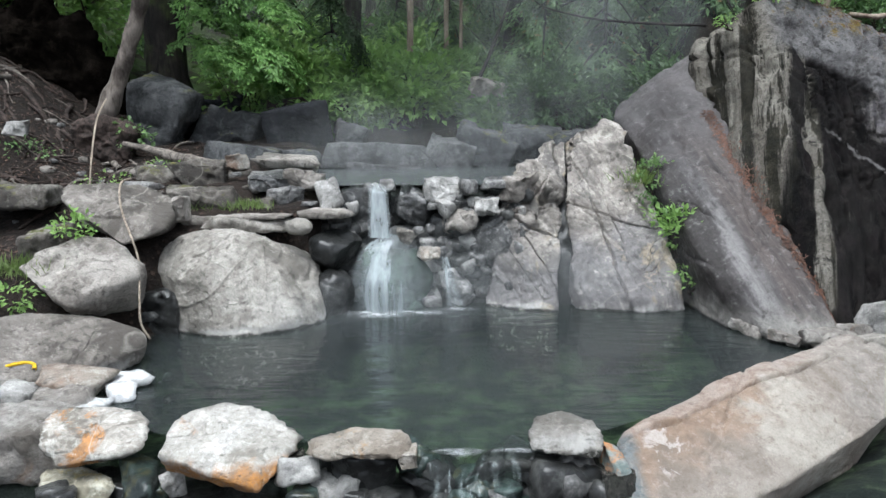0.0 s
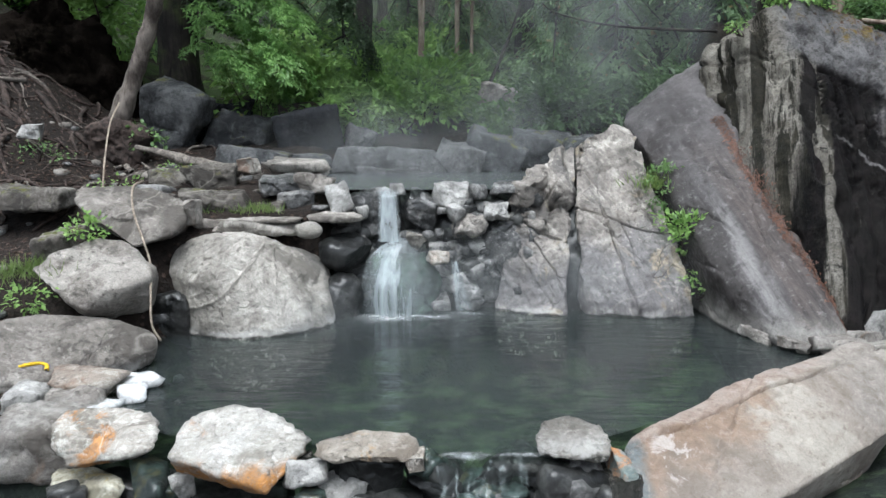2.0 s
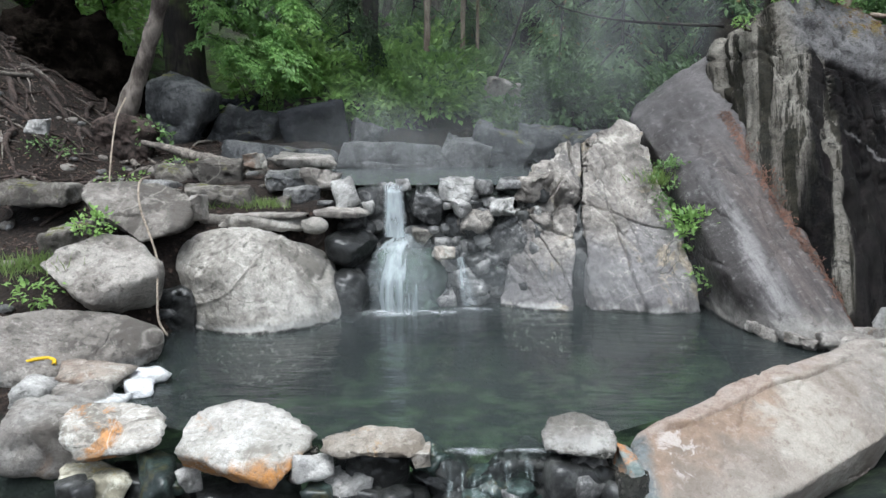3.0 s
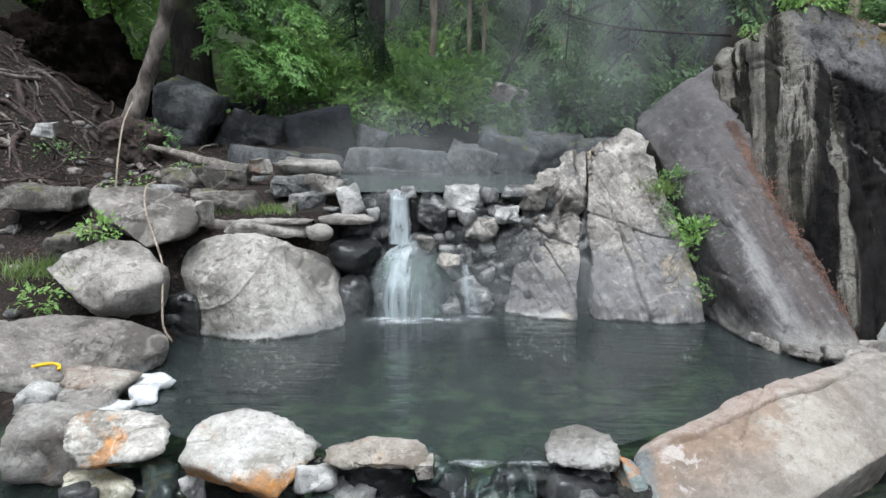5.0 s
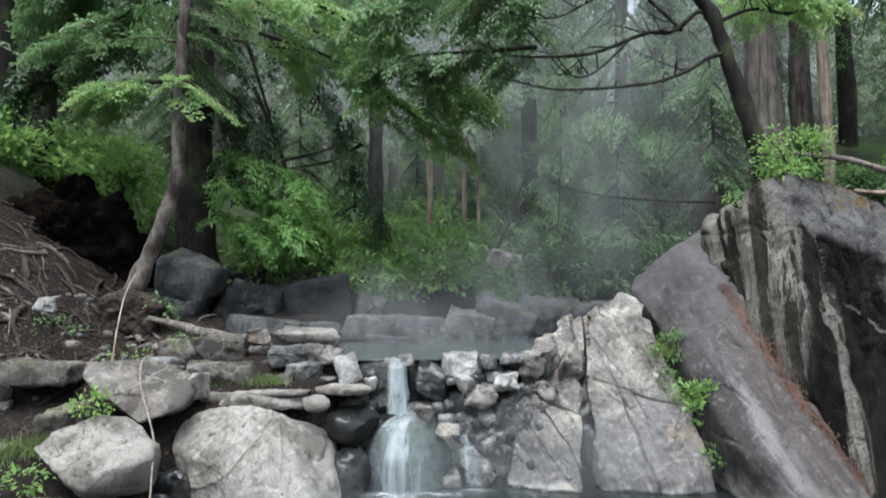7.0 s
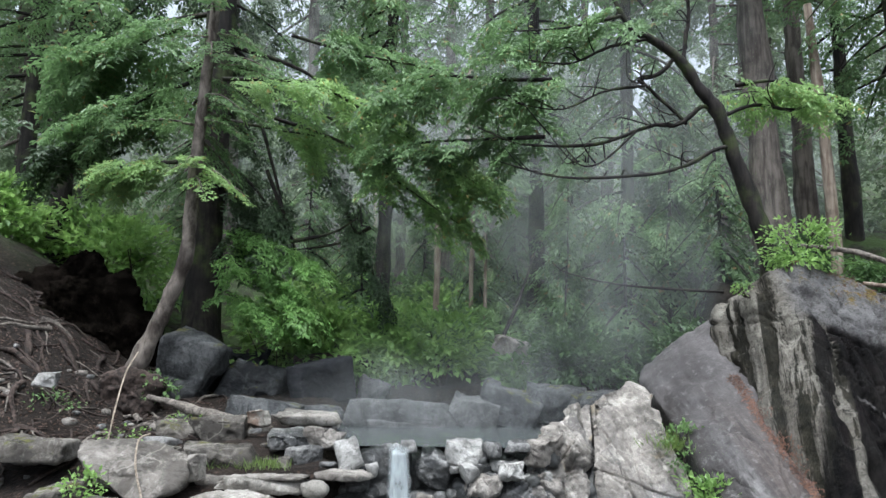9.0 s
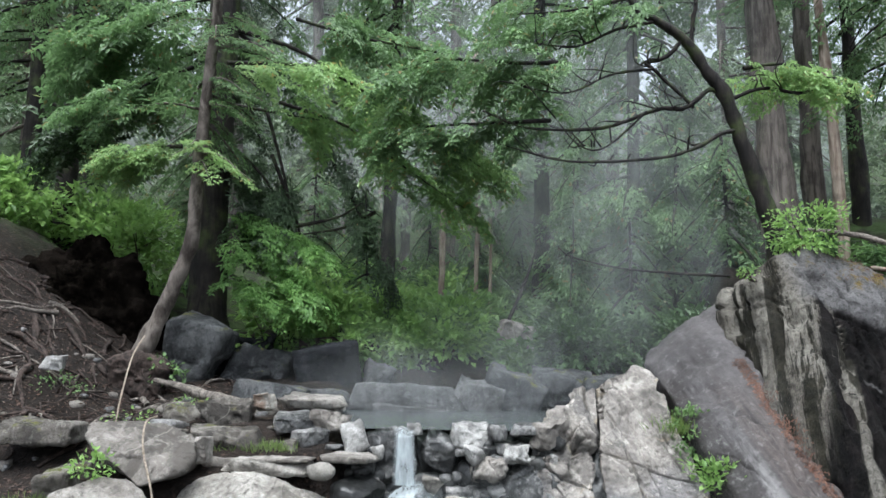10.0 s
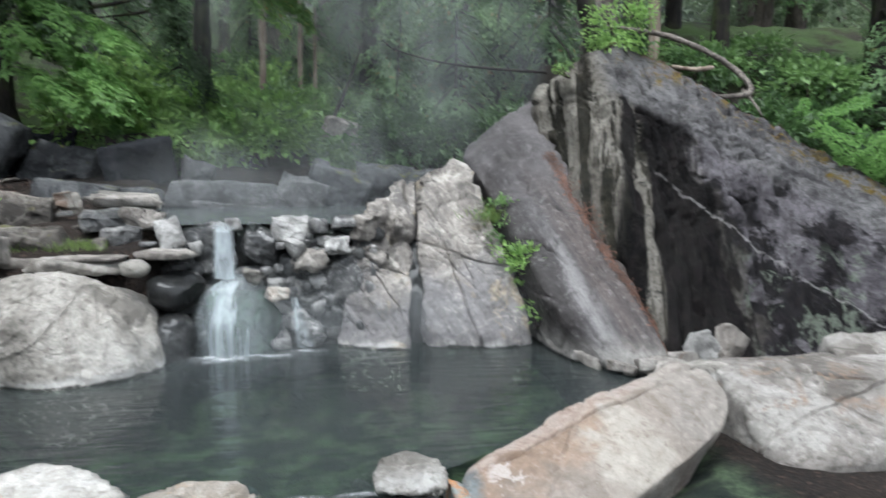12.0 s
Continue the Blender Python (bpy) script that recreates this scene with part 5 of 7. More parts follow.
for label, material, centre, size, seed, turn, lean in (
        ("dark wet stone under the capstone", SLATE, (0.58, 3.42, -0.24), (0.38, 0.34, 0.34), 23, 20, (0, 0)),
        ("small pale stone wedged in the dam", WHITE, (-1.33, 3.38, -0.19), (0.13, 0.12, 0.16), 41, 30, (0, 0)),
        ("grey angular stone in the dam", GREY, (-0.76, 3.42, -0.1), (0.24, 0.18, 0.16), 43, 10, (0, 0)),
        ("pale grey stone under the rusty one", WHITE, (-0.53, 3.32, -0.22), (0.2, 0.2, 0.18), 47, 40, (0, 0)),
        ("dark wet stone in the dam", SLATE, (-1.1, 3.4, -0.42), (0.7, 0.4, 0.36), 53, 0, (0, 0)),
        ("dark wet stone in the dam", SLATE, (-0.36, 3.42, -0.36), (0.6, 0.34, 0.42), 59, 0, (0, 0)),
        # recessed dark stone added as the shade of the slab's hollow
        ("dark stone filling the shaded hollow under the curved slab", SLATE, (-0.38, 3.4, -0.14), (0.5, 0.26, 0.26), 60, 4, (0, 0)),
        ("pale crusted stone under the capstone", MIXED, (0.66, 3.37, -0.24), (0.26, 0.24, 0.36), 604, 15, (6, 0)),
        ("orange and teal algae covered stone at the outlet", ORANGE_ALGAE, (0.84, 3.36, -0.2), (0.14, 0.34, 0.42), 63, 8, (0, 0)),
        ("algae covered stone in the outflow", ALGAE, (-0.04, 3.26, -0.46), (0.34, 0.3, 0.3), 64, 20, (-15, 0)),
        ("algae covered stone between the white slabs", ALGAE, (-1.5, 3.42, -0.28), (0.22, 0.4, 0.4), 65, 20, (10, 0)),
        ("dark wet stone in the dam", SLATE, (-1.6, 3.5, -0.4), (0.6, 0.4, 0.5), 67, 0, (0, 0)),
        ("wet stone between dam and boulder", GREY, (0.84, 3.36, -0.26), (0.22, 0.36, 0.4), 71, 0, (0, 0)),
        ("flat pinkish stone at the water's edge", TAN, (-2.2, 4.2, 0.07), (0.52, 0.34, 0.13), 73, -6, (0, 4)),
        ("bright white stone at the water's edge", CRUST, (-1.88, 4.1, 0.0), (0.19, 0.24, 0.07), 79, 20, (0, 0)),
        ("flat dark grey stone at the water's edge", GREY, (-2.14, 4.0, 0.01), (0.42, 0.3, 0.16), 83, 8, (0, 0)),
        ("flat chalky stone with a white rim", CRUST, (-2.05, 3.9, -0.03), (0.42, 0.26, 0.08), 89, 4, (0, 0)),
        ("thin white crust beside the flat stones", CRUST, (-1.92, 4.3, -0.0), (0.3, 0.24, 0.07), 891, 30, (0, 0)),
        ("grey boulder at the foot of the bank", SHELF, (-2.2, 3.66, -0.12), (0.5, 0.5, 0.5), 97, 12, (0, 0)),
        ("flat blue grey stone wedged beside the chalky slab", WHITE, (-0.72, 3.32, -0.1), (0.26, 0.2, 0.14), 45, 20, (-30, 0)),
        ("pale stone on the bank", WHITE, (-2.44, 4.0, 0.0), (0.26, 0.3, 0.2), 101, 0, (0, 0)),
):
    stone("stone", label, material, centre, size, seed, turn, lean, group=DAM, level=4, plain=True)
rnd = np.random.default_rng(6)
for k in range(34):
    u = rnd.uniform(0, 1)
    w = rnd.uniform(0.12, 0.26)
    stone("stone", ("dark wet stone under the outflow", "algae covered stone under the outflow", "brown wet stone under the outflow")[k % 3], (SLATE, ALGAE, SLATE)[k % 3],
          (rnd.uniform(-0.12, 0.5), 3.48 - 0.2 * u + rnd.normal(0, 0.015), -0.1 - 0.45 * u), (w, w * 0.9, w * rnd.uniform(0.45, 0.8)), 1500 + k, rnd.uniform(0, 180), (rnd.uniform(-35, 5), rnd.uniform(-20, 20)), group=DAM, level=4, rough=0.09)
rnd = np.random.default_rng(4)
for k in range(46):
    x, w = -2.1 + 2.9 * (k + rnd.uniform(0, 1)) / 46, rnd.uniform(0.08, 0.22)
    stone("stone", ("small dark wet stone in the dam", "small pale stone in the dam", "small brown wet stone in the dam")[k % 3], (SLATE, MIXED if k % 2 else SLATE, ALGAE)[k % 3],
          (x, rnd.uniform(3.2, 3.36), rnd.uniform(-0.5, -0.2)), (w, w * 0.9, w * rnd.uniform(0.5, 0.9)), 1300 + k, rnd.uniform(0, 180), group=DAM, level=3, plain=True)

# ---- the stone wall with the waterfall ----
WALL = "stones of the waterfall wall"
for label, material, centre, size, seed, turn in (
        ("tall pale stone at the waterfall's lip", WHITE, (-0.95, 6.36, 0.9), (0.26, 0.22, 0.32), 7, 14),
        ("small white stone at the waterfall's lip", WHITE, (-0.47, 6.36, 0.98), (0.13, 0.14, 0.12), 9, 0),
        ("rounded cream stone on the wall", WHITE, (-0.01, 6.42, 0.93), (0.38, 0.26, 0.24), 10, 10),
        ("white stone in the wall", WHITE, (0.02, 6.24, 0.8), (0.2, 0.18, 0.15), 13, 30),
        ("grey stone in the wall", MIXED, (0.24, 6.36, 0.94), (0.18, 0.2, 0.16), 15, 20),
        ("flat grey stone on the wall", MIXED, (0.45, 6.44, 0.98), (0.24, 0.24, 0.11), 16, 0),
        ("pale angular stone in the wall", WHITE, (0.38, 6.24, 0.81), (0.2, 0.18, 0.17), 18, 45),
        ("pale angular stone on the wall", GREY, (0.67, 6.38, 0.97), (0.28, 0.26, 0.26), 20, 35),
        ("brown grey stone in the wall", GREY, (0.15, 6.28, 0.68), (0.3, 0.24, 0.2), 22, 0),
        ("wet grey stone beside the waterfall", MIXED, (-0.26, 6.42, 0.8), (0.3, 0.2, 0.34), 24, 5),
        ("dark wet stone behind the waterfall", MIXED, (-0.62, 6.5, 0.72), (0.5, 0.3, 0.5), 26, 0),
        ("dark wet stone in the wall", SLATE, (0.1, 6.45, 0.35), (0.6, 0.4, 0.6), 30, 0),
        ("wet grey stone in the wall", MIXED, (0.4, 6.4, 0.5), (0.5, 0.4, 0.5), 33, 0),
        ("dark wet stone in the wall", SLATE, (0.2, 6.4, 0.08), (0.6, 0.4, 0.5), 34, 0),
        ("round pale stone under the wall", GRANITE, (-0.3, 6.12, 0.58), (0.2, 0.17, 0.15), 35, 0),
        ("rust brown stone under the wall", TAN, (-0.12, 6.1, 0.44), (0.22, 0.16, 0.12), 36, 20),
):
    stone("stone", label, material, centre, size, seed, turn, (seed * 7 % 25 - 12, seed * 5 % 31 - 15), group=WALL, level=5, plain=seed % 2 == 0, edge=26, rough=0.09)

boulder("boulder", "dark wet rock bed behind the wall", SLATE,
        [(-1.15, 6.5, -0.4), (0.8, 6.5, -0.4), (-1.1, 6.52, 0.8), (-0.7, 6.52, 0.9), (0.4, 6.52, 0.88), (0.75, 6.55, 0.8), (-1.1, 6.95, 0.8), (0.8, 6.95, 0.8), (-1.1, 6.9, -0.4), (0.8, 6.9, -0.4)],
        edge=40, rough=0.08, freq=3, level=6, seed=95, broken=((0.2, 0.3, 0.15), 0.05, 0.03))
DROP = np.array((-0.41, 6.22, 0.1))
DROP_SIZE = np.array((0.4, 0.31, 0.46))
rnd = np.random.default_rng(29)
_c = rnd.normal(size=(44, 3))
boulder("boulder", "rounded mossy wet boulder under the waterfall", MOSSY, DROP + _c / np.linalg.norm(_c, axis=1, keepdims=True) * DROP_SIZE, edge=12, rough=0.05, freq=3, level=6, seed=29, broken=((0.2, 0.2, 0.16), 0.05, 0.03))
for label, material, centre, radii, seed in (
        ("black wet rounded boulder beside the waterfall", SLATE, (-0.9, 6.14, 0.47), (0.27, 0.26, 0.2), 31),
        ("black wet rounded boulder at the waterline", SLATE, (-0.93, 6.0, 0.1), (0.22, 0.24, 0.28), 32),
        ("smooth egg-shaped pale stone", GRANITE, (-1.16, 5.88, 0.7), (0.18, 0.14, 0.105), 33),
        ("small round pale pebble beside the waterfall", MIXED, (-0.2, 6.1, 0.63), (0.07, 0.06, 0.055), 34)):
    _c = np.random.default_rng(seed).normal(size=(40, 3))
    boulder("boulder" if radii[0] > 0.2 else "stone", label, material, np.array(centre) + _c / np.linalg.norm(_c, axis=1, keepdims=True) * np.array(radii), edge=7 if radii[0] < 0.2 else 14, rough=0.12 * radii[2], freq=4, level=5, seed=seed)
rnd = np.random.default_rng(12)
for k in range(70):
    x, z = rnd.uniform(-0.12, 0.72), rnd.uniform(-0.02, 0.82)
    if rnd.uniform() < 0.2:
        x = rnd.uniform(-1.0, -0.75)
    w = rnd.uniform(0.1, 0.24)
    kind = int(rnd.choice(3, p=(0.3, 0.58, 0.12)))
    stone("stone", ("dark wet stone in the wall", "wet grey brown stone in the wall", "pale wet stone in the wall")[kind], (SLATE, MIXED, WHITE if z > 0.45 else MIXED)[kind],
          (x, 6.36 - 0.2 * (0.9 - z) + rnd.normal(0, 0.04), z), (w, w * 0.9, w * rnd.uniform(0.5, 0.85)), 1400 + k, rnd.uniform(0, 180), (rnd.uniform(-20, 20), rnd.uniform(-25, 25)), group=WALL, level=3, plain=True)
rnd = np.random.default_rng(11)
for k in range(64):
    x, z = -1.0 + 1.75 * (k + rnd.uniform(0, 1)) / 64, rnd.uniform(0.0, 0.92)
    x += rnd.normal(0, 0.12)
    x = float(np.clip(x, -1.0, 0.75))
    if -0.72 < x < -0.36 and z < 0.75:
        x -= 0.3
    pale = z > 0.6 and rnd.uniform() < 0.22
    stone("stone", "pale wet stone in the wall" if pale else "dark wet stone in the wall", (WHITE if rnd.uniform() < 0.3 else MIXED) if pale else (SLATE if rnd.uniform() < 0.35 else MIXED),
          (x, 6.42 - 0.16 * (0.9 - z) + rnd.normal(0, 0.03), z), (rnd.uniform(0.12, 0.28), rnd.uniform(0.15, 0.25), rnd.uniform(0.1, 0.2)), 1000 + k, rnd.uniform(-30, 30), group=WALL, level=3, plain=True)
# ---- stones of the left bank ----
BANK = "stones of the bank"
for label, material, centre, size, seed, turn in (
        ("layered slab over the big boulder", GRANITE, (-1.62, 6.2, 0.7), (0.8, 0.6, 0.15), 42, 4),
        ("thin layered slab on another", GREY, (-1.45, 6.1, 0.76), (0.6, 0.36, 0.05), 43, -3),
        ("thin brown slab on the ledge", GREY, (-1.98, 6.16, 0.72), (0.46, 0.4, 0.1), 441, 8),
        ("flat grey slab over the dark stones", GREY, (-0.98, 6.12, 0.77), (0.5, 0.4, 0.08), 44, -6),
        ("dark grey flat slab on the bank", BANKROCK, (-2.03, 6.34, 0.86), (0.78, 0.42, 0.24), 46, 4),
        ("dark square block under the log", BANKROCK, (-2.2, 6.85, 1.04), (0.6, 0.4, 0.3), 461, 6),
        ("round brown lichened knob of rock", TAN, (-1.91, 6.9, 1.15), (0.2, 0.2, 0.19), 48, 0),
        ("lichened angular rock on the bank", MIXED, (-1.56, 6.6, 0.99), (0.42, 0.34, 0.22), 50, 6),
        ("lichened angular rock beside the dam", GREY, (-1.23, 6.62, 1.0), (0.36, 0.3, 0.2), 501, -12),
        ("pale flat slab beside the upper pool", GREY, (-1.5, 7.3, 1.12), (0.62, 0.6, 0.12), 52, 10),
        ("brown angular stone under the lichened rock", MIXED, (-1.32, 6.44, 0.87), (0.4, 0.3, 0.2), 60, 30),
        ("dark low ledge on the bank", BANKROCK, (-3.5, 5.95, 0.95), (0.8, 0.6, 0.2), 56, 0),
        ("small grey stone beside the block", GREY, (-2.1, 5.87, 0.84), (0.16, 0.2, 0.26), 58, 0),
        ("brown rock of the bank", BANKROCK, (-2.6, 6.9, 1.0), (0.5, 0.4, 0.26), 62, 30),
        ("grey brown stone under the block", BANKROCK, (-2.95, 5.5, 0.62), (0.34, 0.4, 0.36), 64, 0),
        # near-black stone added for the shadow in this gap
        ("dark stone filling the shadowed gap between the boulders", SLATE, (-2.2, 5.5, 0.08), (0.5, 0.4, 0.4), 66, 0),
        ("pale stone on the slope", WHITE, (-4.15, 7.3, 1.48), (0.26, 0.2, 0.2), 68, 12),
):
    stone("stone", label, material, centre, size, seed, turn, group=BANK, level=5, plain=True)

for k in range(34):
    x, y = rnd.uniform(-2.9, -0.95), rnd.uniform(6.1, 8.1)
    w = rnd.uniform(0.12, 0.4)
    z = float(ground_height(np.array([x]), np.array([y]))[0])
    if z < 0.7:
        continue
    stone("stone", ("flat grey stone of the rocky bank", "pale flat stone of the rocky bank", "brown grey stone of the rocky bank")[k % 3], (BANKROCK, GREY if k % 2 else MIXED, BANKROCK)[k % 3],
          (x, y, z + w * 0.02), (w, w * rnd.uniform(0.6, 1.0), w * rnd.uniform(0.25, 0.5)), 1100 + k, rnd.uniform(0, 180), (rnd.uniform(-10, 10), rnd.uniform(-10, 10)), group=BANK, level=4, plain=True)
for k in range(90):
    x, y = rnd.uniform(-4.8, -2.0), rnd.uniform(4.6, 8.2)
    w = rnd.uniform(0.04, 0.17)
    z = float(ground_height(np.array([x]), np.array([y]))[0])
    stone("stone", ("grey stone half sunk in the soil", "dark stone half sunk in the soil")[k % 2], (GREY, MIXED)[k % 2],
          (x, y, z + w * 0.02), (w, w * rnd.uniform(0.6, 1.0), w * rnd.uniform(0.4, 0.7)), 1200 + k, rnd.uniform(0, 180), group="stones on the slope", level=2)

# ---- dark boulders behind the upper pool ----
FAR = "boulders behind the upper pool"
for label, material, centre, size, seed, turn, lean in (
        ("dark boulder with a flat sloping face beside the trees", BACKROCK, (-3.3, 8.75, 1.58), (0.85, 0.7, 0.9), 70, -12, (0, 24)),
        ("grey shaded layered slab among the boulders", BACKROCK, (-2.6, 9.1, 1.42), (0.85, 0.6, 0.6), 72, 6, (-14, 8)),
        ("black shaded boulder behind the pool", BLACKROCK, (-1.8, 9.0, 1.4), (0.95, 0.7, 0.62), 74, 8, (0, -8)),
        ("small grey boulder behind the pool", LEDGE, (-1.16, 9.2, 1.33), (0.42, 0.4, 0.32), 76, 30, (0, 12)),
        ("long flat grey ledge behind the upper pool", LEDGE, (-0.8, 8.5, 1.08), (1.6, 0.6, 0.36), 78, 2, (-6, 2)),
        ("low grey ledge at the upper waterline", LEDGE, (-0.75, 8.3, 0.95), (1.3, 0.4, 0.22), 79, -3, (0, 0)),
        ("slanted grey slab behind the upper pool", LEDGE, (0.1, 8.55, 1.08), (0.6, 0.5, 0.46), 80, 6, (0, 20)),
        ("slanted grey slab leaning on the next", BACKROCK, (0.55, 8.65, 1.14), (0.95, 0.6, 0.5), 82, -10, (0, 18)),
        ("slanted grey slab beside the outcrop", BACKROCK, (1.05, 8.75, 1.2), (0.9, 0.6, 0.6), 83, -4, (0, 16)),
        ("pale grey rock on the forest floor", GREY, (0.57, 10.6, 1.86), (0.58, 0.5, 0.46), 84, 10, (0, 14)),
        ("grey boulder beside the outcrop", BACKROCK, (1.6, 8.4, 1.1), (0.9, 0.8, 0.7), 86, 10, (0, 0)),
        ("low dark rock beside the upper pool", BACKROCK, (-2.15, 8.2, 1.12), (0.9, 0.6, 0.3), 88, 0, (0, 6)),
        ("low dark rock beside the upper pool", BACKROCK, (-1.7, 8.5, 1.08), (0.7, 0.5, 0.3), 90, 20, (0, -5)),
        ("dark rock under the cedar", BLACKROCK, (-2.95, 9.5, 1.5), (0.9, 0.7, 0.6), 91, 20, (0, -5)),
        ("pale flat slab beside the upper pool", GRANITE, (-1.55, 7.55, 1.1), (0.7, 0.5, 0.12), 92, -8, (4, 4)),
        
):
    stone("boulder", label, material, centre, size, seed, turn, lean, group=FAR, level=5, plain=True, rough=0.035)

boulder("earth_mound", "earth mound under the shrubs, coloured black for its shade", SHADED_EARTH,
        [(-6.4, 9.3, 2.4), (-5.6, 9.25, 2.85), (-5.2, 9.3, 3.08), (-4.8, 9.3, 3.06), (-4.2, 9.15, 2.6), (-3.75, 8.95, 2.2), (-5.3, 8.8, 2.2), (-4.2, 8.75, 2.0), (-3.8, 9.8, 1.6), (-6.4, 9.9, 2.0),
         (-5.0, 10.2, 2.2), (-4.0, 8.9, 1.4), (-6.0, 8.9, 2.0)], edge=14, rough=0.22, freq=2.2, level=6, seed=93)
stone("earth_mound", "dark earth and roots at the trunk's foot", ROOT, (-3.62, 8.05, 1.3), (0.7, 0.5, 0.45), 933, 10, (0, 12), level=5, rough=0.25)

# ---- falling water ----


def curtain(name, lines, material, label, froth, nx=14, ny=30, seed=0, parent=None, swell=0.01):
    """A sheet of water between two edge lines, top to bottom; froth: opacity at top, middle and foot."""
    a, b = np.array(lines[0], float), np.array(lines[1], float)
    t = np.linspace(0, 1, ny)
    k = np.linspace(0, 1, len(a))
    ea = np.stack([np.interp(t, k, a[:, i]) for i in range(3)], 1)
    eb = np.stack([np.interp(t, k, b[:, i]) for i in range(3)], 1)
    s = np.linspace(0, 1, nx)
    v = ea[:, None] * (1 - s)[None, :, None] + eb[:, None] * s[None, :, None]
    v[:, :, 1] -= (np.sin(s * np.pi) * 0.05)[None] * np.linalg.norm(ea - eb, axis=1)[:, None] * 4 * 0.5
    v = v.reshape(-1, 3)
    v[:, 1] += swell * fbm(v * np.array([1, 1, 0.2]), 14, 3, seed)
    i = (np.arange(ny - 1)[:, None] * nx + np.arange(nx - 1)[None]).ravel()
    me = mesh_of(name, v, np.stack([i, i + 1, i + nx + 1, i + nx], 1))
    side = np.clip(np.sin(s * np.pi) * 1.7, 0, 1)[None] * np.interp(t, np.linspace(0, 1, len(froth)), froth)[:, None]
    layer = me.attributes.new("froth", "FLOAT", "POINT")
    layer.data.foreach_set("value", side.ravel().astype(np.float32))
    ob = thing(name, me, material, label, "waterfall" if parent is None else "", parent=parent)
    return ob


waterfall = tagged(new("waterfall"), "narrow waterfall over the stone wall, spreading over a mossy boulder", "waterfall")
curtain("falling_stream", [[(-0.64, 6.33, 1.0), (-0.63, 6.24, 0.93), (-0.635, 6.16, 0.56)], [(-0.46, 6.33, 1.0), (-0.46, 6.24, 0.93), (-0.42, 6.16, 0.56)]], FALL, "", (0.35, 0.8, 1.0), parent=waterfall)


def drape():
    """The water that spreads over the round boulder."""
    e, a = np.meshgrid(np.radians(np.linspace(84, -20, 40)), np.radians(np.linspace(-88, 80, 50)), indexing="ij")
    d = np.stack([np.cos(e) * np.sin(a), -np.cos(e) * np.cos(a), np.sin(e)], 2)
    v = DROP + d * DROP_SIZE * 1.05
    v = v + d * (0.012 * fbm(v.reshape(-1, 3) * np.array([1, 1, 0.3]), 9, 3, 4)).reshape(40, 50)[:, :, None]
    i = (np.arange(39)[:, None] * 50 + np.arange(49)[None]).ravel()
    me = mesh_of("spread_stream", v.reshape(-1, 3), np.stack([i, i + 50, i + 51, i + 1], 1))
    deg = np.degrees(a)
    main = np.exp(-((v[:, :, 0] + 0.55 - 0.05 * (1 - v[:, :, 2])) / 0.19) ** 2)
    wide = np.exp(-((v[:, :, 0] + 0.47) / 0.33) ** 2) * smooth_step(0.58, 0.2, v[:, :, 2])
    froth = np.clip(0.75 * main + 0.32 * wide, 0, 1) * smooth_step(80, 50, np.abs(deg + 4) - 6)
    layer = me.attributes.new("froth", "FLOAT", "POINT")
    layer.data.foreach_set("value", froth.ravel().astype(np.float32))
    thing("spread_stream", me, FALL, parent=waterfall)


drape()
curtain("side_trickle", [[(-0.02, 6.12, 0.4), (0.0, 6.08, 0.22), (0.03, 6.03, 0.0)], [(0.05, 6.12, 0.4), (0.1, 6.08, 0.2), (0.18, 6.03, 0.0)]], FALL, "", (0.7, 0.6, 0.5), parent=waterfall)
curtain("outlet_stream", [[(-0.12, 3.42, -0.026), (-0.12, 3.32, -0.06), (-0.08, 3.2, -0.22), (-0.1, 3.1, -0.55)], [(0.44, 3.42, -0.026), (0.42, 3.34, -0.06), (0.36, 3.22, -0.2), (0.34, 3.12, -0.55)]], OUTLET, "", (0.3, 0.9, 0.8, 0.7), nx=30, parent=waterfall)



def foam(label, at, size, seed):
    r = np.linspace(0, 1, 14)
    a = np.linspace(0, 2 * np.pi, 36, endpoint=False)
    rr, aa = np.meshgrid(r, a, indexing="ij")
    edge = 1 + 0.3 * value_noise(np.stack([np.cos(aa) * 2, np.sin(aa) * 2, 0 * aa + seed], 2).reshape(-1, 3), seed).reshape(aa.shape)
    v = np.stack([rr * np.cos(aa) * edge * size[0] / 2, rr * np.sin(aa) * edge * size[1] / 2, 0.012 * (1 - rr ** 2)], 2).reshape(-1, 3)
    i, j = np.meshgrid(np.arange(13), np.arange(36), indexing="ij")
    f = np.stack([i * 36 + j, i * 36 + (j + 1) % 36, (i + 1) * 36 + (j + 1) % 36, (i + 1) * 36 + j], 2).reshape(-1, 4)
    me = mesh_of("foam", v, f)
    layer = me.attributes.new("froth", "FLOAT", "POINT")
    layer.data.foreach_set("value", np.clip(0.95 * (1 - rr ** 1.2), 0, 1).ravel().astype(np.float32))
    thing("foam", me, FOAM, label, "foam", "foam patches", kind="stuff", at=at)


foam("white foam where the waterfall meets the pool", (-0.55, 5.86, -0.026), (0.5, 0.3), 3)
foam("thin white foam along the mossy boulder", (-0.2, 5.9, -0.026), (0.6, 0.12), 5)
# next two: highlights on the spilling water, laid on as white foam
foam("white water and painted highlights on the outlet sill", (0.08, 3.37, -0.03), (0.26, 0.1), 9)
foam("white water and painted highlights on the outlet sill", (0.38, 3.38, -0.03), (0.3, 0.05), 11)
foam("thin white foam at the side trickle", (0.12, 6.0, -0.026), (0.3, 0.1), 7)

# ---- trees ----
SOLID = drop_tree()


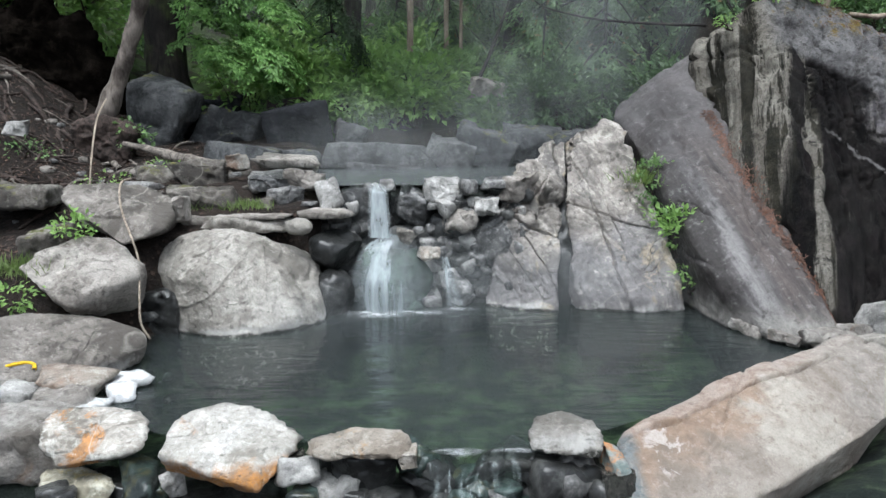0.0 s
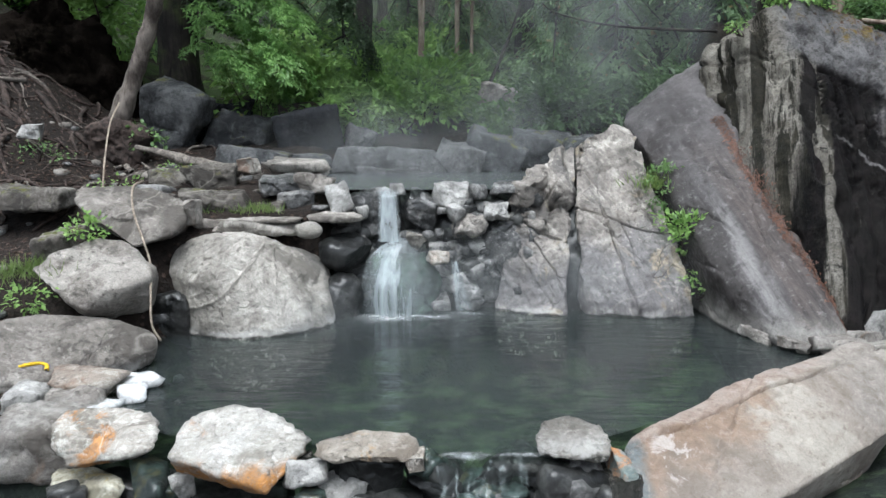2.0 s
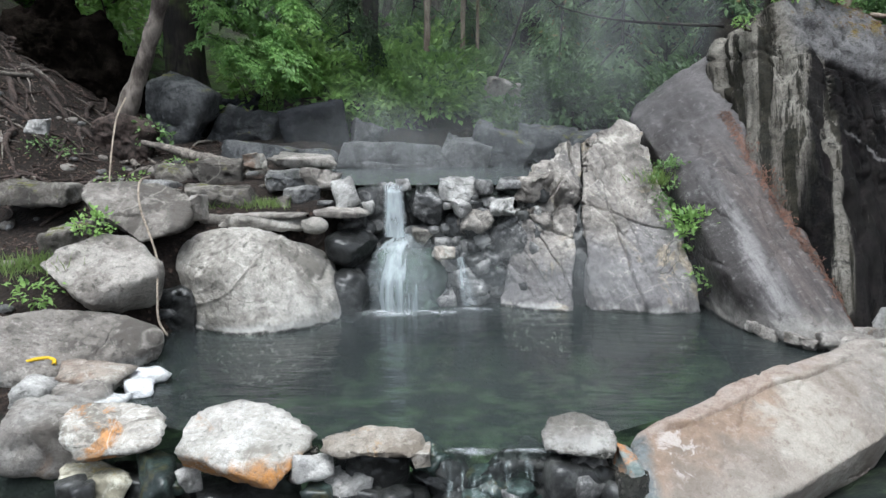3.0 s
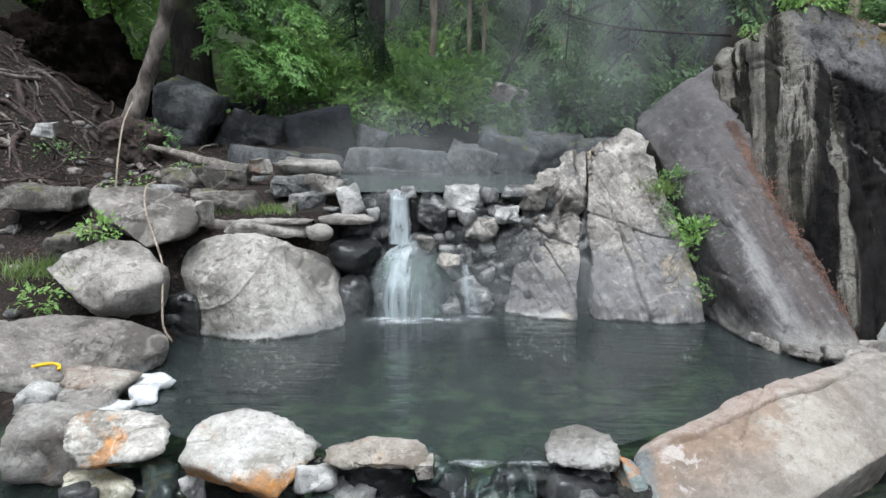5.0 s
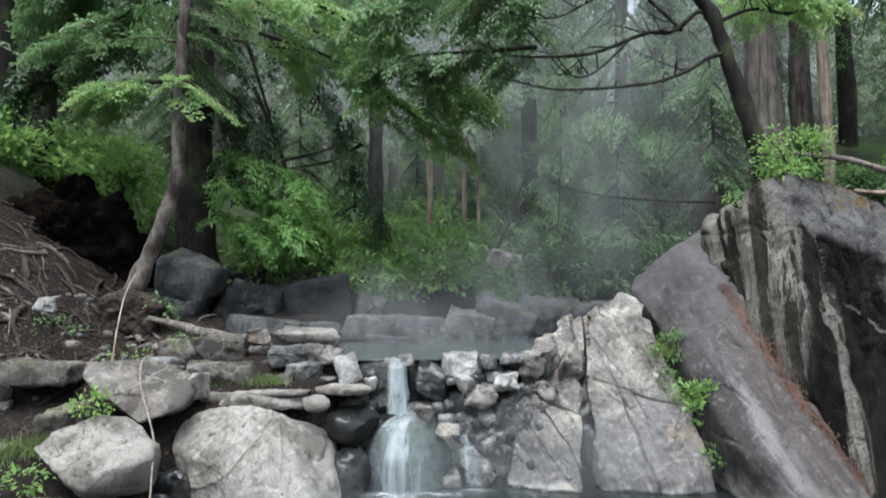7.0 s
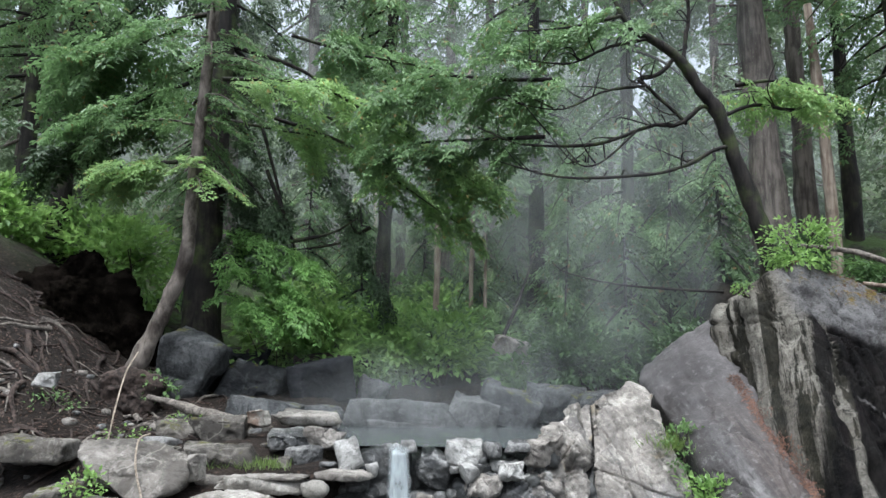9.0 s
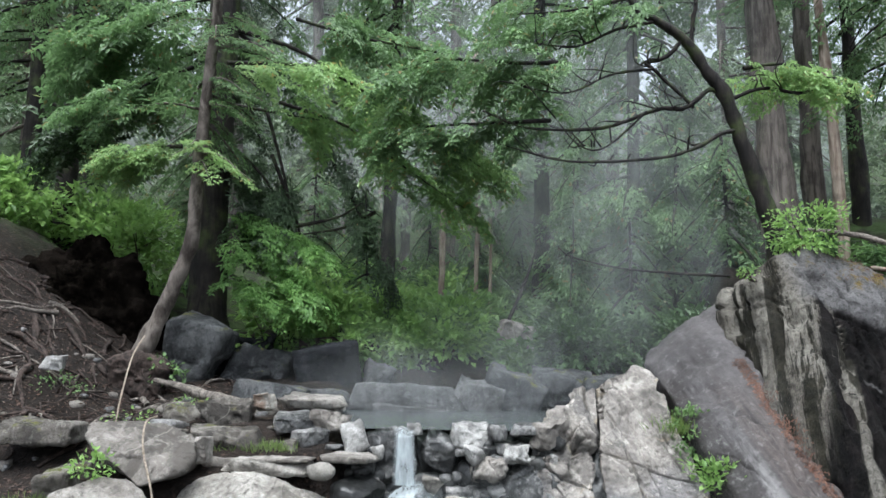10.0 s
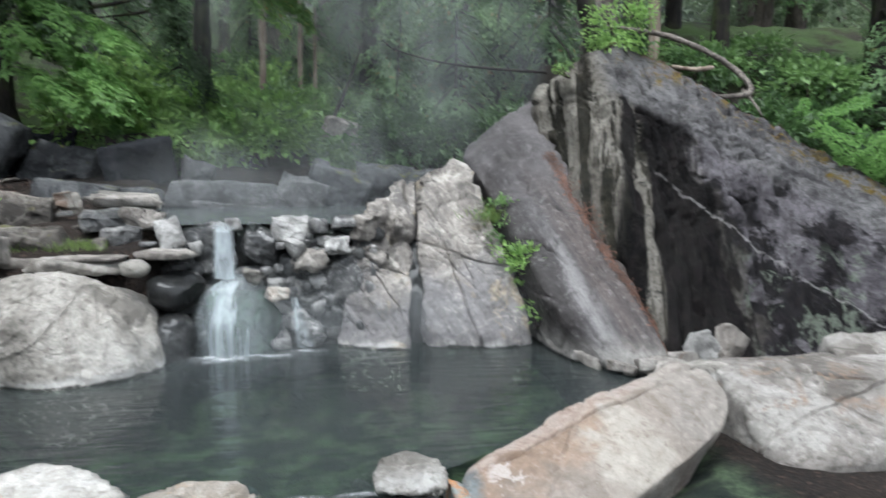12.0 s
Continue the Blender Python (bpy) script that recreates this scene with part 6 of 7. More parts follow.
def foot(x, y, sink=0.15):
    return (x, y, float(ground_height(np.array([x]), np.array([y]))[0]) - sink)


conifer("slender leaning conifer with a pale bare lower trunk", (-3.85, 8.2, 1.2), (-3.0, 8.3, 8.2), 0.1, 22, NEEDLE, PALETRUNK, 301, reach=1.2, leaf=0.085, step=0.1,
        start=0.66, group="trees of the bank", bole=[(-3.85, 8.2, 1.2), (-3.6, 8.3, 1.84), (-3.48, 8.3, 2.13), (-3.3, 8.3, 2.55), (-3.21, 8.3, 2.94), (-3.2, 8.3, 3.41), (-3.18, 8.3, 3.88), (-3.15, 8.3, 4.42), (-3.11, 8.3, 5.05), (-3.07, 8.3, 5.6), (-3.0, 8.3, 8.2)],
        young=NEEDLE_LIT, extra=[(0.6, -35, -6, 0.75), (0.58, -60, -12, 0.7), (0.59, -15, -10, 0.8), (0.62, -80, 0, 0.6), (0.61, -110, -8, 0.5)])
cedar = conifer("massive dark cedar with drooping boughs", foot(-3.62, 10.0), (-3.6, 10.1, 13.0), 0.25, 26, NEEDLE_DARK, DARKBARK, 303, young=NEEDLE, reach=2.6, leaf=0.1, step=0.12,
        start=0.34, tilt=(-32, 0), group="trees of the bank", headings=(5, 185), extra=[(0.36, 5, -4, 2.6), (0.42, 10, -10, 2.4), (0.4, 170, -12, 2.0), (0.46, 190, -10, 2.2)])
conifer("hemlock with layered green boughs", foot(-1.5, 12.6), (-1.3, 12.7, 13), 0.13, 40, NEEDLE, DARKBARK, 305, reach=2.5, leaf=0.13, step=0.17, start=0.45, tilt=(-35, 0))
conifer("dark hemlock behind the upper pool", foot(1.3, 14.0), (1.25, 14.0, 14), 0.16, 40, NEEDLE, DARKBARK, 307, reach=2.5, leaf=0.14, step=0.18, start=0.28, tilt=(-35, 0))
conifer("shaggy hemlock leaning over the steam", foot(2.6, 12.0), (2.7, 12.1, 12), 0.12, 40, NEEDLE, DARKBARK, 308, reach=2.2, leaf=0.13, step=0.17, start=0.16, tilt=(-40, -10))
conifer("tall straight fir with ridged grey bark", foot(4.55, 11.0), (4.1, 11.0, 14), 0.25, 26, NEEDLE, BARK, 309, reach=2.2, leaf=0.1, step=0.13, start=0.42)
conifer("grey trunked fir on the cliff top", foot(5.6, 12.2), (5.4, 12.2, 14), 0.16, 24, NEEDLE, BARK, 311, reach=2.0, leaf=0.1, step=0.13, start=0.4)
conifer("slim fir on the cliff top", foot(6.75, 13.0), (6.6, 13.0, 14), 0.13, 28, NEEDLE, DARKBARK, 313, reach=2.0, leaf=0.1, step=0.13, start=0.3)
conifer("dark fir on the slope", foot(-6.6, 11.5), (-6.5, 11.5, 13), 0.16, 44, NEEDLE, DARKBARK, 315, reach=2.6, leaf=0.14, step=0.17, start=0.3)
conifer("dark fir on the slope", foot(-8.8, 14), (-8.8, 14, 15), 0.18, 40, NEEDLE, DARKBARK, 317, reach=2.8, leaf=0.12, step=0.16, start=0.25)

# two firs added to throw shade on the cliff top shrubs
conifer("dark overhanging fir added to shade the cliff top", foot(8.2, 9.6), (8.1, 9.6, 12), 0.15, 40, NEEDLE, DARKBARK, 319, reach=2.4, leaf=0.1, step=0.14, start=0.12, tilt=(-35, -5))
conifer("dark overhanging fir added to shade the cliff top", foot(6.3, 10.6), (6.2, 10.6, 12), 0.12, 34, NEEDLE, DARKBARK, 321, reach=2.0, leaf=0.1, step=0.14, start=0.3, tilt=(-35, -5))

# layered sprays of the cedar and its neighbours: each shelf runs along its line, the sprays point along it and hang at their tips
_shape = [bough(1.0, 0.14, 0.095, 930 + k, 0.38, 0.5) for k in range(5)]
rnd = np.random.default_rng(31)


def shelf(tree, label, material, line, spread, count, sizes, tilt=(-34, -6), turn=38, stick=True):
    """A layer of flat sprays along a line, with its branch, under a tree."""
    line = np.array(line, float)
    sets, base = [], np.array(tree.location)
    for k in range(count):
        u = (k + rnd.uniform(0, 1)) / count * (len(line) - 1)
        i = min(int(u), len(line) - 2)
        at = line[i] + (u - i) * (line[i + 1] - line[i]) + rnd.normal(0, 1, 3) * np.array(spread) * 0.6
        way = line[i + 1] - line[i]
        head = math.degrees(math.atan2(way[1], way[0])) + rnd.normal(0, turn) + rnd.choice([-35, 0, 35])
        sets.append(place_leaves(_shape[k % 5], at - base, head, rnd.uniform(*tilt), rnd.uniform(*sizes), rnd.uniform(-18, 18)))
    thing("bough_layer", mesh_of("bough_layer", *crown_mesh(sets), smooth=False), material, label, parent=tree)
    if stick:
        v, f = tube([*line], np.linspace(0.028, 0.006, len(line)), 7, 0.2, 3)
        thing("branch", mesh_of("branch", v - base, f), DARKBARK, parent=tree)


# each layer is lit or shaded by its copy of the foliage colour
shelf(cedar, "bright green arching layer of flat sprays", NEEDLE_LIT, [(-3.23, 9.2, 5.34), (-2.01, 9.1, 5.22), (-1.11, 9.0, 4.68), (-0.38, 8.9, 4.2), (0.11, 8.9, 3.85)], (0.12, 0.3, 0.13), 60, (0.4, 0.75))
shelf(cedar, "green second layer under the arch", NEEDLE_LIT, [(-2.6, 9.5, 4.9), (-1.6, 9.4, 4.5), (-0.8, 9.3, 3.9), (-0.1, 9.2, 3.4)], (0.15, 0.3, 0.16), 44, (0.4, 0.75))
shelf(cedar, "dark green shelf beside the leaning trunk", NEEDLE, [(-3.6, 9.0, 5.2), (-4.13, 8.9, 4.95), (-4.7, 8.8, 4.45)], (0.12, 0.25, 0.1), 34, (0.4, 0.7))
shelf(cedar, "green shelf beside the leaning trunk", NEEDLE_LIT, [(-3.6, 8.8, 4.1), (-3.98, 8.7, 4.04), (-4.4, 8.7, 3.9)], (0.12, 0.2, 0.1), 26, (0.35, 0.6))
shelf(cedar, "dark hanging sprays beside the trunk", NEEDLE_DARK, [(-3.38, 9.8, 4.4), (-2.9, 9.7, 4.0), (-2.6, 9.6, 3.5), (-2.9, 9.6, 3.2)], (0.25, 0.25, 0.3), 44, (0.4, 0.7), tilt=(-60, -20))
shelf(cedar, "bright drooping lower sprays", CEDAR_LIT, [(-3.2, 9.6, 3.36), (-2.67, 9.4, 3.25), (-2.0, 9.2, 2.86)], (0.12, 0.25, 0.12), 34, (0.35, 0.6))
shelf(cedar, "bright drooping lower sprays", CEDAR_LIT, [(-3.13, 9.5, 2.96), (-2.52, 9.2, 2.7), (-1.95, 9.0, 2.24)], (0.12, 0.25, 0.12), 36, (0.35, 0.6))
shelf(cedar, "bright drooping lower sprays", CEDAR_LIT, [(-3.1, 9.4, 2.55), (-2.69, 9.1, 2.36), (-2.3, 9.0, 2.1)], (0.14, 0.2, 0.1), 26, (0.3, 0.55))
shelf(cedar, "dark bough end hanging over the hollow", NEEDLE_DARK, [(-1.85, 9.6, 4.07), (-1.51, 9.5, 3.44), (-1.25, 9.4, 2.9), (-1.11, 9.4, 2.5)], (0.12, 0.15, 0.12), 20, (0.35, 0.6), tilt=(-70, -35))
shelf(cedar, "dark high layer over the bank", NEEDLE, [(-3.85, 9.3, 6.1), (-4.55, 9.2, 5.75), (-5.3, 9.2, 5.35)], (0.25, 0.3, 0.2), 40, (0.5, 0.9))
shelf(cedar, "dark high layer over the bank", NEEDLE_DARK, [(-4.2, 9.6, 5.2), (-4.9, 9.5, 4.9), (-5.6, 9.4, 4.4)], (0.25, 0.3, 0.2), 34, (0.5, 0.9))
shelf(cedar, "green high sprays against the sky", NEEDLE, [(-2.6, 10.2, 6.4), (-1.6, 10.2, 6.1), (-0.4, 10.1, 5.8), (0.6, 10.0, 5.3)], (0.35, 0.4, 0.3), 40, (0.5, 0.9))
for pts in ([(-2.85, 9.7, 4.9), (-2.71, 9.6, 4.54), (-2.5, 9.5, 3.89), (-2.3, 9.4, 3.2), (-2.2, 9.4, 2.95)], [(-2.3, 9.4, 3.2), (-1.75, 9.3, 3.3), (-1.41, 9.3, 3.5)], [(-3.5, 9.8, 5.0), (-2.6, 9.5, 4.75), (-1.9, 9.4, 4.6)]):
    v, f = tube(pts, np.linspace(0.026, 0.009, len(pts)), 7, 0.25, 5)
    thing("branch", mesh_of("branch", v - np.array(cedar.location), f), DARKBARK, "bare dead branch", parent=cedar)

# bare snags
for label, x, y, tall, r, tip in (
        ("broken pale dead tree trunk", -0.52, 12.0, 2.35, 0.06, 0.03), ("thin pale dead trunk", 0.04, 12.6, 2.9, 0.04, 0.05), ("thin pale dead trunk", 0.28, 12.3, 2.6, 0.028, 0.02),
        ("thin bare forest trunk", -2.3, 18.0, 3.5, 0.05, -0.05), ("reddish dead snag with broken top", 5.35, 10.8, 4.2, 0.085, -0.2), ("tall dead grey trunk", -0.1, 19.0, 6.0, 0.08, 0.1)):
    b = np.array(foot(x, y))
    snag = tagged(new("dead_tree"), label, "tree", "dead trunks")
    snag.location = b
    limb("trunk", [(0, 0, 0), (tip * 0.4, 0, tall * 0.5), (tip, 0, tall + 0.15)], [r * 1.15, r, r * 0.72], PALEBARK, snag, sides=10)
    for k, high in enumerate((0.55, 0.72, 0.86)):
        out = 2.4 * k + x
        root = np.array((tip * high, 0, tall * high))
        limb("branch_stub", [root, root + np.array((math.cos(out), math.sin(out), 0.5)) * r * 2.6], [r * 0.22, r * 0.08], PALEBARK, snag, sides=6)

# the branching dark tree on the cliff's shoulder
crooked = tagged(new("crooked_tree"), "crooked dark tree with long bare arching branches over the steam", "tree")
_b = np.array((3.52, 8.7, 2.2))
crooked.location = _b
for name, pts, rad in (
        ("trunk", [(3.54, 8.7, 2.2), (3.52, 8.7, 2.55), (3.46, 8.6, 3.06), (3.22, 8.6, 3.86), (2.99, 8.6, 4.62), (2.78, 8.6, 4.95), (2.52, 8.6, 5.36), (2.2, 8.6, 5.6), (1.96, 8.6, 5.75), (1.7, 8.6, 6.3)], [0.16, 0.13, 0.11, 0.09, 0.085, 0.075, 0.06, 0.05, 0.04, 0.02]),
        ("branch", [(2.99, 8.6, 4.6), (2.8, 8.6, 4.74), (2.5, 8.55, 4.5), (2.14, 8.5, 4.46), (1.49, 8.4, 4.21), (0.63, 8.3, 4.18), (0.1, 8.2, 4.35)], [0.05, 0.045, 0.04, 0.036, 0.03, 0.02, 0.008]),
        ("branch", [(3.1, 8.6, 4.25), (2.87, 8.5, 4.16), (2.5, 8.4, 3.95), (2.04, 8.3, 3.82), (1.07, 8.2, 3.76), (0.3, 8.2, 3.96)], [0.04, 0.036, 0.032, 0.028, 0.02, 0.008]),
        ("branch", [(2.5, 8.6, 5.36), (2.3, 8.6, 5.15), (2.05, 8.55, 5.05), (2.12, 8.5, 4.95), (2.5, 8.55, 4.6), (2.6, 8.6, 4.52)], [0.04, 0.035, 0.03, 0.03, 0.03, 0.03]),
        ("branch", [(2.6, 8.6, 5.25), (2.62, 8.6, 5.54), (2.68, 8.6, 5.97), (2.6, 8.6, 6.6)], [0.045, 0.04, 0.03, 0.015]),
        ("branch", [(2.2, 8.6, 5.6), (1.7, 8.5, 5.45), (1.2, 8.4, 5.2), (0.7, 8.3, 5.2)], [0.035, 0.028, 0.02, 0.008]),
        ("branch", [(2.12, 8.5, 4.96), (1.6, 8.4, 4.85), (1.1, 8.3, 4.6), (0.6, 8.2, 4.62)], [0.028, 0.022, 0.015, 0.006]),
        ("branch", [(3.0, 8.6, 4.6), (3.4, 8.6, 4.75), (3.9, 8.6, 4.7), (4.3, 8.6, 4.9)], [0.04, 0.03, 0.02, 0.01]),
        ("branch", [(2.0, 8.4, 4.4), (1.5, 8.3, 3.95), (1.2, 8.3, 3.98), (0.9, 8.2, 4.3)], [0.02, 0.016, 0.012, 0.006])):
    v, f = tube(pts, np.array(rad) * (1.0 if name == "trunk" else 0.72), 10 if name == "trunk" else 8, 0.3, 5)
    thing(name, mesh_of(name, v - _b, f), DARKBARK, parent=crooked)
    if name == "branch":
        _twigs = []
        for k in range(9):
            u = rnd.uniform(0.25, 0.98) * (len(pts) - 1)
            i = min(int(u), len(pts) - 2)
            a = np.array(pts[i]) * (1 - u + i) + np.array(pts[i + 1]) * (u - i)
            d = np.array([rnd.uniform(-0.8, 0.3), rnd.uniform(-0.5, 0.3), rnd.uniform(-0.15, 0.6)]) * rnd.uniform(0.4, 0.9)
            _twigs.append(tube([a, a + d * 0.5 + rnd.normal(0, 0.05, 3), a + d + rnd.normal(0, 0.08, 3)], [0.011, 0.008, 0.003], 5))
        tagged(thing("twig_work", mesh_of("twig_work", *[q - (_b if n == 0 else 0) for n, q in enumerate(joined(_twigs))]), DARKBARK, parent=crooked), kind="stuff")
shelf(crooked, "dark green flat sprays at the branch ends", NEEDLE, [(1.1, 8.4, 5.0), (0.4, 8.4, 5.0), (-0.4, 8.4, 5.05), (-0.96, 8.3, 4.83)], (0.12, 0.25, 0.12), 40, (0.4, 0.75))
shelf(crooked, "dark green flat sprays at the branch ends", NEEDLE, [(0.9, 8.4, 4.3), (0.1, 8.4, 4.26), (-0.5, 8.3, 4.2), (-0.95, 8.3, 4.1)], (0.12, 0.25, 0.12), 36, (0.35, 0.65))
shelf(crooked, "dark green flat sprays higher up", NEEDLE, [(1.9, 8.6, 5.9), (1.2, 8.5, 5.7), (0.4, 8.4, 5.6)], (0.15, 0.25, 0.15), 30, (0.4, 0.7))
shelf(crooked, "lit green sprays beside the trunk", NEEDLE_LIT, [(3.2, 8.6, 5.0), (3.7, 8.6, 5.05), (4.1, 8.6, 4.85)], (0.12, 0.25, 0.1), 22, (0.35, 0.6))

for k, (x, y, tall, wide) in enumerate(((2.2, 10.4, 2.6, 1.1), (2.9, 10.8, 3.4, 1.2), (1.5, 11.6, 3.0, 1.1), (0.1, 13.5, 3.2, 1.1), (1.9, 13.0, 3.6, 1.2), (-1.9, 13.4, 2.6, 1.0), (3.3, 12.4, 3.6, 1.3), (-0.9, 14.6, 3.2, 1.1), (0.9, 15.2, 3.4, 1.2), (-3.1, 14.0, 3.0, 1.2), (3.4, 9.9, 2.0, 0.9), (-5.2, 13.6, 3.4, 1.2))):
    b = foot(x, y)
    conifer("young shaggy hemlock in the steam", b, (x + 0.1 * math.sin(k), y, b[2] + tall), 0.03, 30, NEEDLE, DARKBARK, 340 + k, reach=wide, leaf=0.12, step=0.085, start=0.08, tilt=(-45, -8), group="young hemlocks", kinds=2)
rnd = np.random.default_rng(77)
for k in range(30):
    x = -19 + 40 * (k + rnd.uniform(0, 1)) / 30
    y = rnd.uniform(17, 28)
    b = foot(x, y)
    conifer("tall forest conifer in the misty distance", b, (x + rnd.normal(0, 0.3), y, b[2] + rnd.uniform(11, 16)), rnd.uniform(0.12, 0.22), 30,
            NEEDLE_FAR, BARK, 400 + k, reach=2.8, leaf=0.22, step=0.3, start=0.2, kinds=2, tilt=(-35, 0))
_sets = []
_shape = bough(1.0, 0.14, 0.2, 950)
for k in range(110):
    y = rnd.uniform(30, 62)
    x = rnd.uniform(-0.85, 0.95) * y
    z = foot(x, y)[2]
    tall = rnd.uniform(11, 17)
    for i in range(26):
        u = rnd.uniform(0.06, 1)
        _sets.append(place_leaves(_shape, (x, y, z + tall * u), rnd.uniform(0, 360), rnd.uniform(-45, -5), 3.4 * (1.05 - 0.85 * u), rnd.uniform(-25, 25)))
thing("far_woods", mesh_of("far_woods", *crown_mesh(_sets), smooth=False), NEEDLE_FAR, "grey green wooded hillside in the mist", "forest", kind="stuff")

# ---- shrubs ----
for k in range(34):
    x, y = rnd.uniform(-3.4, 2.2), rnd.uniform(9.9, 15.5)
    tall = rnd.uniform(0.5, 0.9) + 0.04 * (y - 10)
    if abs(x - 0.55) < 0.8 and y < 11.2:
        tall = 0.3
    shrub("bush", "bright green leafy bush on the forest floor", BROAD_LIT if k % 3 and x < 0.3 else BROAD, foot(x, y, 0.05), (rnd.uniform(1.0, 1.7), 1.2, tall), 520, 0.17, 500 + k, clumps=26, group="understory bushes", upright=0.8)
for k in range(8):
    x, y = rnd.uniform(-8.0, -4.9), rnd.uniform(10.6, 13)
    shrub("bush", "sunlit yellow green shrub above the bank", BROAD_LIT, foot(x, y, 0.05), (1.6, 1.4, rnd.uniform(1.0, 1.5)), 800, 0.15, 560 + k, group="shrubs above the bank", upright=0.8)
# two in three of these take the leaf colour darkened for shade
for k in range(12):
    x, y = rnd.uniform(4.2, 9.5), rnd.uniform(8.6, 12)
    shrub("bush", "leafy shrub of the shaded cliff top", BROAD_SHADED if k % 3 else BROAD, foot(x, y, 0.05), (1.3, 1.2, rnd.uniform(0.4, 0.8)), 700, 0.12, 590 + k, group="shrubs on the cliff top", upright=0.8)
for k in range(14):
    x, y = rnd.uniform(1.2, 2.5), rnd.uniform(9.4, 13)
    shrub("bush", "bush on the misty slope, shade put in its leaf colour", BROAD_SHADED, foot(x, y, 0.05), (1.2, 1.1, rnd.uniform(0.4, 0.7)), 500, 0.13, 620 + k, clumps=18, group="bushes on the misty slope", upright=0.8)

for k, (x, y, z) in enumerate(((3.0, 8.3, 1.5), (2.75, 8.7, 1.4), (5.2, 7.7, 1.5), (5.7, 7.9, 1.4), (6.3, 7.7, 1.1), (6.9, 7.9, 1.05), (6.0, 8.4, 1.6), (6.8, 8.5, 1.5), (7.6, 8.2, 1.2))):
    shrub("bush", "shrub behind the cliff, shade put in its leaf colour", BROAD_SHADED, (x, y, z), (1.1, 0.9, 0.75), 900, 0.1, 660 + k, group="shrubs on the cliff top", upright=0.8)

for k in range(9):
    x, y = -2.5 + 0.28 * k + 0.1 * math.sin(7 * k), 9.55 + 0.3 * math.sin(5 * k) ** 2
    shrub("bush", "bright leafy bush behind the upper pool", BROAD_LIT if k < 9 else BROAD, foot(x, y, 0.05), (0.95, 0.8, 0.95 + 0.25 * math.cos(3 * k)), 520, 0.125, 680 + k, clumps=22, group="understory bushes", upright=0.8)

# ---- plants close by ----
for name, label, material, at, size, count, leaf, seed in (
        ("weed", "bright green leafy weed between the boulders", BROAD_LIT, (-2.66, 5.25, 0.7), (0.24, 0.2, 0.2), 150, 0.045, 640),
        ("weed", "yellow green leafy weed at the foot of the bank", BROAD_LIT, (-2.82, 4.72, 0.32), (0.26, 0.18, 0.24), 110, 0.045, 641),
        ("weed", "green leafy plant in the rock crevice", BROAD_LIT, (1.98, 6.2, 0.36), (0.34, 0.26, 0.5), 420, 0.065, 642),
        ("weed", "green leafy plant at the crevice's foot", BROAD_LIT, (2.04, 6.0, 0.1), (0.22, 0.18, 0.26), 150, 0.05, 643),
        ("weed", "green trailing plant in the rock crevice", BROAD, (1.84, 6.55, 0.75), (0.24, 0.3, 0.46), 420, 0.042, 644),
        ("shrub", "light green shrub on the cliff's crown", BROAD_LIT, (3.28, 7.35, 2.6), (0.62, 0.5, 0.6), 1100, 0.055, 645),
        ("weed", "small green plant on the cliff edge", BROAD_LIT, (2.6, 7.0, 2.32), (0.2, 0.2, 0.16), 90, 0.035, 646),
        ("weed", "green seedling beside the leaning trunk", BROAD, (-3.3, 8.0, 1.25), (0.4, 0.3, 0.3), 120, 0.07, 647),
        ("weed", "green seedlings on the soil", BROAD_LIT, (-2.6, 7.0, 1.02), (0.5, 0.3, 0.14), 80, 0.045, 648),
        ("weed", "green seedlings on the soil", BROAD_LIT, (-3.0, 6.6, 0.95), (0.4, 0.3, 0.12), 60, 0.04, 649),
        ("weed", "green seedlings on the soil", BROAD, (-3.9, 7.0, 1.2), (0.6, 0.4, 0.16), 90, 0.04, 650)):
    shrub(name, label, material, at, size, count, leaf, seed, clumps=12, category="plant", stems=5, group="small plants")


def grass(label, at, size, blades, tall, seed):
    r = np.random.default_rng(seed)
    p = np.stack([r.normal(0, size[0] / 2, blades), r.normal(0, size[1] / 2, blades), np.zeros(blades)], 1)
    way = np.stack([r.normal(0, 0.45, blades), r.normal(0, 0.45, blades), np.ones(blades)], 1)
    v, f = kites(p, way, r.normal(size=(blades, 3)), tall * r.uniform(0.5, 1.2, blades), np.full(blades, 0.008))
    thing("grass_tuft", mesh_of("grass_tuft", v, f, smooth=False), GRASS, label, "grass", "grass tufts", kind="stuff", at=at)


grass("fresh green grass on the rocky ledge", (-1.72, 6.22, 0.8), (0.3, 0.14), 260, 0.1, 661)
grass("fresh green grass at the foot of the bank", (-3.0, 5.1, 0.5), (0.3, 0.3), 400, 0.14, 662)
grass("thin grass in the rock crevice", (1.78, 6.75, 0.95), (0.16, 0.3), 420, 0.17, 663)
grass("thin grass on the bank", (-2.2, 6.25, 0.8), (0.3, 0.1), 160, 0.08, 664)

for x, y, size, seed in ((6.35, 7.45, 1.25, 671), (6.9, 7.8, 1.1, 672), (5.9, 8.1, 0.9, 673)):
    fern = tagged(new("fern"), "broad green fern on the cliff's shoulder", "plant", "ferns")
    fern.location = (x, y, surface(x, y)[0] - 0.02)
    shape = bough(1.0, 0.075, 0.05, seed, droop=0.5, flat=0.22)
    for k in range(9):
        v, f = crown_mesh([place_leaves(shape, (0, 0, 0), k * 40 + rnd.uniform(-12, 12), 55, size * rnd.uniform(0.75, 1.0))])
        thing("frond", mesh_of("frond", v, f, smooth=False), FERN, parent=fern)

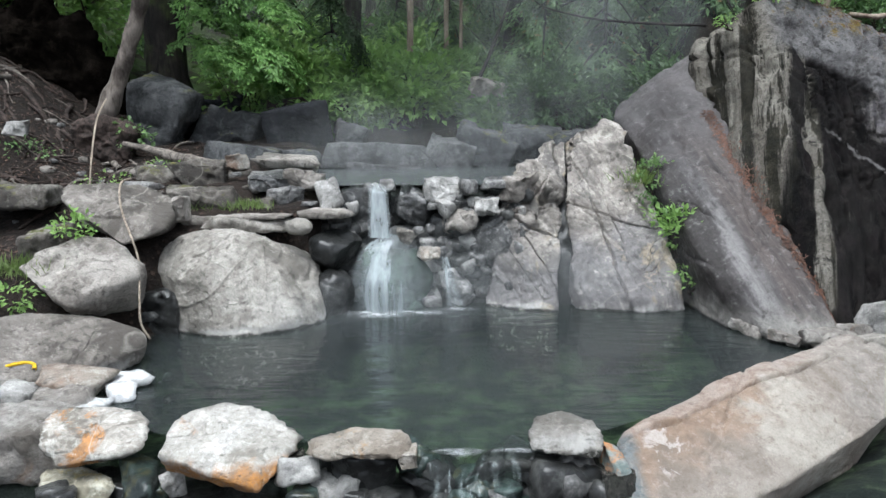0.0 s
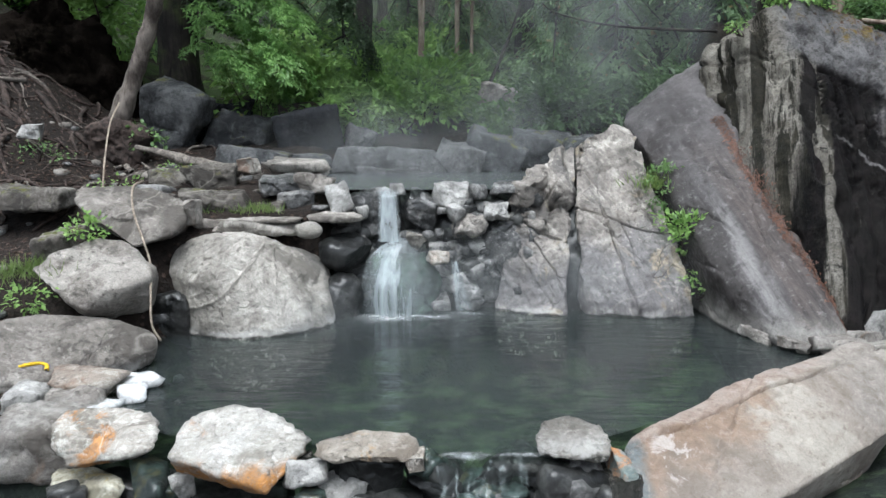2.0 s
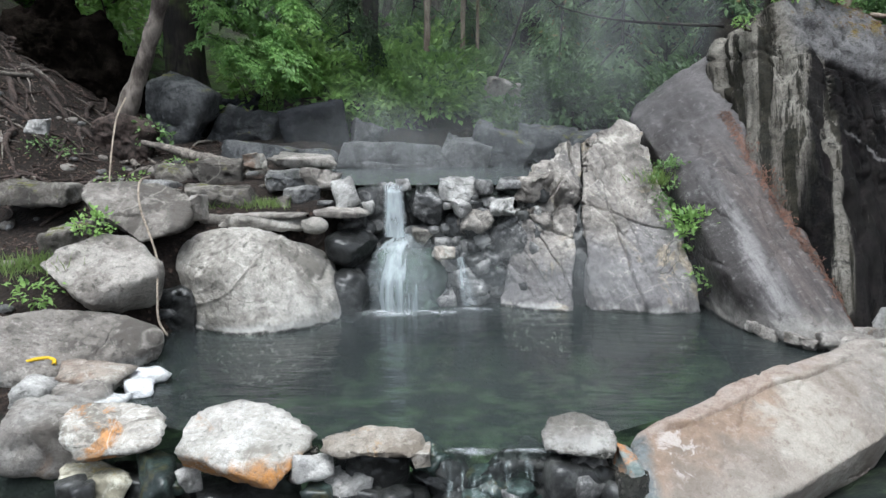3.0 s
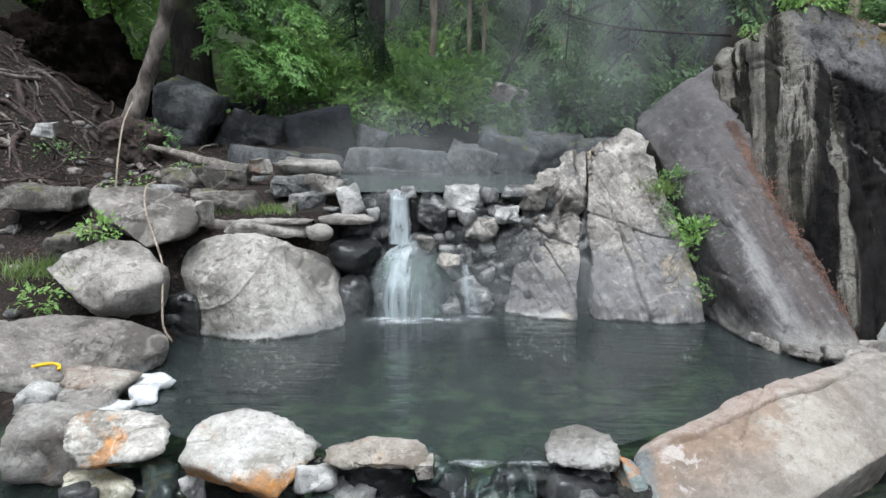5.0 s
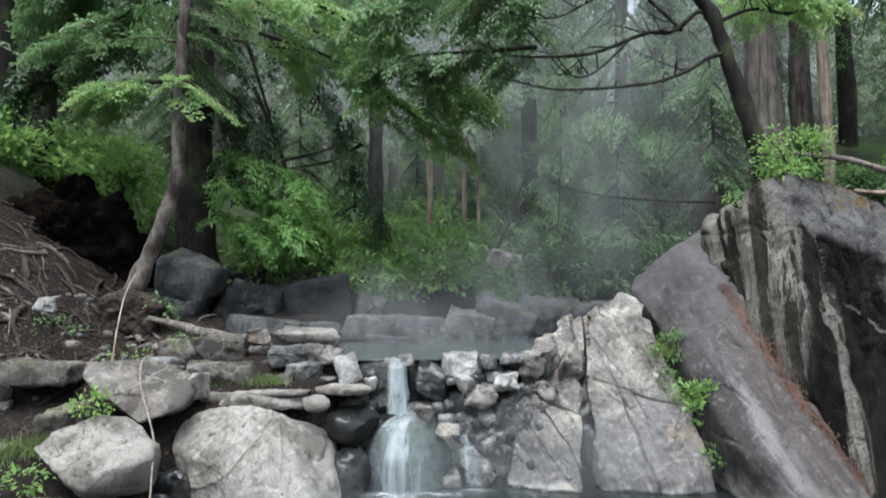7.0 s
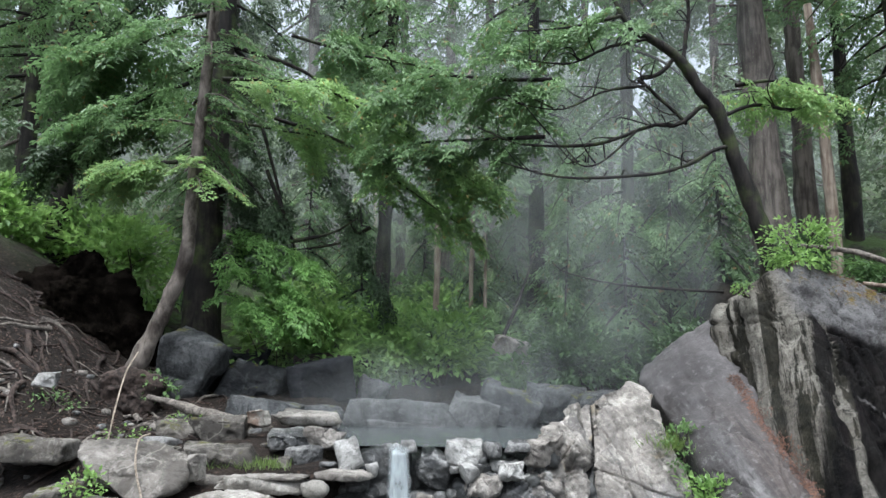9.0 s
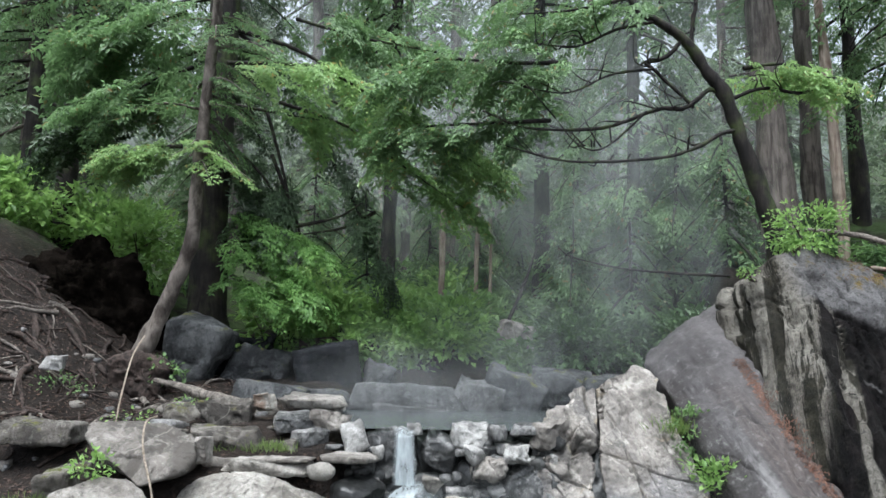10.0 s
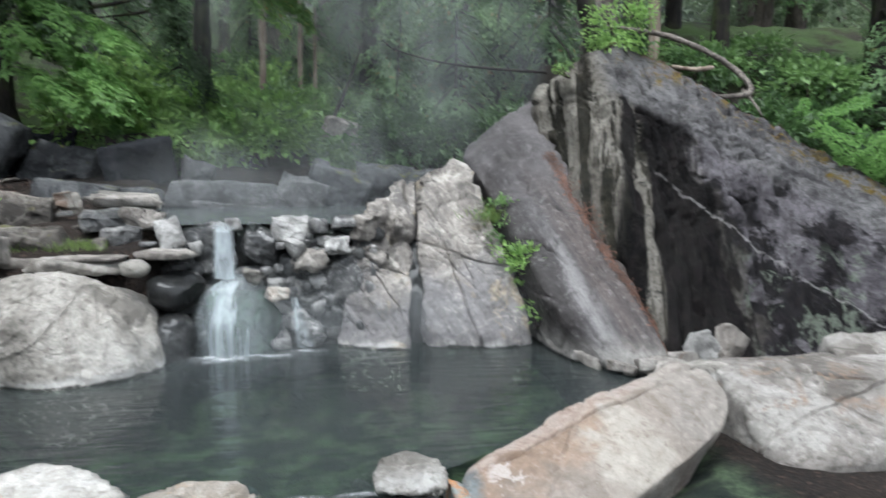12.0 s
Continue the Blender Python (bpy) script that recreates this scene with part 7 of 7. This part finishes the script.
# ---- roots, logs and litter ----
for label, pts, rad, material in (
        ("pale looping root on the cliff top", [(3.5, 8.2, 3.0), (3.72, 8.0, 2.95), (4.17, 7.8, 2.83), (4.67, 7.6, 2.55), (4.76, 7.3, 2.24), (4.2, 7.2, 2.18), (3.7, 7.1, 2.34)], [0.022, 0.025, 0.03, 0.032, 0.032, 0.025, 0.015], GREYWOOD),
        ("pale root tip on the cliff top", [(4.7, 7.35, 2.26), (4.74, 7.2, 2.12), (4.78, 7.1, 1.98)], [0.022, 0.016, 0.01], GREYWOOD),
        ("pale stick on the cliff top", [(3.95, 7.5, 2.5), (4.2, 7.45, 2.47), (4.4, 7.45, 2.5)], [0.02, 0.025, 0.02], PALEBARK),
        ("long thin dead branch over the mist", [(1.0, 8.7, 2.85), (1.17, 8.6, 2.72), (1.69, 8.3, 2.56), (2.23, 8.0, 2.48), (2.62, 7.65, 2.42)], [0.005, 0.008, 0.012, 0.014, 0.016], DARKBARK),
        ("weathered pale log on the rocky bank", [(-3.2, 7.5, 1.3), (-2.85, 7.3, 1.25), (-2.6, 7.22, 1.18), (-2.3, 7.02, 1.15), (-2.0, 6.9, 1.08)], [0.03, 0.04, 0.055, 0.05, 0.04], GREYWOOD),
        ("dark broken branch hanging in the hollow", [(-2.7, 9.6, 4.2), (-2.35, 9.5, 3.4), (-2.2, 9.5, 2.9)], [0.03, 0.022, 0.012], DARKBARK),
        ("dark bare branch across the hollow", [(-1.3, 9.7, 3.45), (-1.7, 9.6, 3.22), (-2.3, 9.5, 3.1)], [0.03, 0.02, 0.008], DARKBARK),
        ("fallen branch leaning in the bushes", [(0.5, 11.0, 2.0), (0.8, 11.3, 2.7), (1.05, 11.5, 3.4)], [0.03, 0.025, 0.012], DARKBARK),
        ("dark rotten log behind the boulders", [(-2.2, 9.5, 1.68), (-1.6, 9.5, 1.72), (-1.2, 9.5, 1.62)], [0.07, 0.075, 0.06], ROOT)):
    limb("branch" if "branch" in label or "stick" in label else ("log" if "log" in label else "root"), pts, rad, material, label=label, category="wood", at=pts[0], sides=10)
for k in range(230):
    x, y = rnd.uniform(-6.2, -2.9), rnd.uniform(6.3, 9.3)
    h = rnd.uniform(-60, 40) if rnd.uniform() < 0.75 else rnd.uniform(0, 360)
    thick = rnd.choice([0.007, 0.012, 0.02, 0.034], p=[0.3, 0.35, 0.23, 0.12])
    pts, lift = [], rnd.uniform(0.0, 0.035)
    for i in range(rnd.integers(4, 9)):
        z = foot(x, y, 0)[2]
        pts.append((x, y, z + thick * 0.4 + lift * math.sin(i * 1.3)))
        h += rnd.normal(0, 24)
        x, y = x + 0.14 * math.cos(radians(h)), y + 0.14 * math.sin(radians(h))
    pts = [(a, b, min(c, pts[0][2] + 0.5)) for a, b, c in pts]
    limb("root", pts, np.linspace(thick, thick * 0.35, len(pts)), ROOT if k % 4 else GREYWOOD, label="bare weathered root over the dark slope" if k % 4 else "bleached twig on the dark slope",
         category="root", group="roots on the slope", at=pts[0], sides=6, seed=k)


def litter(name, label, spots, leaf, material, soil_only=False, loose=0.3):
    r = np.random.default_rng(len(spots))
    p, nrm = [], []
    for x, y in spots:
        z, m = surface(x, y)
        if soil_only and z > foot(x, y, -0.03)[2]:
            continue
        p.append((x, y, z + 0.006))
        nrm.append(tuple(m))
    p, nrm = np.array(p), np.array(nrm)
    way = r.normal(size=p.shape)
    way -= nrm * (way * nrm).sum(axis=1, keepdims=True)
    v, f = kites(p, way, nrm + r.normal(0, loose, p.shape), leaf * r.uniform(0.5, 1.3, len(p)), leaf * r.uniform(0.2, 0.5, len(p)))
    thing(name, mesh_of(name, v, f, smooth=False), material, label, "litter", kind="stuff")


litter("leaf_litter", "brown needles and leaves on the slope", [(rnd.uniform(-6.5, -2.4), rnd.uniform(5.0, 9.3)) for _ in range(6000)], 0.045, LITTER, True)
_seam = rnd.uniform(5.05, 7.0, 1500)
litter("channel_leaves", "red brown leaves caught along the rock channel",
       [(float(np.interp(a, [5.05, 5.4, 5.85, 6.45, 7.0], [2.8, 2.71, 2.62, 2.51, 2.47])) - 0.015 + rnd.normal(0, 0.022), a + rnd.normal(0, 0.02)) for a in _seam], 0.036, RUSTLEAF, loose=0.1)
litter("cliff_leaves", "red brown leaves and twigs on the cliff top", [(rnd.uniform(3.2, 6.0), rnd.uniform(7.05, 8.4)) for _ in range(1800)], 0.05, LITTER)

# ---- ropes and strap ----
for label, pts in (
        ("thin worn rope hanging over the block", [(-2.5, 5.95, 1.09), (-2.46, 5.66, 1.07), (-2.4, 5.5, 0.9), (-2.25, 5.32, 0.66), (-2.14, 5.12, 0.56), (-2.08, 4.95, 0.42), (-2.06, 4.88, 0.2), (-1.98, 4.82, 0.1)]),
        ("thin worn rope tied to the leaning trunk", [(-3.52, 7.9, 1.75), (-3.4, 7.4, 1.55), (-3.15, 6.7, 1.25), (-2.98, 6.25, 1.0)])):
    limb("rope", pts, [0.008] * len(pts), ROPE, label=label, category="rope", at=pts[0], sides=6, knobs=0.15)
_t = np.linspace(0, 1.4 * np.pi, 9)
limb("strap", [(-2.5 + 0.09 * math.cos(a), 4.17 + 0.03 * math.sin(2 * a), 0.12 + 0.035 * math.sin(a)) for a in _t], [0.012] * 9, STRAP, label="bright yellow webbing strap on the stones", category="strap",
     at=(-2.5, 4.17, 0.1), sides=6, knobs=0.1)

# ---- steam, and haze among the trees, as translucent sheets ----


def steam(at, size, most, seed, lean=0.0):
    """A wisp of steam, or farther back of haze: a soft billowing sheet that thins out towards its edges."""
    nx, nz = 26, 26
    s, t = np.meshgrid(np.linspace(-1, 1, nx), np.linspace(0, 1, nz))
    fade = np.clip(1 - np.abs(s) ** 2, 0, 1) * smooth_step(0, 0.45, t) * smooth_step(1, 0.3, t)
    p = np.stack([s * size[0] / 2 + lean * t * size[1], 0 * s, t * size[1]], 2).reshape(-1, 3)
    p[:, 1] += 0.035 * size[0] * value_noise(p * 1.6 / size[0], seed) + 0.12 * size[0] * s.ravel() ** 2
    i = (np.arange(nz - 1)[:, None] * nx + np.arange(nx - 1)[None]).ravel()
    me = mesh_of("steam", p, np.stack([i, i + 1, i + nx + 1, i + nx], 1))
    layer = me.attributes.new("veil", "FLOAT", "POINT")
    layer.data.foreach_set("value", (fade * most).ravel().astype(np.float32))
    thing("steam", me, STEAM, "thin white sheet standing in for steam and haze", "steam", "wisps of steam", kind="stuff", at=at)


# sheets beyond the upper pool are added as haze that pales the forest
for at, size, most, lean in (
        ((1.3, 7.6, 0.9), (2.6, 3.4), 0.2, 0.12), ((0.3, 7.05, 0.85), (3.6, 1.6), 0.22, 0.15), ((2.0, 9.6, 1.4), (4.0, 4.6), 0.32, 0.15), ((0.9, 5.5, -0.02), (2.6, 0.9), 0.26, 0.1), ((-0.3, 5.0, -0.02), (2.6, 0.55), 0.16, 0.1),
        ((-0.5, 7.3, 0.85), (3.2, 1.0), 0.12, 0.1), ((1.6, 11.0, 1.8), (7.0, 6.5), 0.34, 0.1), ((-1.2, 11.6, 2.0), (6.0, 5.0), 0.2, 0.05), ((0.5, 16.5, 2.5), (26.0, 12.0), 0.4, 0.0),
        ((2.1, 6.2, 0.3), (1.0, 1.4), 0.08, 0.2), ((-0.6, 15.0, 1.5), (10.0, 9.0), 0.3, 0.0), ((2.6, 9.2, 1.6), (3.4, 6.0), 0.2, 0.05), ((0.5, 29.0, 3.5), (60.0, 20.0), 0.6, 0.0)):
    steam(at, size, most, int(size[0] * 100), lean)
